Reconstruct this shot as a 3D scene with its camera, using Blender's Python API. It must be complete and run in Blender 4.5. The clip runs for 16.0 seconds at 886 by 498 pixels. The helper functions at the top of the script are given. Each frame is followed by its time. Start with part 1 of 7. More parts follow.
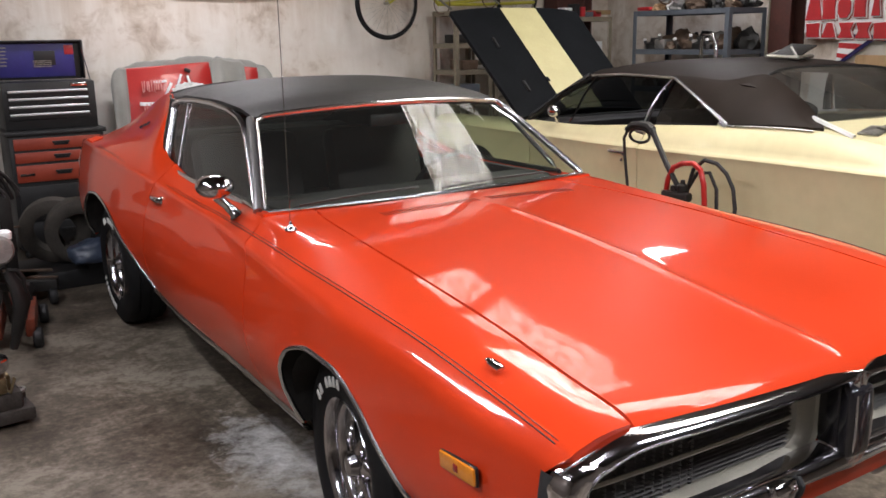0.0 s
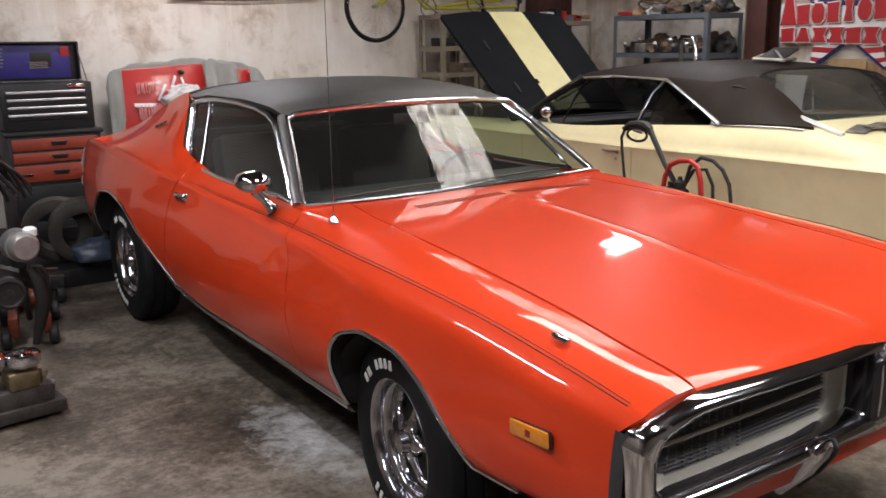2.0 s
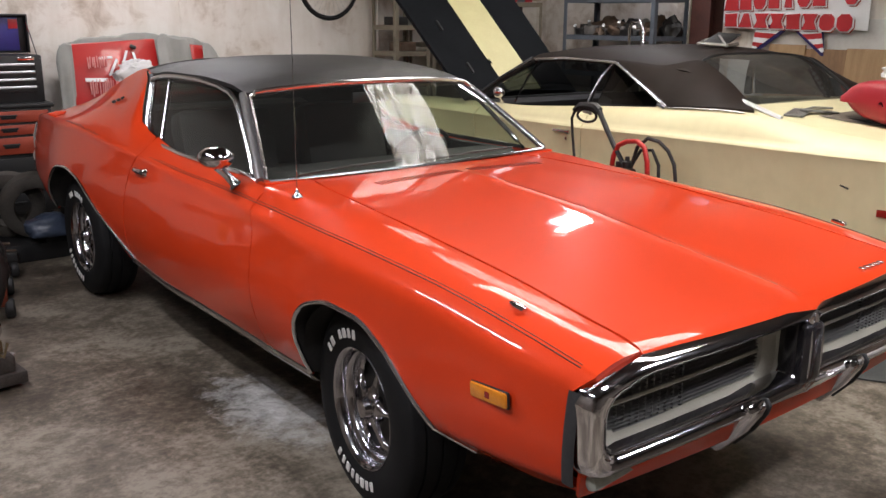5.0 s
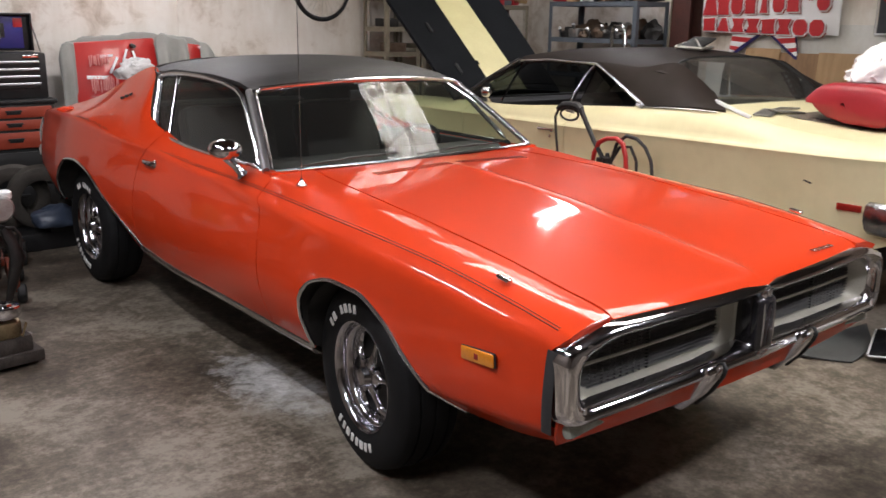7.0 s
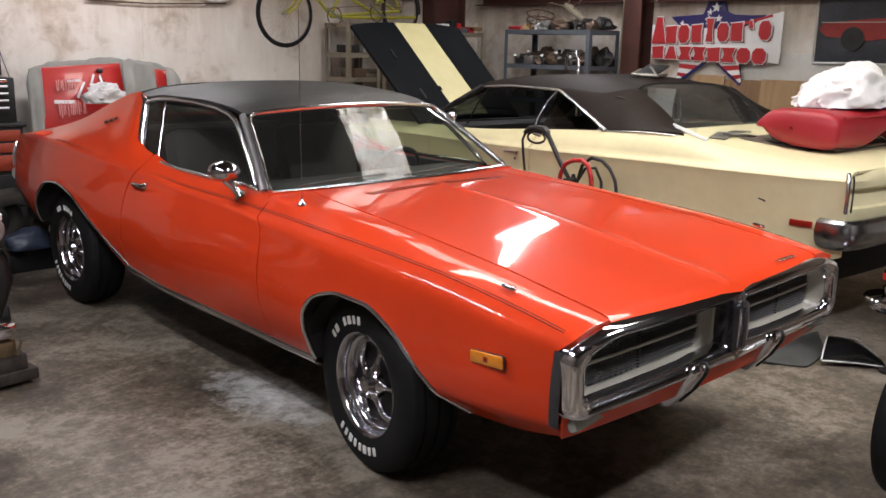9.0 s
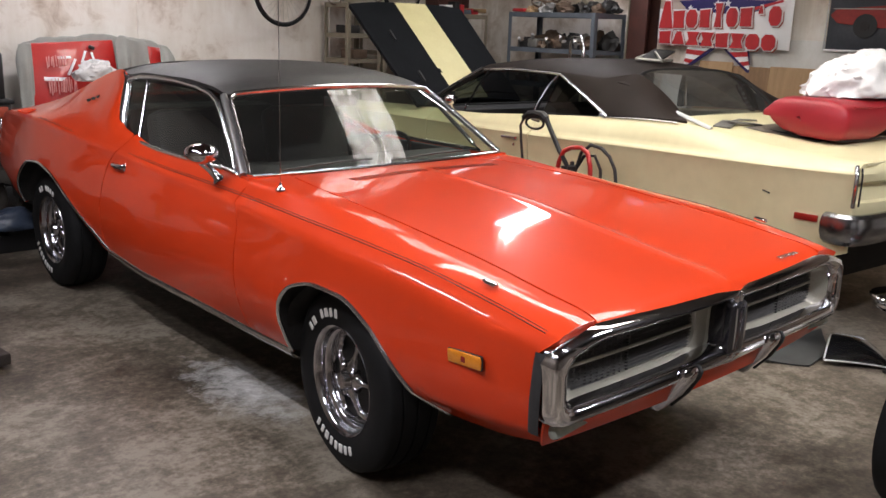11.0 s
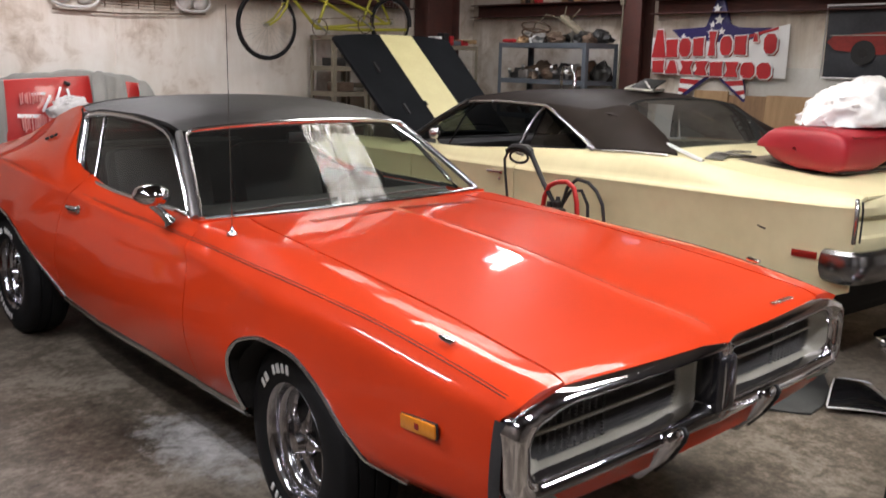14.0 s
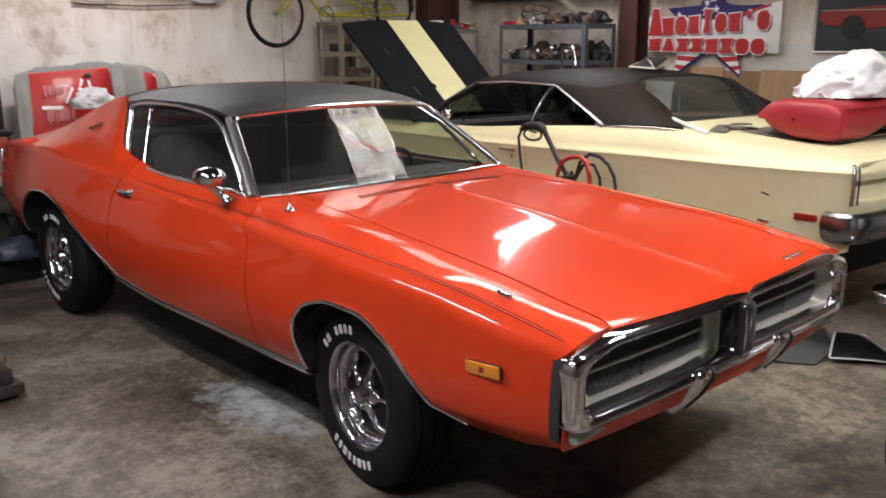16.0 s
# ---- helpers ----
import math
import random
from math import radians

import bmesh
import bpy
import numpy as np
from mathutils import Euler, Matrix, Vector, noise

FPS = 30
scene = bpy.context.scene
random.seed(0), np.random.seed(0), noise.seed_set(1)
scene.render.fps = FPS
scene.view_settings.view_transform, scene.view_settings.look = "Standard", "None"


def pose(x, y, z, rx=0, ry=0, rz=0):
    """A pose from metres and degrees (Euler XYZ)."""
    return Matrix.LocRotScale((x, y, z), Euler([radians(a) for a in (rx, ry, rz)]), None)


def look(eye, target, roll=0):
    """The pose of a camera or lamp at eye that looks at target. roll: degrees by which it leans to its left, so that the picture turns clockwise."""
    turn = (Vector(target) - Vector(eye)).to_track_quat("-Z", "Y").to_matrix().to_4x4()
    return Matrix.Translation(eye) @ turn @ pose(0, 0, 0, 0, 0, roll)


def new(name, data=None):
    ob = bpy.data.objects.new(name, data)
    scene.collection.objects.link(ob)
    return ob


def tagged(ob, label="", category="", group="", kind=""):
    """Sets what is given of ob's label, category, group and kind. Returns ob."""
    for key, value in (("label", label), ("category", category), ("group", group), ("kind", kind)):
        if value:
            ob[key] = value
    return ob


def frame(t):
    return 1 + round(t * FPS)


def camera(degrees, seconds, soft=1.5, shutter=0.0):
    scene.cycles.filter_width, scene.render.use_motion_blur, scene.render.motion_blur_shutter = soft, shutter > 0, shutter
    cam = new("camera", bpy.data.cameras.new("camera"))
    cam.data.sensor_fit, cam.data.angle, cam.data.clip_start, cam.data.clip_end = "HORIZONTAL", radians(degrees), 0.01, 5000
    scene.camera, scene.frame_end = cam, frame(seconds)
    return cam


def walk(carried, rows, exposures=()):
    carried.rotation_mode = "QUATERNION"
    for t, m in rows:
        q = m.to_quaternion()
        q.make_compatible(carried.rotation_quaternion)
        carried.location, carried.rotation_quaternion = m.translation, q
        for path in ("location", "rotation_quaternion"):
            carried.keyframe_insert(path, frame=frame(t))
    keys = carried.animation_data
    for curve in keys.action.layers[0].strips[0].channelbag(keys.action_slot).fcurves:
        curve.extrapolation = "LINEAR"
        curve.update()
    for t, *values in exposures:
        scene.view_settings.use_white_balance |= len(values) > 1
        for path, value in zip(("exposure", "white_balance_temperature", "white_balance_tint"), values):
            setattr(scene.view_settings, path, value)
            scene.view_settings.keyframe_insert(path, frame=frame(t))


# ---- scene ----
cam = camera(53.0, 16.0, shutter=0.6)
PATH = [
    (0, (-1.86, -2.167, 1.559), (-0.81, -0.529, 1.095), -0.9),
    (0.5, (-1.852, -2.172, 1.553), (-0.788, -0.551, 1.064), -0.4),
    (1, (-1.87, -2.169, 1.542), (-0.814, -0.544, 1.044), -0.1),
    (1.5, (-1.998, -2.167, 1.565), (-0.934, -0.535, 1.112), -1.0),
    (2, (-2.164, -2.167, 1.555), (-1.042, -0.576, 1.098), -0.7),
    (2.5, (-2.211, -2.189, 1.565), (-1.026, -0.651, 1.084), 0.7),
    (3, (-2.217, -2.189, 1.568), (-1.004, -0.676, 1.079), 0.8),
    (3.5, (-2.215, -2.182, 1.559), (-0.969, -0.704, 1.043), 0.6),
    (4, (-2.226, -2.205, 1.561), (-0.971, -0.74, 1.032), 0.6),
    (4.5, (-2.247, -2.224, 1.57), (-1.023, -0.727, 1.058), 0.3),
    (4.7, (-2.257, -2.23, 1.57), (-1.047, -0.72, 1.064), 0.3),
    (6.8, (-2.439, -2.438, 1.575), (-1.221, -0.93, 1.085), 0.7),
    (7, (-2.475, -2.461, 1.582), (-1.242, -0.969, 1.081), 0.8),
    (7.5, (-2.564, -2.478, 1.598), (-1.295, -1.011, 1.112), -0.1),
    (8, (-2.682, -2.467, 1.594), (-1.397, -1.013, 1.111), -0.3),
    (8.5, (-2.748, -2.481, 1.596), (-1.44, -1.044, 1.122), 0.5),
    (9, (-2.772, -2.49, 1.598), (-1.432, -1.073, 1.15), 1.1),
    (9.5, (-2.772, -2.494, 1.595), (-1.422, -1.086, 1.154), 1.1),
    (10, (-2.725, -2.486, 1.594), (-1.374, -1.086, 1.13), 1.6),
    (10.2, (-2.696, -2.466, 1.593), (-1.347, -1.067, 1.121), 2.0),
    (12.3, (-2.407, -2.37, 1.578), (-1.119, -0.921, 1.089), 0.9),
    (12.5, (-2.369, -2.303, 1.585), (-1.048, -0.871, 1.131), 0.8),
    (13, (-2.303, -2.188, 1.602), (-0.918, -0.79, 1.244), -0.1),
    (13.5, (-2.302, -2.204, 1.596), (-0.934, -0.791, 1.232), 0.8),
    (14, (-2.306, -2.32, 1.582), (-0.981, -0.881, 1.166), 1.3),
    (14.5, (-2.349, -2.43, 1.582), (-1.071, -0.965, 1.116), 0.5),
    (15, (-2.402, -2.451, 1.598), (-1.166, -0.948, 1.135), -0.7),
    (15.5, (-2.546, -2.426, 1.599), (-1.277, -0.942, 1.167), -1.2),
    (16, (-2.665, -2.417, 1.596), (-1.328, -1.0, 1.142), -0.1),
]
walk(cam, [(t, look(eye, target, roll)) for t, eye, target, roll in PATH])

# ---- light ----
world = bpy.data.worlds.new("night_garage")
scene.world = world
world.use_nodes = True
world.node_tree.nodes["Background"].inputs["Color"].default_value = (0.9, 0.95, 1.0, 1)
world.node_tree.nodes["Background"].inputs["Strength"].default_value = 0.02


def area(name, m, sx, sy, watts, colour=(1.0, 0.95, 0.88)):
    d = bpy.data.lights.new(name, "AREA")
    d.shape, d.size, d.size_y, d.energy, d.color = "RECTANGLE", sx, sy, watts, colour
    ob = new(name, d)
    ob.matrix_world = m
    return ob


# besides the daylight panel in the roof: lamps out of view, placed from reflections
LAMP = (1.0, .98, 1.07)
area("unseen_lamp_light", pose(4.03, 3.08, 3.02, 0, 0, 10), .94, .34, 19, LAMP)
area("unseen_lamp_light", pose(-2.25, 1.35, 3.02), .14, 1.6, 54, LAMP)
# added fill for flanks, back wall and floor; no such lamps known
area("unseen_lamp_light", pose(-.7, -1.75, 3.02), .3, 1.2, 35, LAMP)
area("unseen_lamp_light", pose(-3.0, -1.1, 3.02), .3, 1.2, 54, LAMP)
area("unseen_lamp_light", pose(.3, 4.35, 3.02, 8, 0, 0), 1.0, .13, 31, LAMP)
area("unseen_lamp_light", pose(1.35, -2.5, 3.02), 1.1, .2, 66, LAMP)


# ---- materials ----
def nodes_of(name):
    m = bpy.data.materials.new(name)
    m.use_nodes = True
    t = m.node_tree
    return m, t, t.nodes["Principled BSDF"]


def n(t, kind, **values):
    node = t.nodes.new(kind)
    for key, value in values.items():
        if key in node.inputs:
            node.inputs[key].default_value = value
    return node


def coords(t, scale=1.0, stretch=(1, 1, 1)):
    c = t.nodes.new("ShaderNodeTexCoord")
    mp = t.nodes.new("ShaderNodeMapping")
    mp.inputs["Scale"].default_value = [scale * s for s in stretch]
    t.links.new(c.outputs["Object"], mp.inputs["Vector"])
    return mp.outputs["Vector"]


def ramp(t, fac, stops):
    r = t.nodes.new("ShaderNodeValToRGB")
    el = r.color_ramp.elements
    while len(el) < len(stops):
        el.new(0.5)
    for e, (at, col) in zip(el, stops):
        e.position, e.color = at, (*col, 1)
    t.links.new(fac, r.inputs["Fac"])
    return r.outputs["Color"]


def noise_of(t, vec, scale, detail=4.0, rough=0.55, distortion=0.0):
    x = n(t, "ShaderNodeTexNoise", Scale=scale, Detail=detail, Roughness=rough, Distortion=distortion)
    t.links.new(vec, x.inputs["Vector"])
    return x.outputs["Fac"]


def bump(t, p, height, strength, distance=0.01, slot="Normal"):
    b = n(t, "ShaderNodeBump", Strength=strength, Distance=distance)
    t.links.new(height, b.inputs["Height"])
    t.links.new(b.outputs["Normal"], p.inputs[slot])


def surface(name, a, b=None, rough=0.5, rough_b=None, metal=0.0, scale=6.0, fine=90.0, relief=0.15, depth=0.002, coat=0.0, low=0.35, high=0.65,
            stretch=(1, 1, 1), spec=0.5, sheen=0.0):
    """A surface that varies between two colours at a coarse and a fine scale, with fine relief."""
    m, t, p = nodes_of(name)
    v = coords(t, 1.0, stretch)
    big, small = noise_of(t, v, scale, 5), noise_of(t, v, fine, 3)
    mix = n(t, "ShaderNodeMath")
    mix.operation = "MULTIPLY_ADD"
    mix.inputs[1].default_value = 0.35
    t.links.new(small, mix.inputs[0])
    half = n(t, "ShaderNodeMath")
    half.operation = "MULTIPLY"
    half.inputs[1].default_value = 0.65
    t.links.new(big, half.inputs[0])
    t.links.new(half.outputs[0], mix.inputs[2])
    b = b or tuple(c * 0.8 for c in a)
    t.links.new(ramp(t, mix.outputs[0], [(low, b), (high, a)]), p.inputs["Base Color"])
    rb = rough if rough_b is None else rough_b
    r = n(t, "ShaderNodeMapRange")
    r.inputs["To Min"].default_value, r.inputs["To Max"].default_value = rough, rb
    t.links.new(big, r.inputs["Value"])
    t.links.new(r.outputs[0], p.inputs["Roughness"])
    p.inputs["Metallic"].default_value = metal
    p.inputs["Coat Weight"].default_value = coat
    p.inputs["Coat Roughness"].default_value = 0.04
    p.inputs["Specular IOR Level"].default_value = spec
    p.inputs["Sheen Weight"].default_value = sheen
    if relief:
        bump(t, p, small, relief, depth)
    return m


def glass(name, tint, ior=1.5, rough=0.0, dust=0.0):
    """A thin pane: gloss that rises towards grazing angles over clear tinted glass; dust sets a pale film that paints
    in reflected haze.
    """
    m = bpy.data.materials.new(name)
    m.use_nodes = True
    t = m.node_tree
    t.nodes.clear()
    out, mix, film = t.nodes.new("ShaderNodeOutputMaterial"), t.nodes.new("ShaderNodeMixShader"), t.nodes.new("ShaderNodeMixShader")
    clear, gloss, lw = n(t, "ShaderNodeBsdfTransparent", Color=(*tint, 1)), n(t, "ShaderNodeBsdfGlossy", Roughness=rough), n(t, "ShaderNodeLayerWeight", Blend=0.5)
    power, r0 = n(t, "ShaderNodeMath"), n(t, "ShaderNodeMath")
    power.operation, r0.operation = "POWER", "MULTIPLY_ADD"
    base = ((ior - 1) / (ior + 1)) ** 2
    power.inputs[1].default_value, r0.inputs[1].default_value, r0.inputs[2].default_value = 5, 1 - base, base
    t.links.new(lw.outputs["Facing"], power.inputs[0])
    t.links.new(power.outputs[0], r0.inputs[0])
    # pale diffuse film in place of the haze that reflections lay on a pane
    veil = n(t, "ShaderNodeBsdfDiffuse", Color=(.62, .61, .57, 1))
    amount = n(t, "ShaderNodeMapRange")
    amount.inputs["To Min"].default_value, amount.inputs["To Max"].default_value = dust * .5, dust * 1.5
    t.links.new(noise_of(t, coords(t), 4, 6), amount.inputs["Value"])
    t.links.new(amount.outputs[0], film.inputs[0])
    t.links.new(clear.outputs[0], film.inputs[1])
    t.links.new(veil.outputs[0], film.inputs[2])
    t.links.new(r0.outputs[0], mix.inputs[0])
    t.links.new(film.outputs[0], mix.inputs[1])
    t.links.new(gloss.outputs[0], mix.inputs[2])
    t.links.new(mix.outputs[0], out.inputs["Surface"])
    return m


def glow(name, colour, strength):
    m, t, p = nodes_of(name)
    p.inputs["Base Color"].default_value = (*colour, 1)
    p.inputs["Emission Color"].default_value = (*colour, 1)
    p.inputs["Emission Strength"].default_value = strength
    return m


def car_paint(name, a, b, rough=0.32, coat=1.0):
    m = surface(name, a, b, rough=rough, rough_b=rough + 0.08, scale=2.5, fine=260, relief=0.02, depth=0.0006, coat=coat, spec=0.06)
    m.node_tree.nodes["Principled BSDF"].inputs["Coat Roughness"].default_value = 0.045
    return m


ORANGE = car_paint("orange_paint", (0.69, 0.053, 0.012), (0.62, 0.046, 0.0105), coat=0.75)
CREAM = surface("cream_paint", (0.73, 0.668, 0.415), (0.65, 0.59, 0.35), rough=0.42, rough_b=0.55, scale=1.6, fine=14, relief=0.015, depth=0.001, coat=0.25)
VINYL = surface("black_vinyl", (0.036, 0.033, 0.030), (0.022, 0.020, 0.019), rough=0.44, rough_b=0.56, scale=3, fine=330, relief=0.6, depth=0.0016, spec=.42)
CHROME = surface("chrome", (0.70, 0.69, 0.72), (0.62, 0.61, 0.64), rough=0.05, rough_b=0.12, metal=1.0, scale=7, fine=60, relief=0.02, depth=0.0006)
BUMPER = surface("bumper_chrome", (0.78, 0.77, 0.80), (0.68, 0.67, 0.71), rough=0.06, rough_b=0.12, metal=1.0, scale=7, fine=60, relief=0.02, depth=0.0006)
WHEEL_CHROME = surface("wheel_chrome", (0.46, 0.45, 0.47), (0.40, 0.39, 0.41), rough=0.12, rough_b=0.18, metal=1.0, scale=5, fine=60, relief=0.0)
SATIN = surface("satin_metal", (0.42, 0.41, 0.37), (0.34, 0.33, 0.29), rough=0.35, rough_b=0.5, metal=0.85, scale=9, fine=120, relief=0.05)
ARGENT = surface("argent_paint", (0.44, 0.425, 0.35), (0.36, 0.345, 0.28), rough=0.4, rough_b=0.55, metal=0.1, scale=8, fine=150, relief=0.05)
TYRE = surface("tyre_rubber", (0.012, 0.012, 0.013), (0.007, 0.007, 0.007), rough=0.6, rough_b=0.78, scale=14, fine=260, relief=0.15, depth=0.001, spec=.2)
RUBBER = surface("dark_rubber", (0.02, 0.02, 0.02), (0.012, 0.012, 0.012), rough=0.5, rough_b=0.7, scale=20, fine=200)
WHITE_LETTER = surface("white_rubber", (0.82, 0.81, 0.78), (0.72, 0.71, 0.68), rough=0.6, scale=30, fine=200)
BLACK = surface("black_satin", (0.015, 0.015, 0.016), (0.010, 0.010, 0.010), rough=0.4, rough_b=0.6, scale=9, fine=150)
DARK = surface("dark_cabin", (0.035, 0.033, 0.033), (0.024, 0.023, 0.023), rough=0.55, rough_b=0.7, scale=9, fine=220, relief=0.2)
UNDER = surface("underbody", (0.02, 0.018, 0.016), (0.009, 0.008, 0.007), rough=0.8, rough_b=0.9, scale=9, fine=90, relief=0.4)
AMBER = surface("amber_lens", (0.75, 0.27, 0.02), (0.62, 0.19, 0.012), rough=0.12, rough_b=0.2, scale=40, fine=300, coat=0.6)
RED_LENS = surface("red_lens", (0.30, 0.02, 0.012), (0.22, 0.012, 0.010), rough=0.15, rough_b=0.25, scale=40, fine=300, coat=0.5)
GLASS = glass("tinted_glass", (0.72, 0.78, 0.71), 1.5, 0.0, .013)
TRIM = surface("bright_trim", (0.76, 0.76, 0.77), (0.68, 0.68, 0.69), rough=0.16, rough_b=0.24, metal=1.0, scale=7, fine=60, relief=0.02, depth=0.0006)
PILLAR = surface("brushed_pillar", (0.30, 0.29, 0.28), (0.24, 0.235, 0.23), rough=0.32, rough_b=0.42, metal=0.7, scale=9, fine=120, relief=0.04, depth=0.0006)


# ---- mesh helpers ----
def curve(*pts):
    """A smooth function through points given as alternating place and value, without overshoot."""
    xs, ys = np.array(pts[0::2], float), np.array(pts[1::2], float)
    h, d = np.diff(xs), np.diff(ys) / np.diff(xs)
    s = np.zeros(len(xs))
    s[0], s[-1] = d[0], d[-1]
    for i in range(1, len(xs) - 1):
        if d[i - 1] * d[i] > 0:
            w1, w2 = 2 * h[i] + h[i - 1], h[i] + 2 * h[i - 1]
            s[i] = (w1 + w2) / (w1 / d[i - 1] + w2 / d[i])

    def at(x):
        x = min(max(x, xs[0]), xs[-1])
        i = min(max(int(np.searchsorted(xs, x)) - 1, 0), len(h) - 1)
        u = (x - xs[i]) / h[i]
        return float(ys[i] * (1 + 2 * u) * (1 - u) ** 2 + h[i] * s[i] * u * (1 - u) ** 2 + ys[i + 1] * u * u * (3 - 2 * u) + h[i] * s[i + 1] * u * u * (u - 1))

    return at


def steps(a, b, count):
    return [a + (b - a) * i / (count - 1) for i in range(count)]


def grid_bm(rows, closed=False):
    """Quads between rows of points, each row as long as the others; closed: each row is a ring."""
    bm = bmesh.new()
    vs = [[bm.verts.new(p) for p in row] for row in rows]
    w = len(rows[0])
    for a, b in zip(vs, vs[1:]):
        for j in range(w if closed else w - 1):
            k = (j + 1) % w
            try:
                bm.faces.new((a[j], a[k], b[k], b[j]))
            except ValueError:
                pass
    return bm


def box_bm(c, s, bevel=0.0, turn=None, seg=2):
    bm = bmesh.new()
    bmesh.ops.create_cube(bm, size=1)
    for v in bm.verts:
        v.co = Vector((v.co.x * s[0], v.co.y * s[1], v.co.z * s[2]))
    if bevel:
        bmesh.ops.bevel(bm, geom=bm.edges[:], offset=min(bevel, min(s) * 0.45), segments=seg, affect="EDGES", profile=0.5)
    m = Matrix.Translation(c) @ (turn or Matrix())
    bm.transform(m)
    return bm


def tube_bm(points, r, seg=8, closed=False, flat=1.0):
    """A round tube along points; r may be a list. flat squashes it across."""
    pts = [Vector(p) for p in points]
    count = len(pts)
    rows, up = [], None
    for i, p in enumerate(pts):
        a = pts[i - 1] if i or closed else p
        b = pts[(i + 1) % count] if i < count - 1 or closed else p
        d = (b - a).normalized() if (b - a).length > 1e-9 else Vector((0, 0, 1))
        if up is None:
            up = d.orthogonal().normalized()
        up = (up - d * up.dot(d)).normalized()
        side = d.cross(up)
        rr = r[i] if isinstance(r, (list, tuple)) else r
        rows.append([p + (up * math.cos(t) + side * math.sin(t) * flat) * rr for t in (2 * math.pi * k / seg for k in range(seg))])
    if closed:
        rows.append(rows[0])
    bm = grid_bm(rows, True)
    if closed:
        bmesh.ops.remove_doubles(bm, verts=bm.verts[:], dist=1e-5)
    else:
        ends = [e for e in bm.edges if e.is_boundary]
        bmesh.ops.holes_fill(bm, edges=ends, sides=0)
    return bm


def lathe_bm(profile, seg=32, axis="X"):
    """Spins (along, radius) points round an axis through the origin."""
    rows = []
    for k in range(seg + 1):
        t = 2 * math.pi * k / seg
        row = []
        for a, r in profile:
            c, s = r * math.cos(t), r * math.sin(t)
            row.append(Vector((a, c, s)) if axis == "X" else Vector((c, a, s)) if axis == "Y" else Vector((c, s, a)))
        rows.append(row)
    bm = grid_bm(rows)
    bmesh.ops.remove_doubles(bm, verts=bm.verts[:], dist=1e-6)
    bmesh.ops.recalc_face_normals(bm, faces=bm.faces[:])
    return bm


def prism_bm(outline, axis, a, b, bevel=0.0):
    """A flat outline of two coordinates, given depth along an axis from a to b."""
    def at(u, v, w):
        return {"x": (w, u, v), "y": (u, w, v), "z": (u, v, w)}[axis]

    bm = bmesh.new()
    lo, hi = [bm.verts.new(at(u, v, a)) for u, v in outline], [bm.verts.new(at(u, v, b)) for u, v in outline]
    bm.faces.new(lo)
    bm.faces.new(hi)
    for i in range(len(outline)):
        j = (i + 1) % len(outline)
        bm.faces.new((lo[i], lo[j], hi[j], hi[i]))
    bmesh.ops.recalc_face_normals(bm, faces=bm.faces[:])
    if bevel:
        bmesh.ops.bevel(bm, geom=bm.edges[:], offset=bevel, segments=2, affect="EDGES", profile=0.5)
    return bm


def joined(*bms):
    out = bmesh.new()
    me = bpy.data.meshes.new("tmp")
    for b in bms:
        b.to_mesh(me)
        out.from_mesh(me)
        b.free()
    bpy.data.meshes.remove(me)
    return out


def flipped(bm):
    """The mirror image across x = 0, as a new bmesh."""
    out = bm.copy()
    out.transform(Matrix.Diagonal((-1, 1, 1, 1)))
    bmesh.ops.reverse_faces(out, faces=out.faces[:])
    return out


def moved(bm, m):
    bm.transform(m)
    return bm


def thicken(bm, depth):
    """Gives an open sheet thickness along its normals, with a rim round its border."""
    bm.normal_update()
    rim = [tuple(e.verts) for e in bm.edges if e.is_boundary]
    faces = [tuple(f.verts) for f in bm.faces]
    other = {v: bm.verts.new(v.co + v.normal * depth) for v in list(bm.verts)}
    for vs in faces:
        bm.faces.new([other[v] for v in reversed(vs)])
    for a, b in rim:
        bm.faces.new((a, b, other[b], other[a]))


def part(name, bm, material, parent=None, label="", smooth=True, solid=0.0, offset=-1.0, sharp=38):
    """Links a bmesh as one mesh object, under a thing or part where one is given."""
    if solid:
        thicken(bm, solid if offset > 0 else -solid)
    bmesh.ops.recalc_face_normals(bm, faces=bm.faces[:])
    me = bpy.data.meshes.new(name)
    bm.to_mesh(me)
    bm.free()
    me.materials.append(material)
    if smooth:
        me.shade_smooth()
        me.set_sharp_from_angle(angle=radians(sharp))
    ob = new(name, me)
    if parent:
        ob.parent = parent
    if label:
        tagged(ob, label)
    return ob


def thing(name, label, category, group="", m=None, kind=""):
    """An Empty at a thing's base that carries its parts."""
    ob = tagged(new(name), label, category, group, kind)
    ob.empty_display_size = 0.1
    if m is not None:
        ob.matrix_world = m
    return ob


def single(name, bm, material, label, category, group="", kind="", **kw):
    ob = part(name, bm, material, None, **kw)
    return tagged(ob, label, category, group, kind)


# ---- orange coupe ----
orange = thing("car", "glossy orange two-door coupe with black vinyl roof on concrete floor", "car")

# half width and height of the crest line, greatest half width, inner panel edge, all along the car
crest_x = curve(-1.0, .832, -.75, .838, -.38, .840, .1, .830, .6, .798, 1.3, .772, 1.87, .772, 2.5, .80, 3.0, .80, 3.5, .765, 3.9, .70, 4.12, .655)
crest_z = curve(-1.0, .788, -.77, .829, -.38, .875, .1, .897, .6, .905, 1.3, .910, 1.87, .937, 2.5, .976, 3.0, 1.0, 3.5, .99, 3.9, .955, 4.12, .90)
wide_x = curve(-1.0, .868, -.7, .897, -.1, .905, .6, .875, 1.3, .838, 1.9, .836, 2.5, .862, 2.95, .875, 3.4, .845, 3.9, .765, 4.12, .70)
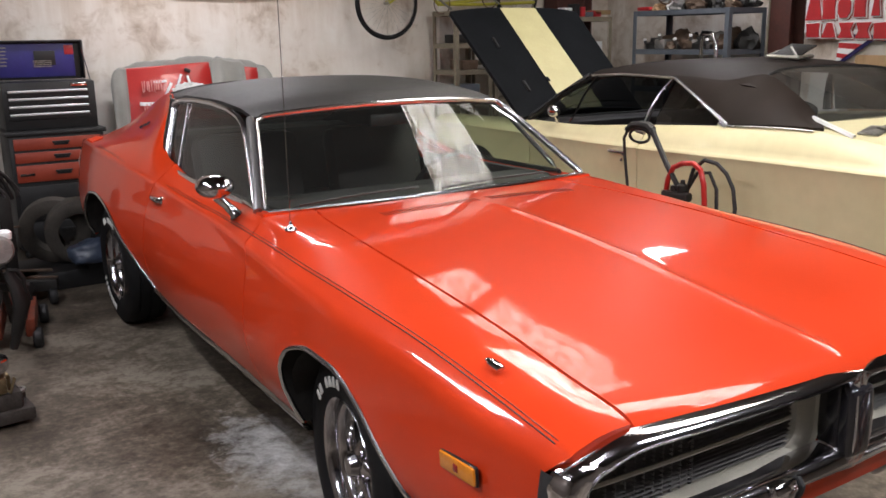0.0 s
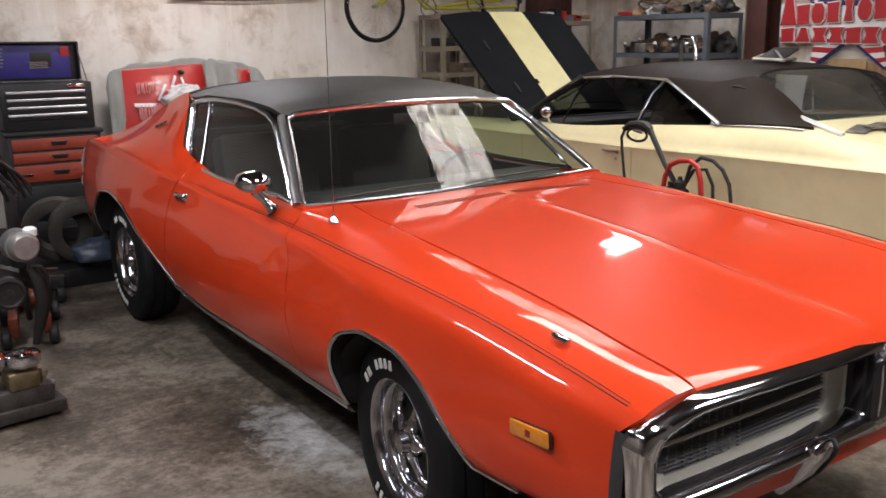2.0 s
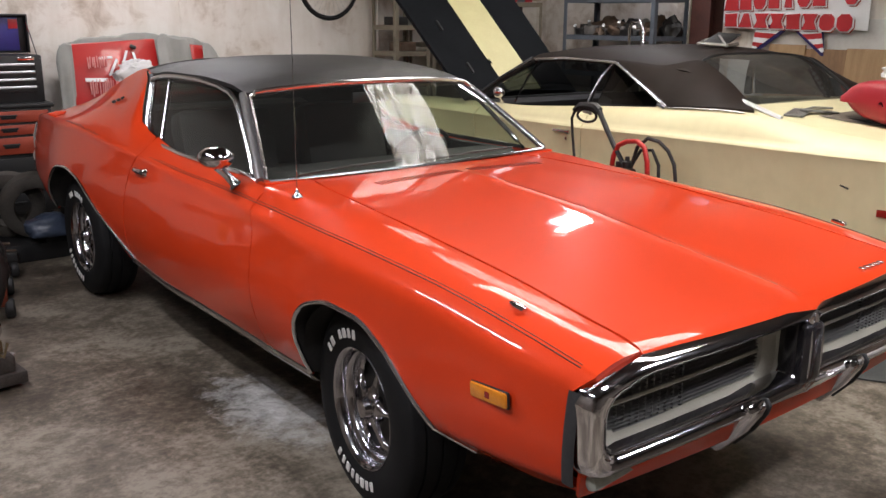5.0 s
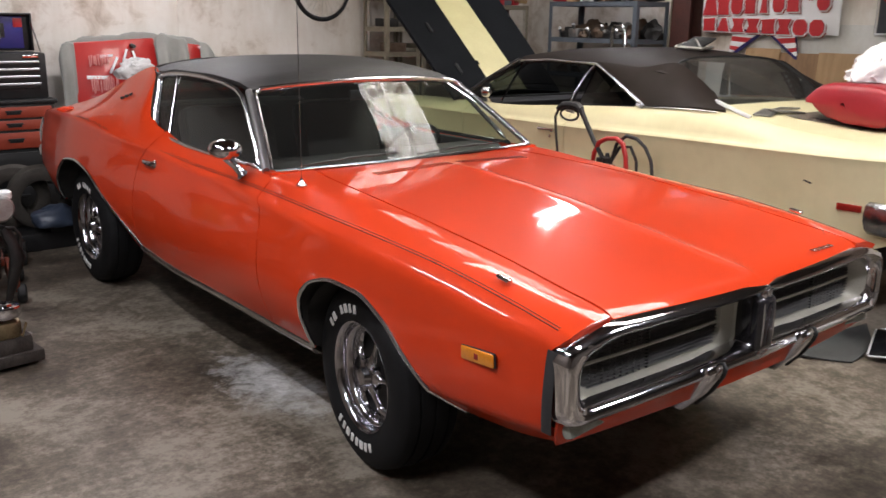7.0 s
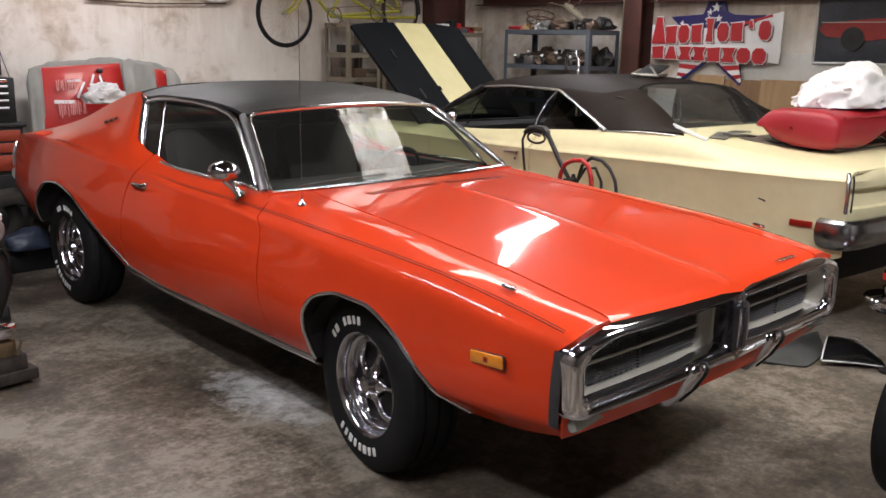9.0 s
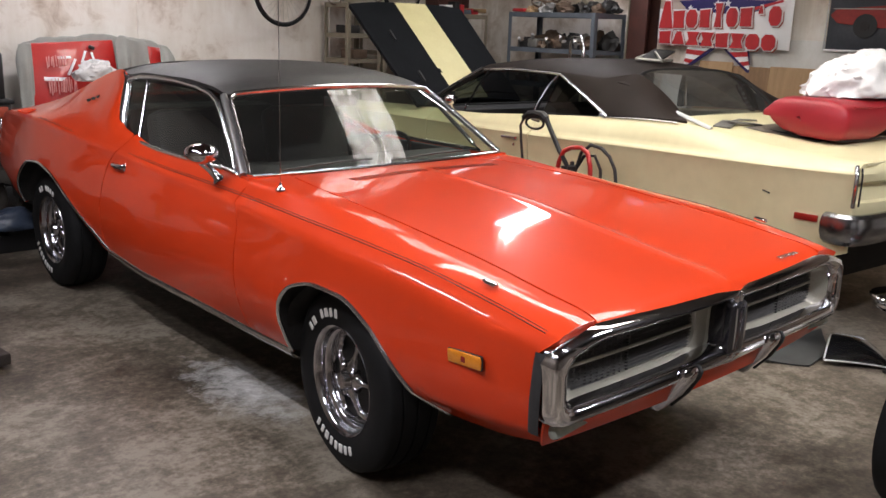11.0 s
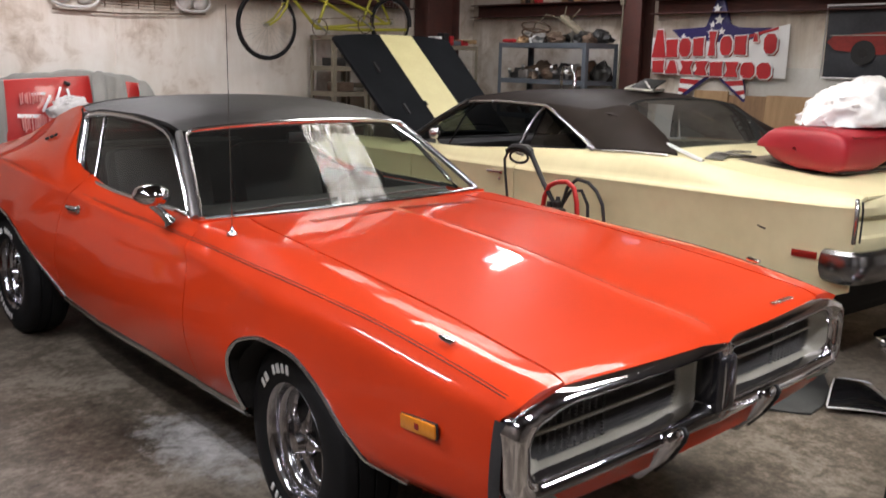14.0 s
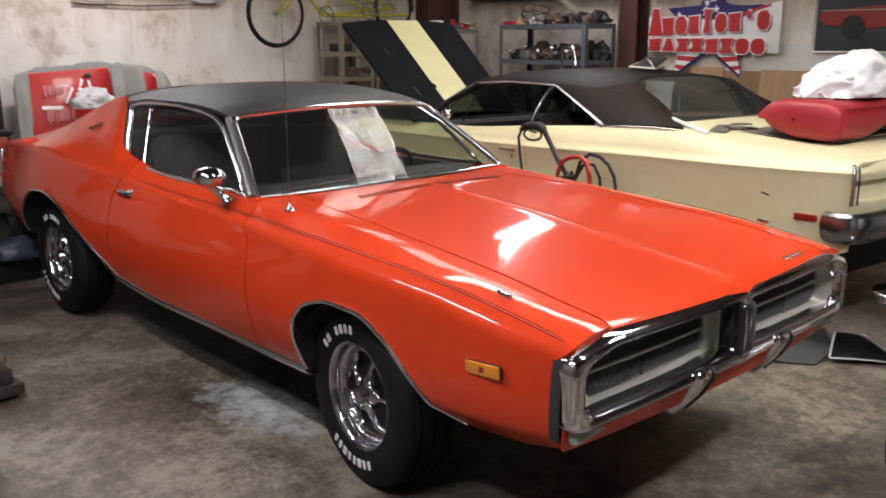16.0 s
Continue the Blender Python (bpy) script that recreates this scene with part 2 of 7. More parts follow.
low_x = curve(-1.0, .83, -.5, .85, .4, .80, 1.2, .785, 2.1, .79, 3.4, .80, 4.12, .66)
low_z = curve(-1.0, .452, -.93, .432, -.75, .396, -.52, .385, .3, .352, .8, .345, 1.6, .35, 2.1, .385, 3.3, .44, 3.7, .53, 4.12, .64)
arch_front = curve(-.56, .385, -.533, .414, -.406, .524, -.258, .646, -.102, .702, .03, .704, .16, .675, .27, .60, .308, .50, .318, .36)
arch_rear = curve(2.06, .385, 2.15, .44, 2.32, .545, 2.5, .645, 2.7, .728, 2.88, .757, 3.02, .745, 3.16, .68, 3.27, .57, 3.32, .44)
hood_x = curve(-1.02, .676, -.81, .672, -.57, .66, -.28, .647, .05, .634, .33, .613, .55, .588, .75, .548)
hood_z = curve(-1.02, .803, -.985, .819, -.81, .846, -.57, .878, -.28, .906, .05, .934, .44, .955, .75, .967)
belt_x = curve(.64, .745, .88, .725, 1.46, .708, 1.8, .702, 2.05, .705)
belt_z = curve(.64, .962, .88, .963, 1.46, .964, 1.8, .985, 2.05, 1.03)
sail_x = curve(1.9, .702, 2.05, .70, 2.12, .672, 2.17, .615, 2.28, .585, 2.5, .575, 2.8, .58, 3.1, .60, 3.5, .62, 3.9, .58, 4.12, .54)
sail_z = curve(1.9, .998, 2.05, 1.032, 2.12, 1.13, 2.17, 1.276, 2.28, 1.314, 2.40, 1.300, 2.5, 1.279, 2.8, 1.197, 3.1, 1.106, 3.5, 1.026, 3.9, .968, 4.12, .905)


def bottom_z(y):
    z = low_z(y)
    if -.56 < y < .318:
        z = max(z, arch_front(y))
    if 2.06 < y < 3.32:
        z = max(z, arch_rear(y))
    return z


band_x = curve(-1.0, .030, -.8, .044, -.1, .046, .5, .030, 1.0, .012, 2.0, .006, 4.12, .006)


def side_x(y, z):
    zm, zc, zl = .61, crest_z(y), low_z(y)
    if z >= zm:
        return wide_x(y) - (wide_x(y) - crest_x(y) - band_x(y)) * ((z - zm) / (zc - zm)) ** 1.9
    x = wide_x(y) - (wide_x(y) - low_x(y)) * ((zm - z) / max(zm - zl, .05)) ** 1.8
    # ahead of the front wheel the fender turns under along a crease
    fold = .475 + .06 * (-.5 - y)
    if y < -.45 and z < fold:
        x -= (fold - z) * .9
    return x


# the joint of fender and door leans back towards the crest and curls up to the windshield's corner
joint = curve(.35, .012, .78, .012, .85, .035, .90, .075, .925, .070, .945, .060, .962, .10)


def fender_edge(y):
    yy = y + .10 * max(0, (y + 1.0) / 1.6325) ** 3
    return hood_x(yy) + .004, hood_z(yy)


def section(y, inner, low=None):
    """The outside of one flank at y, from its lower edge over the crest to the inner panel edge."""
    z0, zc, xc = (bottom_z(y) if low is None else low), crest_z(y), crest_x(y)
    drop = .040 + band_x(y)
    pts = [Vector((-side_x(y, z), y, z)) for z in steps(z0, zc - drop, 21)]
    a, corner, end = pts[-1], Vector((-xc, y, zc)), Vector((-inner(y)[0], y, inner(y)[1]))
    roll = Vector((a.x + .002, y, zc - .016 - .62 * band_x(y)))
    # the flank rolls in to a narrow band below the crest, which is folded along a tight radius
    hollow = min(max((y - 2.12) / .35, 0), 1)
    hollow = hollow * hollow * (3 - 2 * hollow) * min(max((3.9 - y) / .6, 0), 1)
    mid = corner.lerp(end, .52) + Vector((-.004 + .024 * hollow, 0, .007 - .028 * hollow))
    if y < .9:
        # ahead of the door the top runs out level to the hood and falls away towards the crest
        level = min(max((.9 - y) / .3, 0), 1)
        mid.z += .7 * level * (end.z - .001 - mid.z)
        # towards the door the top swells up to the belt line
        swell = min(max((y + .05) / .68, 0), 1)
        mid = mid.lerp(Vector((-.770, y, .950)), swell * swell * (3 - 2 * swell))
    near = corner.lerp(roll, .26)
    far = corner + (mid - corner).normalized() * .008
    knee = roll.lerp(near, .5)
    pts += [a.lerp(roll, u).lerp(roll.lerp(knee, u), u) for u in (.25, .5, .75, 1.0)] + [knee.lerp(near, .5), near]
    pts += [near.lerp(corner, u).lerp(corner.lerp(far, u), u) for u in (.25, .5, .75, 1.0)]
    top = [far.lerp(mid, u).lerp(mid.lerp(end, u), u) for u in (.12, .24, .36, .48, .6, .72, .84, .92, 1.0)]
    if y < -.3 or -.05 < y < .636:
        # towards the nose and the door the fold between the level top and the fall to the crest is tighter
        w = min(max((-.3 - y) / .25, (y + .05) / .3, 0), 1)
        tight = [far * (1 - u) ** 3 + mid * (3 * u * (1 - u)) + end * u ** 3 for u in (.12, .24, .36, .48, .6, .72, .84, .92, 1.0)]
        top = [p.lerp(q, w) for p, q in zip(top, tight)]
    if y < .636:
        # behind the wheel the fender takes on the door's shoulder, then runs level to the hood
        belt = Vector((-.745, y, .962))
        shoulder = [far * (1 - u) ** 3 + mid * (3 * u * (1 - u)) + belt * u ** 3 for u in (.2, .4, .6, .8, 1.0)] + [belt.lerp(end, u) for u in (.25, .5, .75, 1.0)]
        w = min(max((y - .30) / .33, 0), 1)
        w = w * w * (3 - 2 * w)
        top = [p.lerp(q, w) for p, q in zip(top, shoulder)]
    return pts + top


def panel(ys, inner, front=None, rear=None):
    """A flank panel over stations ys; front and rear shift the ends with height."""
    rows = []
    y0, y1 = ys[0], ys[-1]
    for y in ys:
        row = section(y, inner)
        if front or rear:
            out = []
            for p in row:
                u = (y - y0) / (y1 - y0)
                yy = y + (front(p.z) if front else 0) * (1 - u) ** 3 + (rear(p.z) if rear else 0) * u ** 3
                out.append(Vector((p.x, yy, p.z)))
            row = out
        rows.append(row)
    return grid_bm(rows)


def both(name, bm, mat, parent, label="", **kw):
    """A part of the car's one flank and its mirror image on the other."""
    other = flipped(bm)
    return part(name, bm, mat, parent, label, **kw), part(name, other, mat, parent, label, **kw)


fender_y = steps(-1.0, -.57, 12) + steps(-.56, .26, 30)[0:] + [.285, .30, .31, .316, .318, .322] + steps(.34, .6325, 10)
fenders = both("front_fender", panel(fender_y, fender_edge, front=lambda z: .052 * min(max((.785 - z) / .05, 0), 1), rear=joint),
               ORANGE, orange, solid=.02)
door_rear = curve(.35, .10, .46, .09, .66, .06, .86, .0, .96, -.09, 1.05, -.14)
doors = both("door", panel(steps(.6385, 1.998, 40), lambda y: (belt_x(y), belt_z(y)), front=joint, rear=door_rear), ORANGE, orange, solid=.02)
quarter_y = [2.005, 2.03, 2.055] + steps(2.065, 2.3, 12) + steps(2.32, 3.25, 40) + [3.28, 3.30, 3.315, 3.325] + steps(3.35, 4.12, 22)
quarter_front = curve(.35, .10, .46, .09, .66, .06, .86, .0, .96, -.09, 1.0, -.11, 1.035, -.06, 1.09, 0, 1.4, 0)
quarters = both("quarter_panel", panel(quarter_y, lambda y: (sail_x(y), sail_z(y)), front=quarter_front), ORANGE, orange, solid=.02)

# hood: nearly flat, with a raised centre ridge and a rolled front edge
centre_z = curve(-1.045, .793, -1.02, .811, -.98, .8215, -.8, .846, -.55, .881, -.27, .92, .035, .95, .44, .974, .60, .977, .70, .969)


def hood_top(x, y):
    e, s = hood_x(y), abs(x) / hood_x(y)
    z = centre_z(y) + (hood_z(y) - centre_z(y)) * (.7 * s + .3 * s ** 3)
    ridge = min(max((y + 1.03) / .05, 0), 1) * min(max((.46 - y) / .2, 0), 1)
    return z + (.0025 * math.exp(-(x / .011) ** 2) + .003 * math.exp(-(x / .03) ** 2)) * ridge


def base_y(x):
    return .697 + .048 * (x / .745) ** 2


def hood_front(x):
    return -1.045 + .035 * (abs(x) / .676) ** 1.5


hood_rows = []
for v in steps(0, 1, 70):
    row = []
    for u in steps(-1, 1, 81):
        u = math.copysign(abs(u) ** 1.35, u)
        yf = hood_front(u * .676)
        y = yf + (base_y(u * .56) - .022 - yf) * v
        x = u * (hood_x(y) - .006)
        z = hood_top(x, y)
        if v < .028:
            z -= .010 * (1 - v / .028) ** 2
        row.append(Vector((x, y, z)))
    hood_rows.append(row)
hood = part("hood", grid_bm(hood_rows), ORANGE, orange, solid=.018)

# cowl between hood and windshield; louvred vents across the rear of the hood
cowl_rows = []
for v in steps(0, 1, 6):
    cowl_rows.append([Vector((x, .70 + v * .10, .950 - .006 * v)) for x in steps(-.585, .585, 31)])
cowl = part("cowl", grid_bm(cowl_rows), ORANGE, orange, "orange cowl panel below the windshield", solid=.01)
side_rows = [[Vector((-x, y, .952 + .008 * (x - .56) / .19)) for x in steps(.560, .752, 8)] for y in steps(.715, .80, 5)]
both("cowl_side", grid_bm(side_rows), ORANGE, orange, "orange panel beside the cowl", solid=.01)
# dark orange bars: the shade inside the slots is put into the colour
VENT = surface("shaded_orange_paint", (.20, .018, .005), (.15, .014, .004), rough=.35, scale=8, fine=90)
slot = box_bm((0, 0, 0), (.0042, .054, .003), .001)
slot_me = None
for sx in (-1, 1):
    for k in range(26):
        x = .02 + sx * (.032 + k * .0155)
        if slot_me is None:
            ob = part("vent_slot", slot, VENT, hood)
            slot_me = ob.data
        else:
            ob = new("vent_slot", slot_me)
            ob.parent = hood
        ob.matrix_local = pose(x, .487, hood_top(x, .487) + .0005, math.degrees(math.atan2(hood_top(x, .51) - hood_top(x, .465), .045)), 0, 0)

# black inner shell, wheel wells, floor, so that gaps and openings look into depth
shell = joined(box_bm((0, 1.65, .42), (1.36, 4.7, .12), .02), box_bm((0, -.25, .70), (1.05, 1.3, .26), .05), box_bm((0, 3.45, .72), (1.2, 1.1, .36), .05),
               box_bm((-.70, 1.25, .66), (.05, 1.75, .5), .01), box_bm((.70, 1.25, .66), (.05, 1.75, .5), .01), box_bm((0, .50, .70), (1.36, .08, .48), .01))
part("underbody", shell, UNDER, orange, "black undercoated floor and inner panels")
for y0, rr, lo in ((-.1, .40, .02), (2.72, .44, .33)):
    rows = [[Vector((x, y0 + rr * math.cos(t) * 1.08, .33 + rr * math.sin(t))) for x in (.021 - side_x(y0 + rr * math.cos(t) * 1.08, .33 + rr * math.sin(t)), -.72, -.50)] for t in steps(lo, math.pi - lo, 20)]
    both("wheel_well", grid_bm(rows), UNDER, orange)

# bright mouldings on the wheel openings and sills, thin dark stripe along the crest
for arch, y0, y1 in ((arch_front, -.545, .318), (arch_rear, 2.075, 3.315)):
    ys = steps(y0, y1, 60)
    if arch is arch_front:
        ys = steps(y0, .26, 44) + [.285, .30, .309, .315, .318]
    pts = [Vector((-side_x(y, max(arch(y), low_z(y))) - .003, y, max(arch(y), low_z(y)) + .002)) for y in ys]
    hub = Vector((0, (y0 + y1) / 2, .33))
    liner = []
    for p in pts:
        out = Vector((0, p.y - hub.y, p.z - hub.z)).normalized()
        liner.append([Vector((p.x + dx, p.y, p.z)) + out * o for dx, o in ((.003, -.003), (.03, -.004), (.13, -.008), (.22, -.008))])
    both("arch_liner", grid_bm(liner), UNDER, orange, "black inner lip of the wheel opening")
    both("wheel_opening_moulding", tube_bm(pts, .008, 8), TRIM, orange, "bright chrome moulding")
sill_rows = [[Vector((-low_x(y) - dx, y, low_z(y) + dz)) for dx, dz in ((-.006, .016), (.006, .014), (.009, .002), (.004, -.012), (-.010, -.026), (-.03, -.030))] for y in steps(.325, 2.09, 26)]
both("sill_moulding", grid_bm(sill_rows), TRIM, orange, "bright ribbed sill moulding", solid=.003)
def top_edge(y):
    return fender_edge(y) if y < .636 else (belt_x(y), belt_z(y)) if y < 2.0 else (sail_x(y), sail_z(y))


for row, rad in ((28, .0016), (30, .0011)):
    stripe = []
    for y in steps(-.955, 3.0, 90):
        p = section(y, top_edge)[row]
        lean = ((y + 1.0) / 1.6325) ** 3 if y < .636 else max(0, (1.998 - y) / 1.3595) ** 3
        stripe.append(p + Vector((-.0005, joint(p.z) * lean, .0005)))
    both("pinstripe", tube_bm(stripe, rad, 6), BLACK, orange, "thin black pinstripe")

# ---- roof and glass ----
def head_y(x):
    return 1.064 + .101 * abs(x / .595) ** 3.2


def head_z(x):
    return 1.300 - .034 * (x / .595) ** 2.6



rail_x = curve(1.15, .592, 1.4, .602, 1.8, .604, 2.1, .598, 2.28, .585)
rail_z = curve(1.15, 1.272, 1.3, 1.296, 1.6, 1.315, 1.95, 1.315, 2.17, 1.296, 2.30, 1.316)
roof_mid = curve(1.05, 1.303, 1.2, 1.348, 1.4, 1.374, 1.7, 1.387, 2.0, 1.380, 2.3, 1.352)
roof_rows = []
for v in steps(0, 1, 36):
    row = []
    for u in steps(-1, 1, 41):
        au = abs(u)
        yf = head_y(au * .592)
        y = yf + (2.30 - .045 * au ** 2 - yf) * v
        xe = rail_x(max(y, 1.15))
        ze = rail_z(max(y, 1.15))
        zc = roof_mid(y)
        z = ze + (zc - ze) * (1 - au ** 3.2)
        if v < .12:
            z = z + (head_z(au * .592) - z) * (1 - v / .12) ** 2
        row.append(Vector((u * xe, y, z)))
    roof_rows.append(row)
roof = part("roof", grid_bm(roof_rows), VINYL, orange, "black grained vinyl roof covering", solid=.02)

def base_z(x):
    return .968 - .002 * x



def windshield_at(u, v):
    """u across from -1 to 1, v from base to header."""
    xb, xt = .735 * u, .585 * u
    b = Vector((xb, base_y(abs(xb)), base_z(abs(xb))))
    t = Vector((xt, head_y(abs(xt)), head_z(abs(xt)) - .004))
    p = b.lerp(t, v)
    bow = 4 * v * (1 - v) * .004
    return p + Vector((0, -bow * .6, bow * .8))


screen_rows = [[windshield_at(u, v) for u in steps(-1, 1, 33)] for v in steps(0, 1, 13)]
screen = part("windshield", grid_bm(screen_rows), GLASS, orange, "dark tinted windshield glass")
screen.visible_shadow = False
ring = [windshield_at(u, 0) for u in steps(-.985, .985, 30)] + [windshield_at(1, v) for v in steps(.03, .94, 12)] \
    + [windshield_at(u, 1) for u in steps(.96, -.96, 30)] + [windshield_at(-1, v) for v in steps(.94, .03, 12)]
part("windshield_moulding", tube_bm([p + Vector((0, -.003, .003)) for p in ring], .0088, 8, True, flat=1.3), TRIM, orange, "polished chrome surround")
pillar = [windshield_at(-1, v) + Vector((-.016, .020, -.004)) for v in steps(.03, 1.0, 14)]
both("windshield_pillar", tube_bm(pillar, [.017] * 14, 10, flat=.8), PILLAR, orange, "grey pillar cover between the mouldings")

# side window: outline in (y, z), with x leaning in with height
side_outline = [(.875, .967), (.95, 1.035), (1.05, 1.118), (1.13, 1.187), (1.20, 1.236), (1.27, 1.262), (1.40, 1.283), (1.62, 1.296), (1.85, 1.297),
                (2.02, 1.29), (2.13, 1.272), (2.155, 1.23), (2.145, 1.15), (2.11, 1.075), (2.04, 1.028), (1.92, .998), (1.80, .982), (1.60, .97), (1.35, .966), (1.1, .966)]


def window_x(z):
    return -(.712 - .112 * (z - .965) / .33)


loop = [Vector((window_x(z) - .004, y, z)) for y, z in side_outline]
gm = bmesh.new()
gm.faces.new([gm.verts.new(p + Vector((.006, 0, 0))) for p in loop])
panes = both("side_window", gm, GLASS, orange, "tinted side glass", smooth=False)
for p in panes:
    p.visible_shadow = False
fine = []
for i, p in enumerate(loop):
    q = loop[(i + 1) % len(loop)]
    fine += [p, p.lerp(q, .5)]
both("window_moulding", tube_bm(fine, .0115, 8, True), TRIM, orange, "bright chrome window surround")
trim_rows = []
for y in steps(2.03, 2.225, 16):
    x, z = -sail_x(y), sail_z(y)
    a, b = Vector((x - .006, y + .006, z)), Vector((min(window_x(z) - .010, x + .03), y - .040, z - .012))
    trim_rows.append([a + Vector((.006, .006, 0)), a, a.lerp(b, .3) + Vector((-.008, 0, 0)), a.lerp(b, .65) + Vector((-.008, 0, 0)), b, b + Vector((.012, -.002, 0))])
both("pillar_trim", grid_bm(trim_rows), TRIM, orange, "wide polished chrome pillar trim", solid=.004)
both("window_divider", tube_bm([Vector((window_x(.985) - .004, 1.85, .985)), Vector((window_x(1.29) - .004, 1.935, 1.29))], .004, 6), TRIM, orange, "thin chrome divider between the panes")
roof_edge = [Vector((u * rail_x(2.25), 2.305 - .045 * u * u, rail_z(2.305 - .045 * u * u) + .004 + (roof_mid(2.3) - rail_z(2.30)) * (1 - abs(u) ** 3.2))) for u in steps(-1, 0, 14)]
both("roof_moulding", tube_bm(roof_edge, .005, 8), VINYL, orange, "thin black moulding at the vinyl's edge")

# rear glass between the sail panels, and the deck
tunnel = [[Vector((u * sail_x(y), y, (sail_z(y) - (0.0 if abs(u) > .98 else (.02 + .07 * min(max((y - 2.3) / .2, 0), 1) * min(max((3.3 - y) / .4, 0), 1)))))) for u in steps(-1, 1, 21)] for y in steps(2.30, 3.05, 10)]
back = part("rear_window", grid_bm(tunnel), glass("smoked_rear_glass", (.13, .14, .13), 1.5), orange, "tinted rear glass")
deck = [[Vector((u * sail_x(y), y, sail_z(y) + .006 * (1 - u * u))) for u in steps(-1, 1, 21)] for y in steps(3.05, 4.12, 16)]
part("deck_lid", grid_bm(deck), ORANGE, orange, "orange boot lid", solid=.015)
tail = [[Vector((u * crest_x(4.12), 4.12 + .03 * (1 - u * u), z)) for u in steps(-1, 1, 21)] for z in steps(.55, .90, 6)]
part("tail_panel", grid_bm(tail), BLACK, orange, "dark tail panel")
bump_path = [Vector((x, 4.16 - .09 * (abs(x) / .70) ** 4, .66)) for x in steps(-.70, .70, 25)]
part("rear_bumper", moved(tube_bm(bump_path, .05, 10), Matrix.Translation((0, 0, 0))), CHROME, orange, "chrome rear bumper")
both("tail_trim", tube_bm([Vector((-.672, 4.10, .88)), Vector((-.70, 4.09, .80)), Vector((-.705, 4.08, .72))], .012, 8), CHROME, orange, "bright tail edge trim")
for k in range(4):
    y = 3.26 + .06 * k
    rib = section(y, lambda q: (sail_x(q), sail_z(q)))[29:34]
    pts = [p + Vector((-.001, .012 * j, .003)) for j, p in enumerate(rib)]
    both("quarter_louvre", tube_bm(pts, .006, 6), ORANGE, orange, "small pressed louvre rib")

# cabin
part("dashboard", joined(box_bm((0, .93, .90), (1.30, .30, .14), .05), box_bm((.36, 1.05, .90), (.36, .1, .10), .03)), DARK, orange, "black padded dashboard")
for x in (-.34, .34):
    part("front_seat", joined(box_bm((x, 1.62, .62), (.52, .52, .16), .06), box_bm((x, 1.92, .90), (.52, .16, .46), .06, Matrix.Rotation(radians(-14), 4, "X"))), DARK, orange, "black vinyl bucket seat")
part("rear_seat", joined(box_bm((0, 2.45, .62), (1.2, .46, .16), .06), box_bm((0, 2.72, .86), (1.2, .16, .44), .06)), DARK, orange, "black vinyl rear bench")
wheel_ring = [Vector((.36 + .18 * math.cos(a), 1.25 - .09 * math.sin(a), .90 + .15 * math.sin(a))) for a in steps(0, 2 * math.pi * 23 / 24, 24)]
steer = part("steering_wheel", tube_bm(wheel_ring, .011, 8, True), BLACK, orange, "black steering wheel")
part("spoke", tube_bm([Vector((.19, 1.25, .90)), Vector((.36, 1.23, .89)), Vector((.53, 1.25, .90))], .012, 6), BLACK, steer)
part("headliner", grid_bm([[Vector((u * .57, y, 1.262 + .06 * (1 - u * u))) for u in steps(-1, 1, 9)] for y in steps(1.2, 2.25, 6)]), DARK, orange, "dark cabin roof lining")
trim_inner = [[Vector((-(sail_x(y) - .022 + .06 * (1 - v)), y, .85 + (sail_z(y) - .016 - .85) * v)) for v in steps(0, 1, 8)] for y in steps(2.07, 3.04, 28)]
both("quarter_trim", grid_bm(trim_inner), DARK, orange, "dark inner quarter trim", solid=.004)
part("parcel_shelf", grid_bm([[Vector((u * .60, y, 1.055 + .01 * (y - 2.7))) for u in steps(-1, 1, 9)] for y in steps(2.72, 3.06, 5)]), DARK, orange, "dark parcel shelf", solid=.01)
both("door_trim", box_bm((-.668, 1.42, .902), (.03, 1.05, .12), .012), DARK, orange, "dark inner door trim")
part("rear_view_mirror", box_bm((0, 1.13, 1.225), (.2, .02, .05), .01), BLACK, orange)

# ---- front end ----
def nose_y(x):
    return -1.062 + .029 * (abs(x) / .85) ** 2.2


def rounded(corners, radius, seg=6):
    out = []
    count = len(corners)
    for i in range(count):
        p, a, b = Vector(corners[i]), Vector(corners[i - 1]), Vector(corners[(i + 1) % count])
        r = radius[i] if isinstance(radius, (list, tuple)) else radius
        ua, ub = (a - p).normalized(), (b - p).normalized()
        s, e = p + ua * min(r, (a - p).length * .48), p + ub * min(r, (b - p).length * .48)
        out += [s.lerp(p, u).lerp(p.lerp(e, u), u) for u in steps(0, 1, seg)]
    return out


def between(outer, inner_c, radii, radii_in, layers, depth=lambda p, back_by, share: back_by):
    """Rings that run from one rounded outline to another: layers of (share, depth behind the nose)."""
    a, b = rounded(outer, radii, 8), rounded(inner_c, radii_in, 8)
    rows = []
    for share, back_by in layers:
        ring = []
        for i in range(len(a)):
            for k in range(4):
                p, q = a[i].lerp(a[(i + 1) % len(a)], k / 4), b[i].lerp(b[(i + 1) % len(b)], k / 4)
                r = p.lerp(q, share)
                ring.append(Vector((r.x, nose_y(p.x) + depth(p, back_by, share), r.y)))
        rows.append(ring)
    return rows


hole_out = [(-.872, .758), (-.715, .805), (0, .794), (0, .548), (-.868, .532)]
hole_in = [(-.802, .712), (-.700, .760), (-.028, .760), (-.030, .598), (-.796, .584)]
loop_layers = [(.02, .060), (0, .045), (.06, .018), (.2, .003), (.45, -.004), (.7, .002), (.9, .014), (1.0, .03), (1.03, .075)]


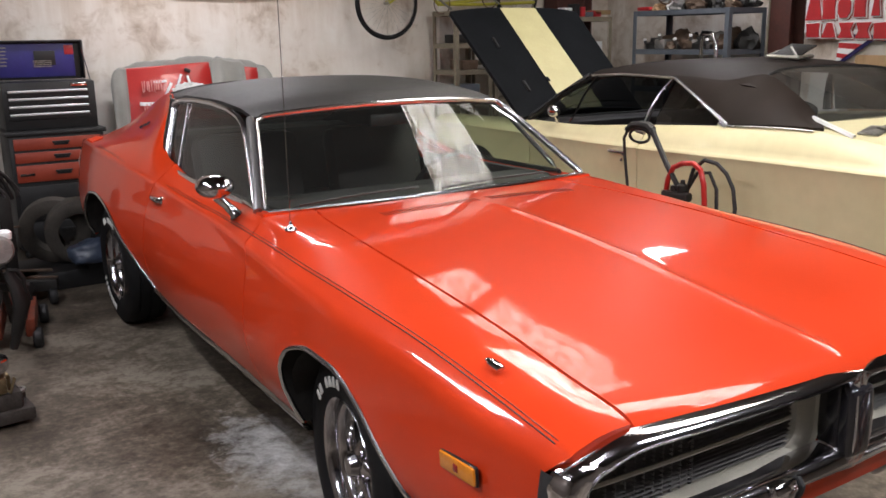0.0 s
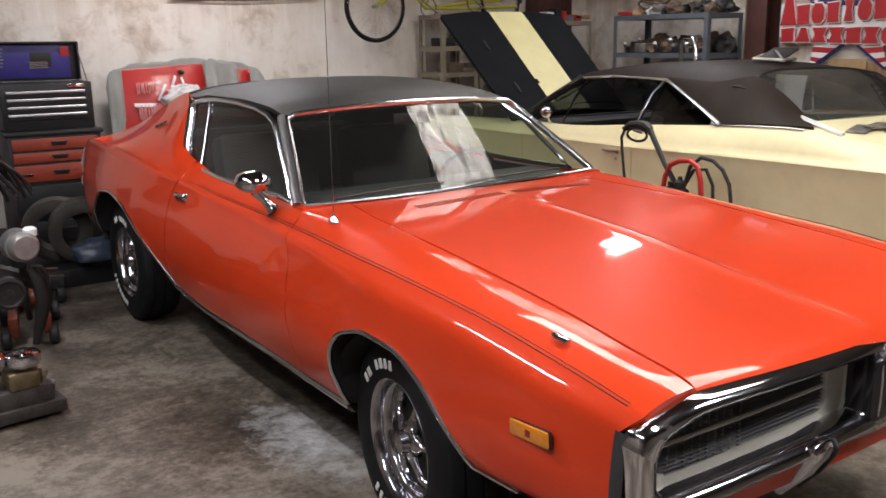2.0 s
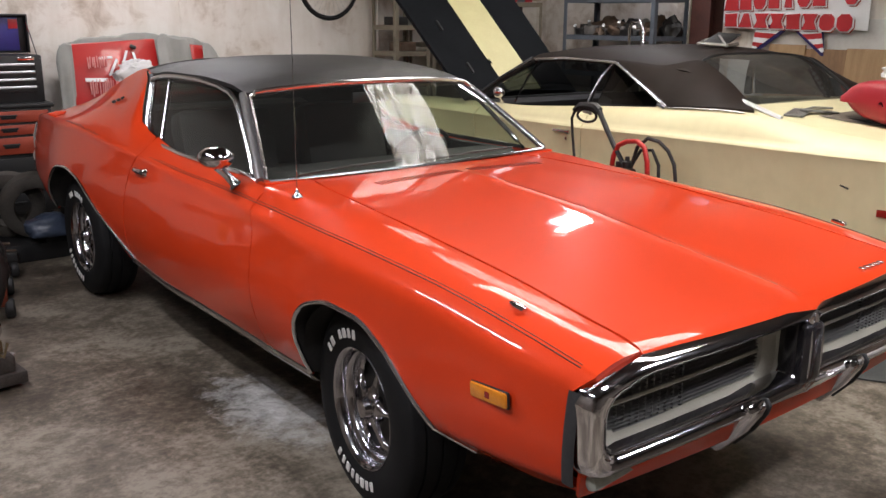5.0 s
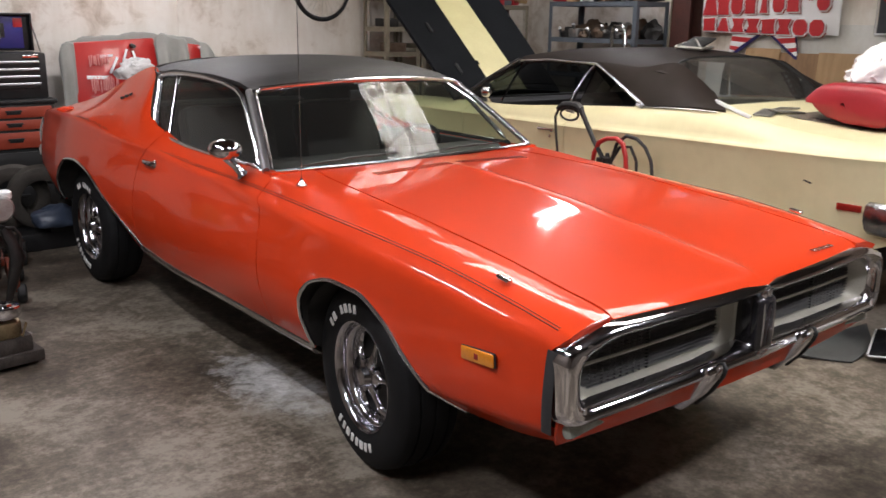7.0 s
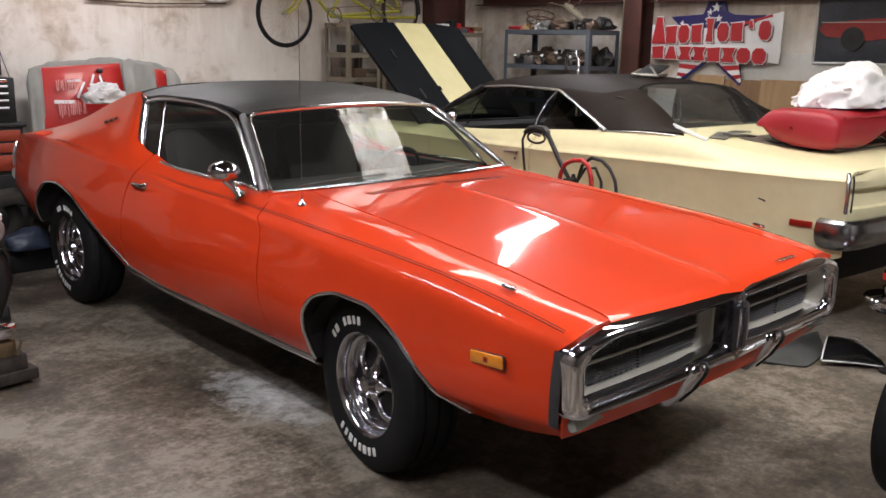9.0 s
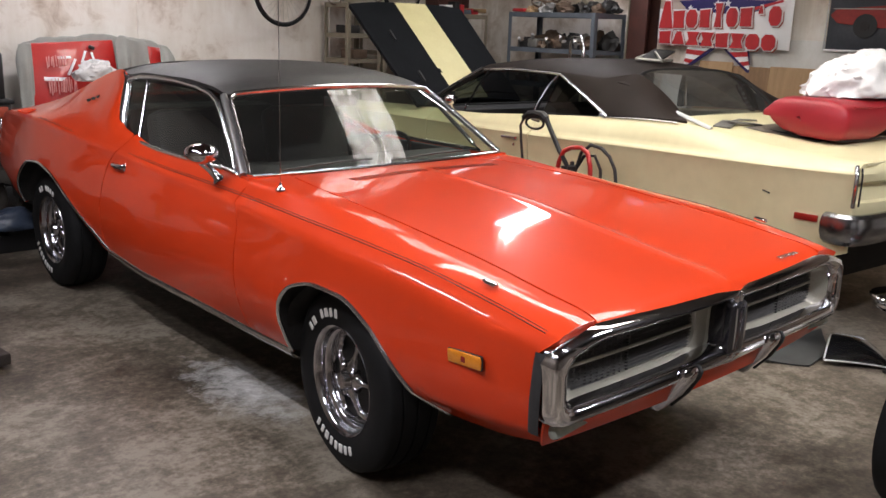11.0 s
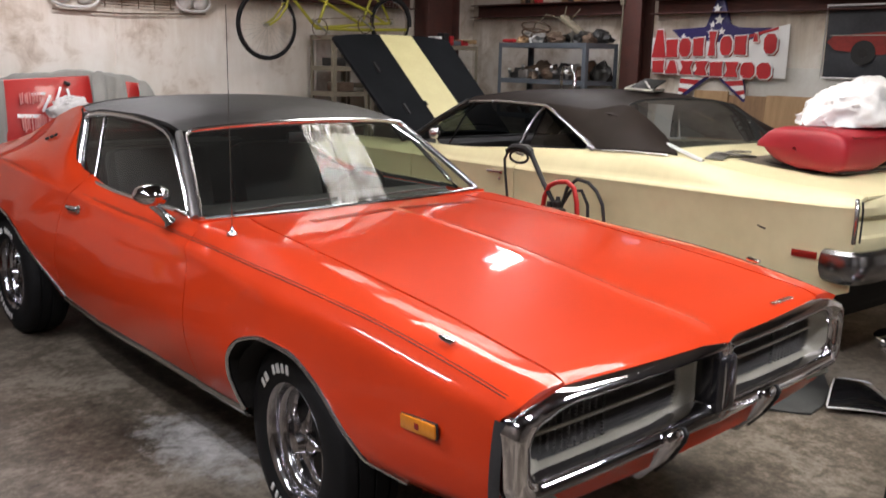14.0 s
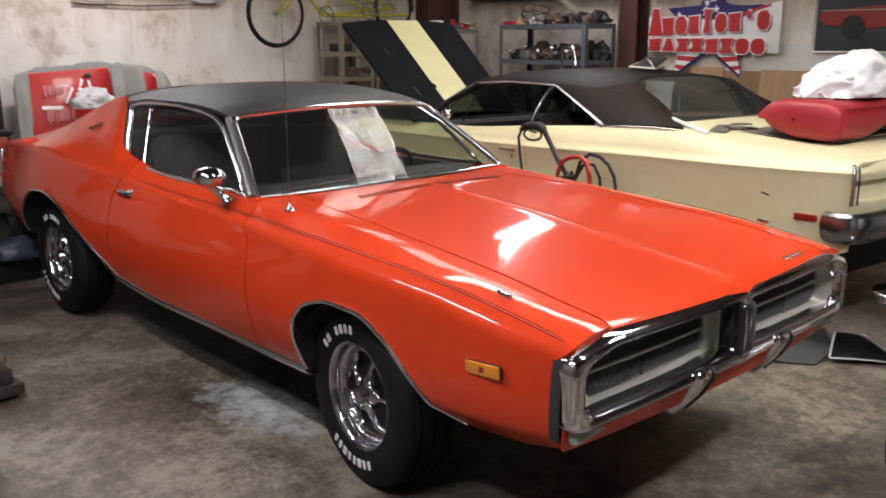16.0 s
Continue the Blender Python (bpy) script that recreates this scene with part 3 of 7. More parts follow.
def flat_centre(p, back_by, share):
    return back_by * min(1, abs(p.x) / .03) if share < .4 else back_by


half_loop = grid_bm(between(hole_out, hole_in, [.05, .06, .001, .001, .055], [.05, .06, .05, .045, .05], loop_layers, flat_centre), True)
bumper = part("front_bumper", joined(half_loop, flipped(half_loop)), BUMPER, orange, "polished chrome loop bumper around both grille openings")


def bezel_depth(p, back_by, share):
    side = min(max((p.x + .16) / .1, 0), 1)
    return back_by + (.05 * side * side * (3 - 2 * side)) * (1 - share)


both("grille_bezel", grid_bm(between([(-.81, .722), (-.705, .768), (-.046, .764), (-.046, .58), (-.805, .572)], [(-.735, .722), (-.66, .758), (-.125, .752), (-.118, .612), (-.735, .598)], [.03, .05, .05, .06, .03], [.04, .05, .05, .06, .05],
                                     [(0, .02), (.1, .034), (.5, .058), (.9, .080), (1.0, .10)], bezel_depth), True), ARGENT, orange, "silver-grey painted bezel")


def grille(sign):
    back_bm = grid_bm([[Vector((sign * x, nose_y(x) + .108, z)) for z in steps(.575, .78, 4)] for x in steps(-.83, -.09, 20)])
    g = part("grille", back_bm, BLACK, orange, "black louvred grille panel")
    for k in range(15):
        z = .600 + k * .0106
        x0 = -.752 + .02 * abs(k - 6) / 8 + (.09 * max(0, (z - .725) / .04))
        x1 = -.132 - .012 * abs(k - 7) / 7
        thick = .0013 if k != 7 else .0055
        bm = grid_bm([[Vector((sign * x, nose_y(x) + .086 + dy, z + dz + .012 * (x + .5))) for dy, dz in ((.012, -.001), (0, -thick), (-.003, 0), (0, thick), (.012, .001))] for x in steps(x0, x1, 16)])
        part("slat", bm, ARGENT if k == 7 else GRILLE, g)
    for x in [-.46] + [-.70 + .026 * k for k in range(9)]:
        part("upright", box_bm((sign * x, nose_y(x) + .092, .676 + .012 * (x + .5)), (.0022 if x != -.46 else .009, .012, .156 if x > -.66 else .12), .001), BLACK if x == -.46 else GRILLE, g)
    return g


BLACK_GLASS = surface("lamp_lens", (.40, .42, .37), (.30, .32, .28), rough=.15, rough_b=.25, scale=30, fine=200, coat=.6)
GLOSS_BLACK = surface("gloss_black_paint", (.02, .019, .022), (.014, .013, .016), rough=.12, rough_b=.2, scale=8, fine=90, coat=.5)
GREY_RUBBER = surface("grey_rubber", (.036, .036, .038), (.024, .024, .025), rough=.5, rough_b=.6, scale=9, fine=120)
GRILLE = surface("grille_silver", (.24, .235, .225), (.17, .165, .16), rough=.4, rough_b=.55, metal=.4, scale=30, fine=150, relief=.0)
both("divider_wall", box_bm((-.040, -1.000, .679), (.016, .085, .150), .006), GLOSS_BLACK, orange, "gloss black wall of the centre divider")
divider = part("centre_divider", box_bm((0, -1.047, .668), (.088, .056, .178), .018, None, 4), GLOSS_BLACK, orange, "gloss black rounded divider between the grilles")
for sx in (-1, 1):
    part("divider_trim", tube_bm([Vector((sx * .030, -1.072, .600)), Vector((sx * .030, -1.0755, .64)), Vector((sx * .030, -1.0755, .70)), Vector((sx * .030, -1.072, .74))], .0028, 6), TRIM, divider, "thin bright edge line")
for sgn in (1, -1):
    grille(sgn)
strip = [[Vector((-.856 - dx - .020 * math.sin(min(1, (.785 - z) / .30) * math.pi * .75), y, z)) for dx, y in ((0, -.984), (.003, -.980), (.004, -.966), (.003, -.952), (0, -.946))] for z in steps(.748, .515, 14)]
both("filler_strip", grid_bm(strip), GREY_RUBBER, orange, "grey filler strip behind the bumper end")
lip = [Vector((x, hood_front(x) - .004, hood_top(x, hood_front(x)) - .016)) for x in steps(-.672, .672, 41)]
LIP = surface("polished_lip", (.80, .79, .82), (.72, .71, .74), rough=.28, rough_b=.36, metal=.6, scale=7, fine=60, relief=.02)
part("hood_lip", tube_bm(lip, .0085, 8), LIP, hood, "bright moulding along the hood's front edge")
both("fender_lip", tube_bm([Vector((-.682, -1.012, .795)), Vector((-.74, -1.008, .788)), Vector((-.81, -1.003, .772)), Vector((-.855, -.996, .752))], .006, 8), TRIM, orange, "bright moulding along the fender's front edge")
for sgn in (-1, 1):
    guard_line = [(-1.066, .592), (-1.080, .572), (-1.074, .548), (-1.040, .490), (-.985, .425), (-.950, .428), (-.985, .50), (-1.01, .575)]
    part("bumper_guard", prism_bm(guard_line, "x", sgn * .265 - .040, sgn * .265 + .040, .008), CHROME, bumper, "chrome bumper guard")
    for side in (1,):
        pad = [(y - .003, z - .001) for y, z in guard_line]
        part("guard_pad", prism_bm(pad, "x", sgn * .265 + side * .047 - .006, sgn * .265 + side * .047 + .006, .002), RUBBER, bumper, "black rubber guard strip")
valance = [[Vector((x, nose_y(x) + dy + .03 * (abs(x) / .85) ** 2, z - .012 * (abs(x) / .85) ** 2)) for x in steps(-w, w, 31)] for w, dy, z in ((.846, .03, .56), (.846, .034, .525), (.835, .045, .485), (.79, .075, .466), (.765, .24, .46))]
part("valance", grid_bm(valance), ORANGE, orange, "orange panel below the bumper", solid=.01)
both("park_lamp", box_bm((-.745, -.985, .514), (.17, .036, .046), .014, Matrix.Rotation(radians(6), 4, "Z") @ Matrix.Rotation(radians(-22), 4, "X")), BLACK_GLASS, orange, "clear ribbed park lamp")

# ---- fittings ----
def on_side(y, z, out=.0):
    return Vector((-side_x(y, z) - out, y, z))


for y, z0, z1 in ((-.715, .642, .682),):
    for sgn in (-1, 1):
        lamp = part("marker_lamp", box_bm((sgn * (side_x(y, .663) + .004), y, .663), (.014, .142, .040), .005, Matrix.Rotation(radians(2.2 * sgn), 4, "Z") @ Matrix.Rotation(radians(-5), 4, "X")), AMBER, orange, "amber side marker lamp")
        part("lamp_rim", box_bm((sgn * (side_x(y, .663) + .001), y, .663), (.010, .147, .045), .005, Matrix.Rotation(radians(2.2 * sgn), 4, "Z") @ Matrix.Rotation(radians(-5), 4, "X")), BLACK, lamp, "dark lamp gasket")
        part("lamp_boss", box_bm((sgn * (side_x(y, .663) + .010), y, .663), (.006, .018, .018), .003), RED_LENS, lamp, "dark lens boss")
h = on_side(1.87, .866, .012)
for sgn, dr in ((1, doors[0]), (-1, doors[1])):
    hb = joined(box_bm((h.x * sgn, h.y, h.z), (.028, .13, .026), .011), box_bm((h.x * sgn + .012 * sgn, h.y - .055, h.z), (.03, .035, .038), .012))
    part("door_handle", hb, CHROME, dr, "chrome door handle")
    part("lock", moved(lathe_bm([(-.006, 0), (-.006, .010), (.004, .012)], 14), Matrix.Translation((h.x + .010 if sgn > 0 else -h.x - .010, 1.905, .812)) @ (Matrix() if sgn > 0 else Matrix.Rotation(math.pi, 4, "Z"))), CHROME, dr, "chrome key lock")
# mirror
mb = lathe_bm([(-.052, 0), (-.05, .022), (-.038, .040), (-.015, .052), (.012, .056), (.030, .054), (.034, .048), (.03, .044), (.028, 0)], 28, "Y")
mb.transform(Matrix.Diagonal((1.25, 1.2, .78, 1)))
mirror = part("side_mirror", moved(mb, Matrix.Translation((-.842, .93, 1.048)) @ Matrix.Rotation(radians(-12), 4, "Z")), CHROME, orange, "round chrome door mirror")
part("mirror_stem", tube_bm([Vector((-.835, .95, 1.01)), Vector((-.80, .945, .975)), Vector((-.775, .935, .945)), Vector((-.768, .93, .93))], [.018, .016, .02, .03], 10), CHROME, mirror)
# aerial
foot_sec = section(.495, fender_edge)[31:]
foot_a, foot_b = next((p, q) for p, q in zip(foot_sec, foot_sec[1:]) if p.x <= -.744 <= q.x)
foot_z = foot_a.z + (foot_b.z - foot_a.z) * (-.744 - foot_a.x) / (foot_b.x - foot_a.x) - .002
part("aerial", joined(tube_bm([Vector((-.744, .495, foot_z)), Vector((-.744, .497, 1.75))], [.0016, .0012], 6), moved(lathe_bm([(0, .020), (.006, .018), (.011, .011), (.018, .007), (.028, .004), (.03, 0)], 16, "Z"), Matrix.Translation((-.744, .495, foot_z)))), CHROME, orange, "thin steel radio aerial on a chrome foot")
# small badges as plain bars
for sgn in (-1, 1):
    bg = part("turn_indicator", joined(box_bm((sgn * .79, -.70, .866), (.022, .045, .014), .005, Matrix.Rotation(radians(7), 4, "X")), box_bm((sgn * .79, -.68, .869), (.014, .024, .013), .004)), CHROME, orange, "small chrome fender-top indicator")
    for k in range(8):
        by, bz = 2.435 + .019 * k, 1.160 - .0045 * k + .004 * math.sin(k * 2.1)
        sec = section(by, lambda y: (sail_x(y), sail_z(y)))
        hit = min(sec[21:], key=lambda q: abs(q.z - bz))
        nxt = min((q for q in sec[21:] if q is not hit), key=lambda q: abs(q.z - bz))
        bx = hit.x + (nxt.x - hit.x) * (bz - hit.z) / (nxt.z - hit.z)
        part("badge_bar", box_bm((-sgn * (bx - .012), by, bz), (.006, .013, .012 + .008 * (k % 3 == 0)), .002, Matrix.Rotation(radians(38 * -sgn), 4, "Y")), BLACK, orange, "dark script emblem bar")
for k in range(5):
    part("nose_letter", box_bm((.40 + .032 * k, -.985 + .002 * k, .827 - .003 * k * .3), (.016, .02, .006), .002), CHROME, orange, "small chrome nose letter as a bar")
# wipers parked along the cowl
for x0, x1 in ((-.62, -.12), (-.02, .50)):
    part("wiper", tube_bm([Vector((x0, .70, .99)), Vector(((x0 + x1) / 2, .715, 1.0)), Vector((x1, .72, 1.002))], .005, 6), BLACK, orange, "thin black wiper")


# ---- wheels ----
def wheel(parent, m, ty, label):
    w = part("wheel", lathe_bm([(.03, .0), (.03, .10), (.012, .146), (-.006, .150), (-.020, .152), (-.030, .158), (-.034, .166), (-.058, .169), (-.066, .176), (-.070, .184), (-.092, .187), (-.104, .196), (-.108, .203), (-.100, .207)], 48), WHEEL_CHROME, parent, label)
    w.matrix_local = m
    prof = [(.105, .20), (.112, .225), (.118, .262), (.112, .302), (.098, .326), (.090, .333), (.060, .3385), (.0585, .332), (.0525, .332), (.051, .3395), (.006, .341), (.0045, .333), (-.0045, .333),
            (-.006, .341), (-.051, .3395), (-.0525, .332), (-.0585, .332), (-.060, .3385), (-.090, .333), (-.098, .326), (-.112, .302), (-.118, .262), (-.112, .225), (-.105, .203), (-.09, .197)]
    t = part("tyre", lathe_bm([(a, r * ty / .341) for a, r in prof], 64), TYRE, w, "black raised-letter tyre")
    # raised white marks in two arcs, as plain bars
    for k0, count, step in ((math.radians(48), 7, -8.2), (math.radians(-98), 8, 8.0)):
        for k in range(count):
            if count == 7 and k == 4:
                continue
            a = k0 + math.radians(step * (k - (count - 1) / 2)) * 1.0
            r = .251
            hgt = .033
            bm = box_bm((0, 0, 0), (.006, .018 + .007 * ((k * 5) % 3 == 1), hgt), .003, None, 1)
            bm.transform(Matrix.Translation((-.1178, r * math.cos(a), r * math.sin(a))) @ Matrix.Rotation(a - math.pi / 2, 4, "X"))
            part("raised_mark", bm, WHITE_LETTER, t, "raised white lettering as a bar")
    # black disc stands in for the shaded barrel between the spokes
    part("wheel_back", lathe_bm([(-.01, 0), (-.02, .13), (-.034, .162)], 32), BLACK, w, "black disc for the shade behind the spokes")
    # pressed disc in five sectors, with a rounded opening between each two
    rows = []
    for r in [.036, .046, .055, .0625] + [.110 - .0465 * math.cos(q) for q in steps(.12, math.pi - .12, 19)] + [.158, .162, .167]:
        q = (r - .110) / .0472
        open_half = .055 * (1 + .30 * q) * math.sqrt(1 - q * q) if abs(q) < 1 else 0
        half = radians(36) - math.asin(min(open_half / r, .9))
        deep = curve(.036, -.077, .075, -.067, .11, -.058, .14, -.051, .168, -.047)(r)
        rows.append([Vector((deep - .006 * (1 - (c * c)) * min(1, (.167 - r) / .03) + (.010 * abs(c) ** 6 if open_half else 0), r * math.sin(half * c), r * math.cos(half * c))) for c in (-1, -.88, -.7, -.4, -.15, .15, .4, .7, .88, 1)])
    sector = part("spoke", grid_bm(rows), WHEEL_CHROME, w, "chrome spoke", solid=.006, offset=1)
    for k in range(1, 5):
        turn = new("spoke", sector.data)
        turn.parent = w
        turn.matrix_local = pose(0, 0, 0, 72 * k, 0, 0)
        tagged(turn, "chrome spoke")
    hub = lathe_bm([(-.06, .042), (-.080, .041), (-.086, .038), (-.098, .033), (-.104, .030), (-.108, .018), (-.108, 0)], 20)
    part("hub_cap", hub, WHEEL_CHROME, w, "chrome centre cap")
    for k in range(5):
        a = math.radians(54 + 72 * k)
        nut = moved(lathe_bm([(-.05, .012), (-.080, .011), (-.085, .006), (-.085, 0)], 6), Matrix.Translation((0, .054 * math.cos(a), .054 * math.sin(a))))
        part("wheel_nut", nut, WHEEL_CHROME, w, "chrome wheel nut")
    return w


for x, y, turn in ((-.715, -.018, -7), (.715, -.018, 173), (-.69, 2.922, 0), (.69, 2.922, 180)):
    wheel(orange, pose(x, y, .343, 14 if y < 1 else 40, 0, turn), .343, "chrome five-spoke wheel with a wide dished rim")


# ---- place ----
def concrete():
    m, t, p = nodes_of("stained_concrete")
    v = coords(t)
    big, mid, fine = noise_of(t, v, 1.3, 8, .62, .3), noise_of(t, v, 13, 10, .74, .1), noise_of(t, v, 60, 4)
    add = n(t, "ShaderNodeMath")
    add.operation = "MULTIPLY_ADD"
    add.inputs[1].default_value = .44
    t.links.new(mid, add.inputs[0])
    half = n(t, "ShaderNodeMath")
    half.operation = "MULTIPLY"
    half.inputs[1].default_value = .64
    t.links.new(big, half.inputs[0])
    t.links.new(half.outputs[0], add.inputs[2])
    grit = n(t, "ShaderNodeMath")
    grit.operation = "MULTIPLY_ADD"
    grit.inputs[1].default_value, grit.inputs[2].default_value = .24, -.13
    t.links.new(noise_of(t, v, 38, 6, .7), grit.inputs[0])
    both_n = n(t, "ShaderNodeMath")
    both_n.operation = "ADD"
    t.links.new(add.outputs[0], both_n.inputs[0])
    t.links.new(grit.outputs[0], both_n.inputs[1])
    base = ramp(t, both_n.outputs[0], [(.39, (.027, .021, .015)), (.46, (.067, .053, .038)), (.53, (.128, .105, .078)), (.62, (.262, .229, .181))])
    # pale powder spilt beside the car, with a ragged edge
    sep = t.nodes.new("ShaderNodeSeparateXYZ")
    t.links.new(v, sep.inputs[0])
    parts = []
    for axis, c, r in ((0, -.72, .28), (1, .86, .64)):
        d = n(t, "ShaderNodeMath")
        d.operation = "SUBTRACT"
        d.inputs[1].default_value = c
        t.links.new(sep.outputs[axis], d.inputs[0])
        q = n(t, "ShaderNodeMath")
        q.operation = "DIVIDE"
        q.inputs[1].default_value = r
        t.links.new(d.outputs[0], q.inputs[0])
        sq = n(t, "ShaderNodeMath")
        sq.operation = "POWER"
        sq.inputs[1].default_value = 2
        ab = n(t, "ShaderNodeMath")
        ab.operation = "ABSOLUTE"
        t.links.new(q.outputs[0], ab.inputs[0])
        t.links.new(ab.outputs[0], sq.inputs[0])
        parts.append(sq)
    su = n(t, "ShaderNodeMath")
    su.operation = "ADD"
    t.links.new(parts[0].outputs[0], su.inputs[0])
    t.links.new(parts[1].outputs[0], su.inputs[1])
    ragged = noise_of(t, v, 9, 12, .78, .3)
    mi = n(t, "ShaderNodeMath")
    mi.operation = "MULTIPLY_ADD"
    mi.inputs[1].default_value = -2.6
    mi.inputs[2].default_value = 2.3
    t.links.new(ragged, mi.inputs[0])
    ad = n(t, "ShaderNodeMath")
    ad.operation = "ADD"
    t.links.new(su.outputs[0], ad.inputs[0])
    t.links.new(mi.outputs[0], ad.inputs[1])
    mask = n(t, "ShaderNodeMapRange")
    mask.inputs["From Min"].default_value, mask.inputs["From Max"].default_value = 1.50, .65
    mask.inputs["To Min"].default_value, mask.inputs["To Max"].default_value = 0, .88
    t.links.new(ad.outputs[0], mask.inputs["Value"])
    mix = t.nodes.new("ShaderNodeMix")
    mix.data_type = "RGBA"
    mix.inputs[7].default_value = (.66, .655, .64, 1)
    t.links.new(mask.outputs[0], mix.inputs[0])
    t.links.new(base, mix.inputs[6])
    t.links.new(mix.outputs[2], p.inputs["Base Color"])
    r = n(t, "ShaderNodeMapRange")
    r.inputs["To Min"].default_value, r.inputs["To Max"].default_value = .30, .70
    t.links.new(mid, r.inputs["Value"])
    t.links.new(r.outputs[0], p.inputs["Roughness"])
    bump(t, p, fine, .12, .003)
    return m


def n_range(t, value, a, b):
    r = n(t, "ShaderNodeMapRange")
    r.inputs["From Min"].default_value, r.inputs["From Max"].default_value = a, b
    t.links.new(value, r.inputs["Value"])
    return r.outputs[0]


def plaster():
    m, t, p = nodes_of("stained_white_wall")
    v = coords(t)
    big, mid, fine = noise_of(t, v, 1.1, 6, .62, .5), noise_of(t, v, 5.0, 7, .7, .6), noise_of(t, v, 45, 5, .6)
    drip = noise_of(t, coords(t, 1, (6, 6, .7)), 1.0, 4)
    a = n(t, "ShaderNodeMath")
    a.operation = "MULTIPLY_ADD"
    a.inputs[1].default_value = .4
    t.links.new(mid, a.inputs[0])
    h = n(t, "ShaderNodeMath")
    h.operation = "MULTIPLY"
    h.inputs[1].default_value = .6
    t.links.new(big, h.inputs[0])
    t.links.new(h.outputs[0], a.inputs[2])
    base = ramp(t, a.outputs[0], [(.36, (.42, .34, .27)), (.43, (.60, .53, .45)), (.49, (.74, .69, .62)), (.66, (.81, .78, .72))])
    mix = t.nodes.new("ShaderNodeMix")
    mix.data_type, mix.blend_type = "RGBA", "MULTIPLY"
    mix.inputs[0].default_value = .3
    t.links.new(base, mix.inputs[6])
    t.links.new(ramp(t, drip, [(.35, (.72, .67, .58)), (.55, (1, 1, 1))]), mix.inputs[7])
    # colour darkens with height towards the steel beam, in ragged streaks
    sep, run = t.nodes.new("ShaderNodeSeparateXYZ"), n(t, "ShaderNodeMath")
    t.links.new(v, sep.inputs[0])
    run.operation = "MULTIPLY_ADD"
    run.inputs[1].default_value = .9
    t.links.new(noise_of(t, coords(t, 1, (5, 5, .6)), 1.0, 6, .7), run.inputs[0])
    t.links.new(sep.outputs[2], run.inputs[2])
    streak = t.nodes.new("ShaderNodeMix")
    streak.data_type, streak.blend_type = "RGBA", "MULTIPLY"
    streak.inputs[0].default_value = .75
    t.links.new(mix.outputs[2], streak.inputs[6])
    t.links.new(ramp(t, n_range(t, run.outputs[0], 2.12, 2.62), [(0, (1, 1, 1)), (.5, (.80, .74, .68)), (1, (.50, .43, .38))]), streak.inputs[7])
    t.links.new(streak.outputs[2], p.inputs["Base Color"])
    p.inputs["Roughness"].default_value = .8
    bump(t, p, fine, .25, .004)
    return m


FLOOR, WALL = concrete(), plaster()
SHEET = surface("white_sheet_metal", (.66, .65, .61), (.56, .54, .49), rough=.5, rough_b=.65, scale=2, fine=30, relief=.05)
STEEL_RED = surface("red_oxide_steel", (.085, .026, .018), (.05, .018, .013), rough=.6, rough_b=.75, scale=7, fine=70, relief=.2)
# for walls out of view, coloured dark so that reflections stay dark
UNSEEN_WALL = surface("dark_unseen_wall", (.12, .10, .08), (.07, .058, .046), rough=.6, rough_b=.75, scale=3, fine=40, stretch=(8, 1, 1), relief=.2)
RAFTER = surface("dark_roof_lining", (.062, .057, .052), (.038, .035, .032), rough=.8, scale=3, fine=40)
WOOD = surface("old_board", (.20, .115, .055), (.10, .055, .028), rough=.7, rough_b=.8, scale=3, fine=40, stretch=(1, 12, 12), relief=.3)
PALE_WOOD = surface("plywood", (.42, .27, .14), (.30, .185, .09), rough=.7, rough_b=.8, scale=2.5, fine=30, stretch=(9, 9, 1), relief=.2)
DARK_BOARD = surface("brown_board", (.30, .175, .085), (.17, .095, .045), rough=.65, rough_b=.8, scale=2.2, fine=30, stretch=(9, 9, 1), relief=.2)
CARD = surface("cardboard", (.40, .265, .135), (.31, .195, .095), rough=.85, scale=3, fine=60, relief=.1)
GREY_STEEL = surface("grey_shelf_paint", (.13, .15, .175), (.09, .105, .125), rough=.45, rough_b=.6, scale=8, fine=80, relief=.08)
BEIGE_STEEL = surface("beige_shelf_paint", (.25, .215, .155), (.17, .145, .10), rough=.55, rough_b=.7, scale=8, fine=80, relief=.1)
RUSTY = surface("rusty_metal", (.20, .15, .11), (.09, .05, .03), rough=.55, rough_b=.8, metal=.5, scale=12, fine=120, relief=.3)
ALLOY = surface("cast_alloy", (.42, .41, .39), (.28, .27, .255), rough=.4, rough_b=.6, metal=.8, scale=18, fine=160, relief=.3)
BLACK_METAL = surface("greasy_black_iron", (.03, .028, .026), (.014, .013, .012), rough=.4, rough_b=.7, metal=.3, scale=16, fine=140, relief=.4)
RED_PAINT = surface("red_enamel", (.50, .022, .018), (.40, .016, .014), rough=.25, rough_b=.4, scale=5, fine=70, coat=.5, relief=.03)
RED_STEEL = surface("red_tool_chest_paint", (.36, .055, .025), (.28, .038, .018), rough=.4, rough_b=.55, scale=6, fine=90, relief=.06)
RED_VINYL = surface("red_vinyl", (.33, .013, .023), (.26, .010, .017), rough=.38, rough_b=.5, scale=4, fine=420, relief=.2, depth=.0008)
BLUE_CARD = surface("blue_print", (.035, .03, .20), (.025, .022, .15), rough=.35, rough_b=.45, scale=6, fine=90, relief=.0)
GREY_CLOTH = surface("grey_cloth", (.30, .285, .26), (.21, .20, .18), rough=.9, scale=6, fine=260, relief=.3, sheen=.3)
WHITE_CLOTH = surface("white_towel", (.76, .75, .74), (.66, .65, .64), rough=.95, scale=7, fine=320, relief=.5, sheen=.4)
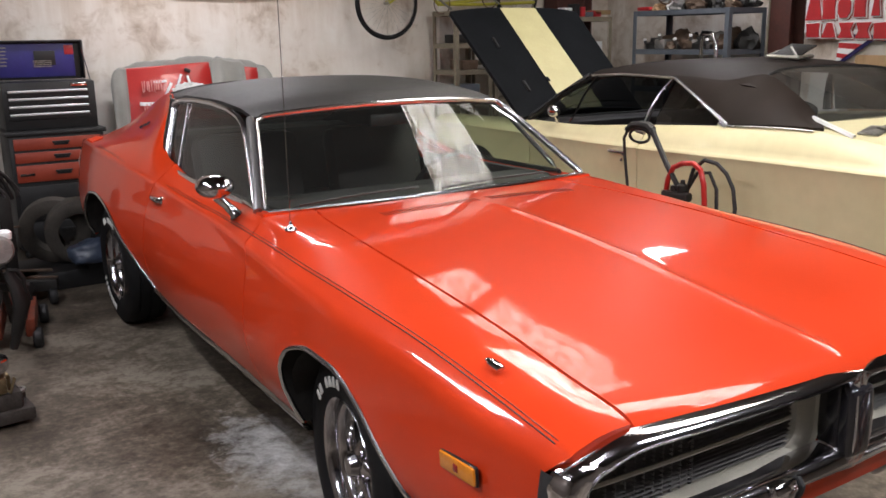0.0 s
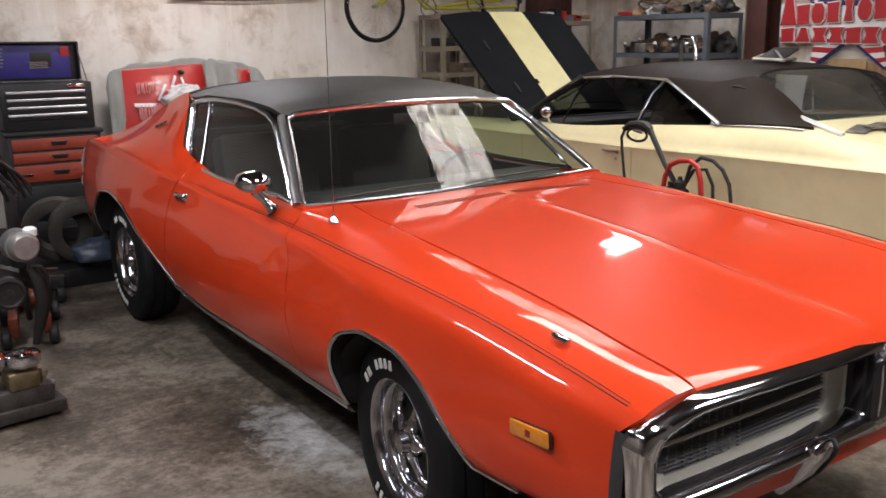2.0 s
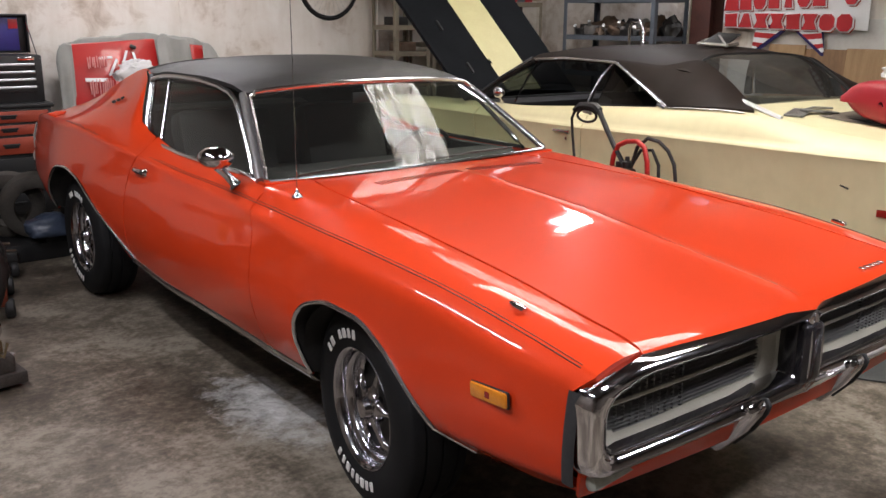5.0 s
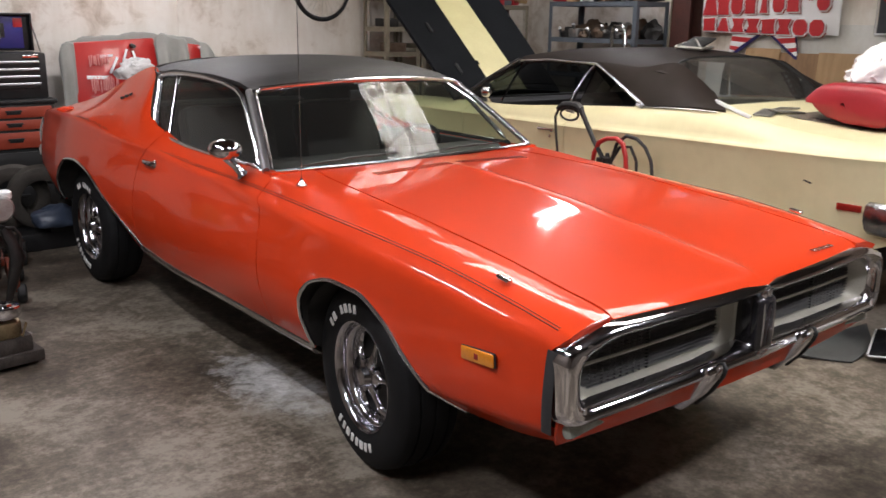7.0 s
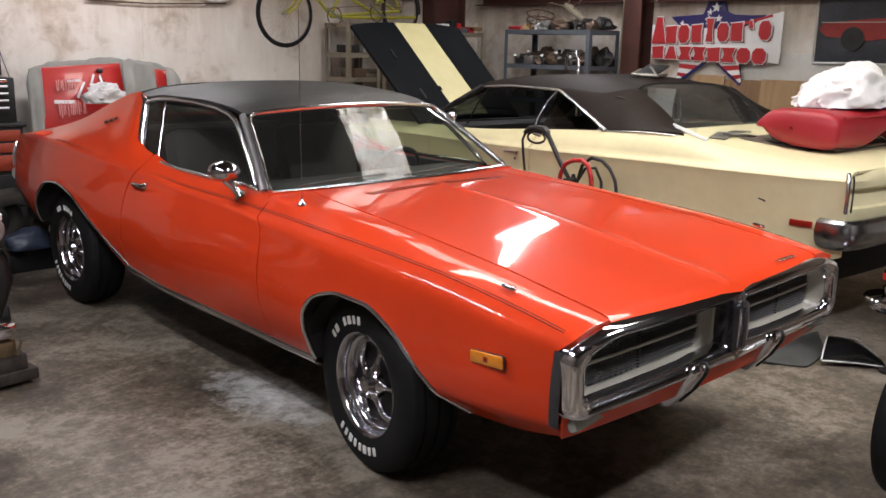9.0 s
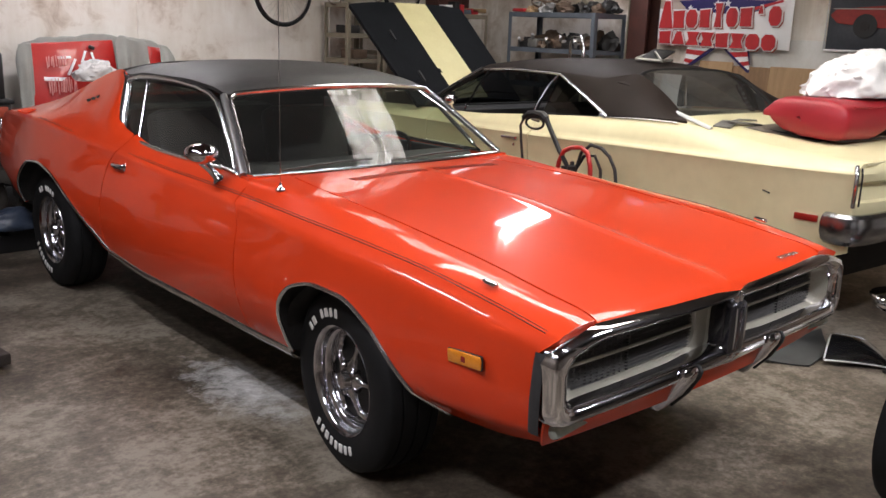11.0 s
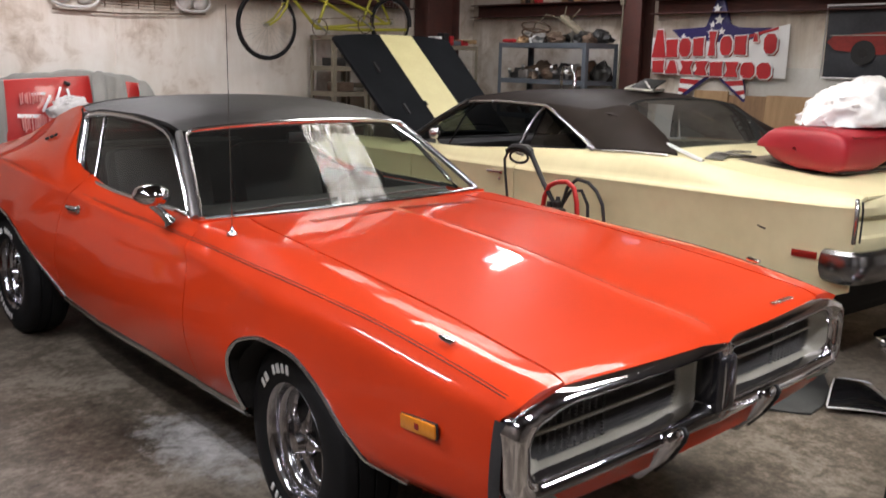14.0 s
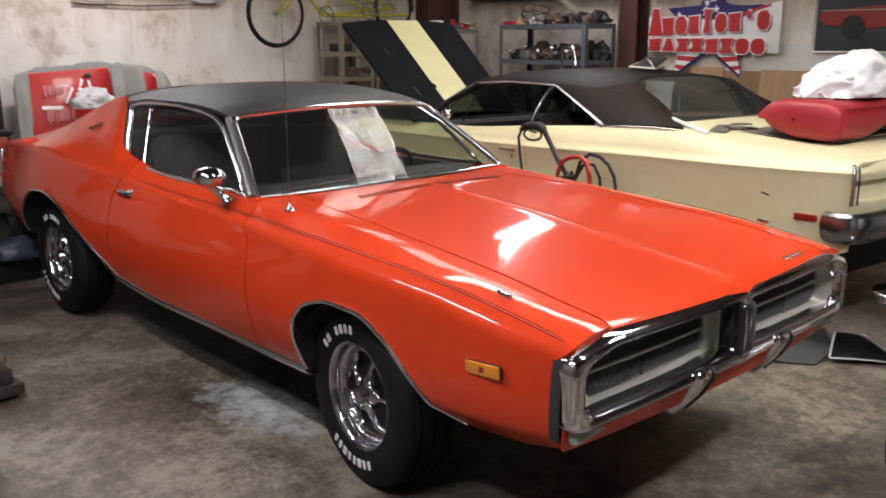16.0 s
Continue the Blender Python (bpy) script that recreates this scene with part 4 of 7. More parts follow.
YELLOW = surface("yellow_green_enamel", (.45, .42, .035), (.36, .33, .03), rough=.35, rough_b=.5, scale=9, fine=90, coat=.3, relief=.03)
BLUE_GREY = surface("blue_grey_plastic", (.065, .085, .13), (.04, .055, .085), rough=.3, rough_b=.5, scale=9, fine=60, relief=.3)
RED_SIGN = surface("sign_red", (.50, .03, .035), (.44, .025, .03), rough=.35, scale=9, fine=90, relief=.0)
BLUE_SIGN = surface("sign_blue", (.03, .025, .13), (.025, .02, .10), rough=.35, scale=9, fine=90, relief=.0)
WHITE_SIGN = surface("sign_white", (.86, .86, .85), (.80, .80, .79), rough=.35, scale=5, fine=90, relief=.0)
ORANGE_TOOL = surface("orange_jack_paint", (.24, .042, .013), (.09, .018, .008), rough=.45, rough_b=.65, scale=12, fine=90)

X0, X1, Y0, Y1, TOP = -4.0, 5.30, -5.0, 5.50, 3.25
single("floor", box_bm(((X0 + X1) / 2, (Y0 + Y1) / 2, -.06), (X1 - X0 + .6, Y1 - Y0 + .6, .12)), FLOOR, "", "", kind="structure")
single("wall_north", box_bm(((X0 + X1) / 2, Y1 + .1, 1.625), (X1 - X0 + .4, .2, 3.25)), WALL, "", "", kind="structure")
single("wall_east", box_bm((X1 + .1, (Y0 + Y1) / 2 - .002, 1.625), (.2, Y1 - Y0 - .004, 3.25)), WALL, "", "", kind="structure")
single("wall_west", box_bm((X0 - .1, (Y0 + Y1) / 2, 1.625), (.2, Y1 - Y0, 3.25)), UNSEEN_WALL, "", "", kind="structure")
single("wall_south", box_bm(((X0 + X1) / 2, Y0 - .1, 1.625), (X1 - X0 + .4, .2, 3.25)), UNSEEN_WALL, "", "", kind="structure")
# ceiling with two openings for the translucent roof sheets
SKY_M, SKY_N = pose(1.73, .35, TOP, 0, 0, 13), pose(2.12, 2.70, TOP, 0, 0, 5)
sky_hole = [SKY_M @ Vector(p) for p in ((-.37, -1.6, 0), (.37, -1.6, 0), (.37, 1.75, 0), (-.37, 1.75, 0))]
sky_hole_b = [SKY_N @ Vector(p) for p in ((-.33, -1.15, 0), (.33, -1.15, 0), (.33, 1.2, 0), (-.33, 1.2, 0))]
rim = [Vector((X0, Y0, TOP)), Vector((X1, Y0, TOP)), Vector((X1, Y1, TOP)), Vector((X0, Y1, TOP))]
roof_bm = bmesh.new()
for loop in (rim, sky_hole, sky_hole_b):
    vs = [roof_bm.verts.new(p) for p in loop]
    for i in range(4):
        roof_bm.edges.new((vs[i], vs[(i + 1) % 4]))
bmesh.ops.triangle_fill(roof_bm, edges=roof_bm.edges[:], use_beauty=True)
for v in bmesh.ops.extrude_face_region(roof_bm, geom=roof_bm.faces[:])["geom"]:
    if isinstance(v, bmesh.types.BMVert):
        v.co.z += .1
single("ceiling", roof_bm, RAFTER, "", "", kind="structure", smooth=False)


def skylight_material(power):
    """Translucent ribbed roof sheet, lit by the sky behind, with leaf litter lying on it."""
    m, t, p = nodes_of("dirty_skylight")
    v = coords(t, 1, (1, .22, 1))
    litter, ribs = noise_of(t, v, 30, 8, .75, .5), noise_of(t, coords(t, 1, (9, .25, 1)), 1.2, 3)
    col = ramp(t, litter, [(.42, (.05, .035, .022)), (.47, (.30, .24, .18)), (.52, (1, .98, .95))])
    mul = t.nodes.new("ShaderNodeMix")
    mul.data_type, mul.blend_type = "RGBA", "MULTIPLY"
    mul.inputs[0].default_value = .8
    t.links.new(col, mul.inputs[6])
    t.links.new(ramp(t, ribs, [(.38, (.16, .14, .12)), (.48, (1, 1, 1))]), mul.inputs[7])
    t.links.new(mul.outputs[2], p.inputs["Emission Color"])
    t.links.new(mul.outputs[2], p.inputs["Base Color"])
    p.inputs["Emission Strength"].default_value = power
    return m


sky = single("window_1", box_bm((0, .075, .05), (.736, 3.346, .03)), skylight_material(21.0), "", "", kind="structure")
sky.matrix_world = SKY_M
sky = single("window_2", box_bm((0, .025, .05), (.656, 2.346, .03)), skylight_material(6.0), "", "", kind="structure")
sky.matrix_world = SKY_N
rafter = single("trim_rafter", box_bm((0, .50, .0), (.9, .14, .06), .004), RAFTER, "", "", kind="structure")
rafter.matrix_world = SKY_N @ pose(0, 0, -.035)

# steel frame: columns, girts
def beam(name, c, s, flange, axis, mat=STEEL_RED):
    """An open channel or I shape: web and two flanges."""
    x, y, z = c
    if axis == "z":
        bm = joined(box_bm(c, (s[0], flange, s[2]), .002), box_bm((x - s[0] / 2, y, z), (flange, s[1], s[2]), .002), box_bm((x + s[0] / 2, y, z), (flange, s[1], s[2]), .002))
    elif axis == "y":
        bm = joined(box_bm((x + s[0] / 2, y, z), (flange, s[1], s[2]), .002), box_bm((x, y, z + s[2] / 2), (s[0], s[1], flange), .002), box_bm((x, y, z - s[2] / 2), (s[0], s[1], flange), .002))
    else:
        bm = joined(box_bm((x, y + s[1] / 2, z), (s[0], flange, s[2]), .002), box_bm((x, y, z + s[2] / 2), (s[0], s[1], flange), .002), box_bm((x, y, z - s[2] / 2), (s[0], s[1], flange), .002))
    return single(name, bm, mat, "", "", kind="structure")


beam("trim_girt_east_a", (5.22, 4.30, 2.14), (.14, 2.2, .13), .012, "y")
beam("trim_girt_east_b", (5.22, -1.0, 2.13), (.14, 7.8, .13), .012, "y")
beam("trim_girt_north", (.2, 5.43, 2.19), (8.2, .12, .13), .012, "x")
beam("trim_column_east", (5.19, 3.06, 1.62), (.20, .22, 3.24), .02, "z")
beam("trim_column_corner", (4.60, 5.36, 1.62), (.46, .22, 3.24), .02, "z")
single("conduit", joined(tube_bm([(5.13, -3, 2.225), (5.13, 3.0, 2.225)], .012, 8), box_bm((5.07, 3.16, 2.20), (.05, .045, .10), .005), tube_bm([(5.07, 3.16, 2.16), (5.07, 3.17, 1.3)], .009, 6)), BEIGE_STEEL,
       "thin grey electrical conduit with a small switch box", "conduit")
for x in (-1.2, .95, 3.05):
    single("trim_batten", box_bm((x, 5.494, 1.05), (.018, .008, 2.1), .002), WALL, "", "", kind="structure")
for y in (2.05, .80, -.45):
    single("trim_batten", box_bm((5.294, y, 2.70), (.008, .018, 1.0), .002), WALL, "", "", kind="structure")


# ---- lamps out of view ----
def unseen_lamp(m, long=1.2):
    lamp = thing("unseen_ceiling_light", "unseen white twin-tube light under the dark roof", "ceiling light", "shop lights", m)
    part("housing", joined(box_bm((0, 0, .07), (long, .16, .05), .01), box_bm((0, 0, .12), (long - .1, .05, .07), .005)), WHITE_SIGN, lamp)
    for y in (-.05, .05):
        part("tube", tube_bm([(.04 - long / 2, y, .03), (long / 2 - .04, y, .03)], .014, 10), GLOW, lamp, "glowing fluorescent tube")
    return lamp


GLOW = glow("lamp_tube", (1.0, .97, .94), 30)
unseen_lamp(pose(4.03, 3.08, 3.09, 0, 0, 10), .95)
unseen_lamp(pose(-2.25, 1.35, 3.09, 0, 0, 90))
# four fixtures added to go with the fill lamps
unseen_lamp(pose(-.7, -1.75, 3.09, 0, 0, 90))
unseen_lamp(pose(-3.0, -1.1, 3.09, 0, 0, 90))
unseen_lamp(pose(.3, 4.37, 3.09, 18, 0, 0))
unseen_lamp(pose(1.35, -2.5, 3.09, 0, 0, 0))


# ---- cream hardtop with its hood up ----
HEAD = -5.3
cream = thing("car", "dull cream two-door hardtop with worn black vinyl roof, hood raised", "car", m=pose(2.818, -.2615, 0, 0, 0, HEAD))
c_side = curve(-.43, .885, -.2, .935, .3, .955, 1.2, .96, 2.2, .95, 3.2, .945, 4.2, .93, 4.75, .88)
c_crease_z = curve(-.43, .955, .2, .938, .8, .926, 1.3, .913, 1.8, .897, 2.4, .886, 3.2, .876, 4.75, .86)
c_top_x = curve(-.43, .80, .2, .82, .8, .83, 1.32, .815, 2.0, .82, 2.7, .83, 3.3, .80, 4.75, .74)
c_top_z = curve(-.43, .995, .2, 1.028, .5, 1.062, .8, 1.078, 1.32, 1.056, 2.0, 1.012, 2.7, .962, 3.3, .95, 4.75, .90)


def c_low(y):
    z = .30 + (.24 * ((.35 - y) / .78) ** 1.4 if y < .35 else 0)
    for yc, r, rise in ((.93, .40, .25), (3.93, .41, .38)):
        d = abs(y - yc) / r
        if d < 1:
            z = max(z, .33 + rise * (1 - d ** 2.6) ** .5)
    return z


def c_section(y):
    z0, zc = c_low(y), c_crease_z(y)
    xs = c_side(y)
    pts = []
    lean = .012
    for z in steps(z0, zc - .022, 14):
        bulge = -.045 * max(0, (.58 - z) / .30) ** 1.6 + .010 * max(0, (z - .70) / (zc - .70)) ** 2
        pts.append(Vector((-(xs - lean + bulge), y, z)))
    pts += [Vector((-(xs - .001), y, zc - .012)), Vector((-(xs - .006), y, zc - .003)), Vector((-(xs - .016), y, zc + .005)), Vector((-(xs - .028), y, zc + .012))]
    end = Vector((-c_top_x(y), y, c_top_z(y)))
    a = pts[-1]
    mid = a.lerp(end, .62) + Vector((-.026, 0, .010))
    pts += [a.lerp(mid, u).lerp(mid.lerp(end, u), u) for u in (.15, .3, .45, .6, .75, .9, 1.0)]
    return pts


def c_panel(y0, y1, count):
    return grid_bm([c_section(y) for y in steps(y0, y1, count)])


both("quarter_panel", c_panel(-.425, 1.912, 70), CREAM, cream, "cream quarter panel with scuffs", solid=.02)
c_doors = both("door", c_panel(1.920, 3.12, 26), CREAM, cream, solid=.02)
both("front_fender", c_panel(3.128, 4.75, 46), CREAM, cream, solid=.02)
part("underbody", joined(box_bm((0, 2.1, .38), (1.5, 4.7, .12), .02), box_bm((0, .35, .62), (1.5, 1.3, .5), .04), box_bm((0, 4.0, .55), (1.2, 1.2, .36), .04), box_bm((-.80, 2.5, .6), (.04, 1.3, .6), .01), box_bm((.80, 2.5, .6), (.04, 1.3, .6), .01)), UNDER, cream, "dark floor and inner panels")
# deck, tulip panel
deck_rows = [[Vector((u * c_top_x(y), y, c_top_z(y) + .022 * (1 - u * u) * min(1, (y + .43) / .3))) for u in steps(-1, 1, 25)] for y in steps(-.43, .93, 18)]
c_deck = part("deck_lid", grid_bm(deck_rows), CREAM, cream, "cream boot lid with a dark worn patch", solid=.015)
WORN = surface("worn_metal", (.20, .17, .13), (.06, .05, .04), rough=.6, rough_b=.8, scale=9, fine=60, relief=.2)
part("worn_patch", grid_bm([[Vector((x, y, c_top_z(y) + .024 * (1 - (x / .82) ** 2) * min(1, (y + .43) / .3) + .003)) for x in steps(-.53 + .04 * math.sin(11 * y), .60, 14)] for y in steps(.02, .46, 12)]), WORN, c_deck, "grey-brown worn patch")
# tail: pressed panel, slim dark lamp slots, bumper
tail_rows = []
for z, dy in ((1.0, 0), (.985, -.018), (.94, -.03), (.90, -.02), (.885, .012), (.84, .016), (.80, .0), (.79, -.022), (.74, -.02), (.60, .02)):
    tail_rows.append([Vector((u * (.80 if z > .98 else .875), -.43 + dy + .05 * abs(u) ** 6, z)) for u in steps(-1, 1, 31)])
part("tail_panel", grid_bm(tail_rows), CREAM, cream, "cream pressed tail panel with a concave band")
for sgn in (-1, 1):
    part("corner_moulding", tube_bm([Vector((sgn * .872, -.415, .985)), Vector((sgn * .886, -.43, .95)), Vector((sgn * .888, -.432, .85)), Vector((sgn * .878, -.425, .775))], .011, 8), TRIM, cream, "bright vertical corner moulding")
    part("corner_gap", tube_bm([Vector((sgn * .858, -.437, .975)), Vector((sgn * .862, -.446, .93)), Vector((sgn * .862, -.446, .82)), Vector((sgn * .852, -.44, .78))], .005, 8), BLACK, cream, "dark gap behind the moulding")
half_path = [(.952, -.325), (.962, -.365), (.960, -.41), (.945, -.452), (.905, -.482), (.84, -.497)] + [(x, -.505) for x in steps(.75, .05, 10)]
bpath = [Vector((-x, y, 0)) for x, y in half_path] + [Vector((x, y, 0)) for x, y in reversed(half_path)]
brows = []
for dz, out in ((.070, -.030), (.072, -.006), (.058, .014), (.02, .022), (-.02, .020), (-.055, .006), (-.078, -.018), (-.082, -.04)):
    row = []
    for k, q in enumerate(bpath):
        d = (bpath[min(k + 1, len(bpath) - 1)] - bpath[max(k - 1, 0)]).normalized()
        row.append(q + Vector((d.y, -d.x, 0)) * out + Vector((0, 0, .668 + dz)))
    brows.append(row)
TARNISHED = surface("tarnished_chrome", (.34, .34, .36), (.22, .22, .235), rough=.16, rough_b=.32, metal=1.0, scale=9, fine=60, relief=.03)
c_bumper = part("rear_bumper", grid_bm(brows), TARNISHED, cream, "tarnished chrome rear bumper", solid=.006)
for sgn in (-1, 1):
    part("marker_lamp", box_bm((sgn * (c_side(-.21) - .005), -.212, .694), (.014, .125, .036), .004, Matrix.Rotation(radians(8 * -sgn), 4, "Z")), RED_LENS, cream, "dark red side marker lamp")
    part("key_dent", box_bm((sgn * (c_side(.03) - .012), .03, .79), (.006, .05, .010), .003, Matrix.Rotation(radians(14), 4, "X")), BLACK, cream, "small dark chip in the paint")
# roof
C_VINYL = surface("old_black_vinyl", (.026, .019, .016), (.017, .013, .011), rough=.5, rough_b=.62, scale=4, fine=500, relief=.25, depth=.0008, spec=.10)
cr_x = curve(1.05, .62, 1.5, .672, 1.9, .69, 2.4, .685, 2.8, .655)
cr_z = curve(1.05, 1.215, 1.4, 1.276, 1.9, 1.300, 2.4, 1.302, 2.8, 1.268)
cr_mid = curve(1.40, 1.362, 1.6, 1.388, 1.95, 1.402, 2.4, 1.388, 2.9, 1.335, 3.05, 1.305)
r_rows = []
for v in steps(0, 1, 26):
    row = []
    for u in steps(-1, 1, 33):
        au = abs(u)
        y0, y1 = 1.42 - .13 * au ** 2, 3.02 - .20 * au ** 2
        y = y0 + (y1 - y0) * v
        xe, ze = cr_x(y), cr_z(y)
        row.append(Vector((u * xe, y, ze + (cr_mid(y) - ze) * (1 - au ** 3.6))))
    r_rows.append(row)
part("roof", grid_bm(r_rows), C_VINYL, cream, "black vinyl roof, dull with age", solid=.02)
def c_back(u, v):
    """Rear glass: v from base to header."""
    b = Vector((.535 * u, .80 + .10 * u * u, 1.057 - .012 * u * u))
    t = Vector((.525 * u, 1.42 - .10 * u * u, 1.358 - .035 * u ** 4))
    p = b.lerp(t, v)
    return p + Vector((0, -.03, .03)) * (4 * v * (1 - v)) * .6


# sail panel: from the window's rear edge back to the deck, up to the roof and the rear glass
sail_out = [(-.694, 1.90, 1.291), (-.735, 1.72, 1.232), (-.778, 1.52, 1.150), (-.818, 1.315, 1.062), (-.822, 1.12, 1.070), (-.815, .92, 1.078), (-.79, .70, 1.077)]
sail_in = [(-cr_x(1.90), 1.90, cr_z(1.90) + .002), (-cr_x(1.72), 1.72, cr_z(1.72)), (-cr_x(1.5), 1.5, cr_z(1.5)), (-.545, 1.33, 1.318), tuple(c_back(-1, .66)), tuple(c_back(-1, .33)), tuple(c_back(-1, .0))]
out_c = [curve(*[w for k, q in enumerate(sail_out) for w in (k, q[a])]) for a in range(3)]
in_c = [curve(*[w for k, q in enumerate(sail_in) for w in (k, q[a])]) for a in range(3)]
rows = []
for k in steps(0, 6, 37):
    a, b = Vector([c(k) for c in out_c]), Vector([c(k) for c in in_c])
    swell = min(1, k / 3) * .022
    rows.append([a.lerp(b, u) + Vector((-.75, 0, .66)) * swell * 4 * u * (1 - u) for u in steps(0, 1, 9)])
both("sail_panel", grid_bm(rows), C_VINYL, cream, "black vinyl rear quarter", solid=.015)


# strongest film: it imitates the white wall reflected in the rear glass
C_GLASS = glass("veiled_glass", (.36, .38, .38), 1.55, .02, .05)
part("rear_window", grid_bm([[c_back(u, v) for u in steps(-1, 1, 25)] for v in steps(0, 1, 9)]), C_GLASS, cream, "tinted rear glass with painted-in haze").visible_shadow = False
ring = [c_back(u, 0) for u in steps(-1, 1, 20)] + [c_back(1, v) for v in steps(.1, .9, 8)] + [c_back(u, 1) for u in steps(1, -1, 20)] + [c_back(-1, v) for v in steps(.9, .1, 8)]
part("rear_window_moulding", tube_bm(ring, .008, 6, True), BLACK, cream, "dark rubber glass seal")
both("belt_moulding", tube_bm([Vector((-c_top_x(y) - .012, y, c_top_z(y) + .002)) for y in steps(.72, 1.33, 14)], .005, 6), TRIM, cream, "thin bright belt moulding")
# side glass: quarter pane, open front opening with vent wing
q = [Vector((-.80, 1.93, 1.035)), Vector((-.815, 1.32, 1.062)), Vector((-.765, 1.56, 1.168)), Vector((-.70, 1.86, 1.284)), Vector((-.70, 1.89, 1.285))]
qm = bmesh.new()
qm.faces.new([qm.verts.new(p) for p in q])
SIDE_GLASS = glass("dark_side_glass", (.12, .13, .125), 1.5, .01)
for p in both("quarter_window", qm, SIDE_GLASS, cream, "dark quarter glass", smooth=False):
    p.visible_shadow = False
both("quarter_moulding", tube_bm([q[1] + Vector((-.014, -.015, .004)), q[2] + Vector((-.022, 0, .012)), q[3] + Vector((-.016, 0, .014)), Vector((-.69, 2.0, 1.30)), Vector((-.69, 2.4, 1.305)), Vector((-.665, 2.74, 1.283))], .011, 8), TRIM, cream, "bright roof-rail moulding")
both("quarter_tip", tube_bm([q[1] + Vector((-.008, -.01, -.012)), q[1] + Vector((-.008, .05, .004))], .016, 8), TRIM, cream, "rounded bright window corner")
both("window_post", tube_bm([Vector((-.812, 2.0, 1.03)), Vector((-.79, 1.985, 1.10)), Vector((-.745, 1.945, 1.21)), Vector((-.70, 1.90, 1.29))], [.034, .031, .027, .02], 8, flat=.5), TRIM, cream, "bright metal pane edge")
both("vent_post", tube_bm([Vector((-.815, 2.80, .96)), Vector((-.74, 2.74, 1.15)), Vector((-.68, 2.68, 1.28))], .008, 6), CHROME, cream, "thin chrome vent-window post")
both("windshield_pillar", tube_bm([Vector((-.80, 3.33, .955)), Vector((-.73, 3.05, 1.13)), Vector((-.655, 2.78, 1.28))], [.028, .026, .026], 8), BLACK, cream, "black windshield pillar")
both("pillar_moulding", tube_bm([Vector((-.818, 3.30, .965)), Vector((-.748, 3.02, 1.145)), Vector((-.672, 2.75, 1.288))], .007, 6), CHROME, cream, "thin bright pillar moulding")
ws = [[Vector((u * (.78 + (.64 - .78) * v), (3.42 - .14 * u * u) + v * (3.0 - .2 * u * u - 3.42 + .14 * u * u), .955 + (1.30 - .03 * u * u - .955) * v)) for u in steps(-1, 1, 17)] for v in steps(0, 1, 7)]
C_SCREEN = glass("dark_veiled_windshield", (.06, .07, .07), 1.5, .02, .02)
part("windshield", grid_bm(ws), C_SCREEN, cream, "dark windshield with painted-in haze").visible_shadow = False
# cabin
part("front_seat", joined(box_bm((0, 2.35, .58), (1.35, .5, .2), .06), box_bm((0, 2.05, .84), (1.35, .16, .5), .06, Matrix.Rotation(radians(12), 4, "X"))), DARK, cream, "black bench seat")
part("rear_seat", joined(box_bm((0, 1.45, .58), (1.3, .5, .2), .06), box_bm((0, 1.15, .84), (1.3, .16, .40), .06)), DARK, cream, "black rear bench")
part("dashboard", box_bm((0, 3.2, .86), (1.4, .3, .18), .05), DARK, cream, "black dashboard")
part("parcel_shelf", box_bm((0, .98, 1.02), (1.2, .3, .02), .005), DARK, cream, "black parcel shelf")
for dr, sgn in zip(c_doors, (-1, 1)):
    part("door_handle", joined(box_bm((sgn * .956, 2.10, .845), (.022, .16, .018), .007), box_bm((sgn * .955, 2.03, .843), (.024, .03, .03), .01)), CHROME, dr, "chrome door handle")
    part("lock", box_bm((sgn * .955, 2.05, .80), (.012, .02, .022), .006), CHROME, dr, "chrome key lock")
cm = part("side_mirror", moved(lathe_bm([(-.04, 0), (-.036, .02), (-.02, .036), (.004, .042), (.022, .041), (.024, .034), (.02, 0)], 20, "Y"), Matrix.Translation((-.905, 2.86, 1.045))), CHROME, cream, "round chrome door mirror")
part("mirror_stem", tube_bm([Vector((-.895, 2.87, 1.01)), Vector((-.86, 2.88, .965))], [.010, .016], 8), CHROME, cm)


def plain_wheel(m):
    w = part("wheel", lathe_bm([(.02, 0), (.02, .12), (-.03, .15), (-.07, .178), (-.095, .195), (-.09, .2)], 24), BLACK_METAL, cream, "dull steel wheel")
    w.matrix_local = m
    part("tyre", lathe_bm([(.1, .19), (.11, .24), (.105, .29), (.085, .325), (0, .33), (-.085, .325), (-.105, .29), (-.11, .24), (-.1, .19)], 36), TYRE, w)


for x, y, a in ((-.76, .93, 0), (.76, .93, 180), (-.76, 3.93, 0), (.76, 3.93, 180)):
    plain_wheel(pose(x, y, .331, 0, 0, a))
# raised hood: black with one cream stripe, hinged at the cowl
h_rows = []
for v in steps(0, 1, 12):
    h_rows.append([Vector((u * (.60 + .05 * v), v * 1.22 + .02 * (1 - u * u), .03 * (1 - u ** 4) * 1.0)) for u in steps(-1, 1, 25)])
hood_m = Matrix.Translation((2.84, 3.10, .965)) @ Matrix.Rotation(radians(HEAD + 3), 4, "Z") @ Matrix.Rotation(radians(40.5), 4, "X")
hood_l = cream.matrix_world.inverted() @ hood_m
HOOD_BLACK = surface("satin_black_paint", (.012, .013, .015), (.008, .009, .010), spec=.05, rough=.7, rough_b=.8, scale=4, fine=60, relief=.05)
CREAM_FLAT = surface("cream_stripe_paint", (.72, .66, .34), (.64, .57, .28), rough=.5, rough_b=.6, scale=5, fine=60, relief=.04)
c_hood = part("hood", grid_bm(h_rows), HOOD_BLACK, cream, "raised satin-black hood with a cream stripe", solid=.035)
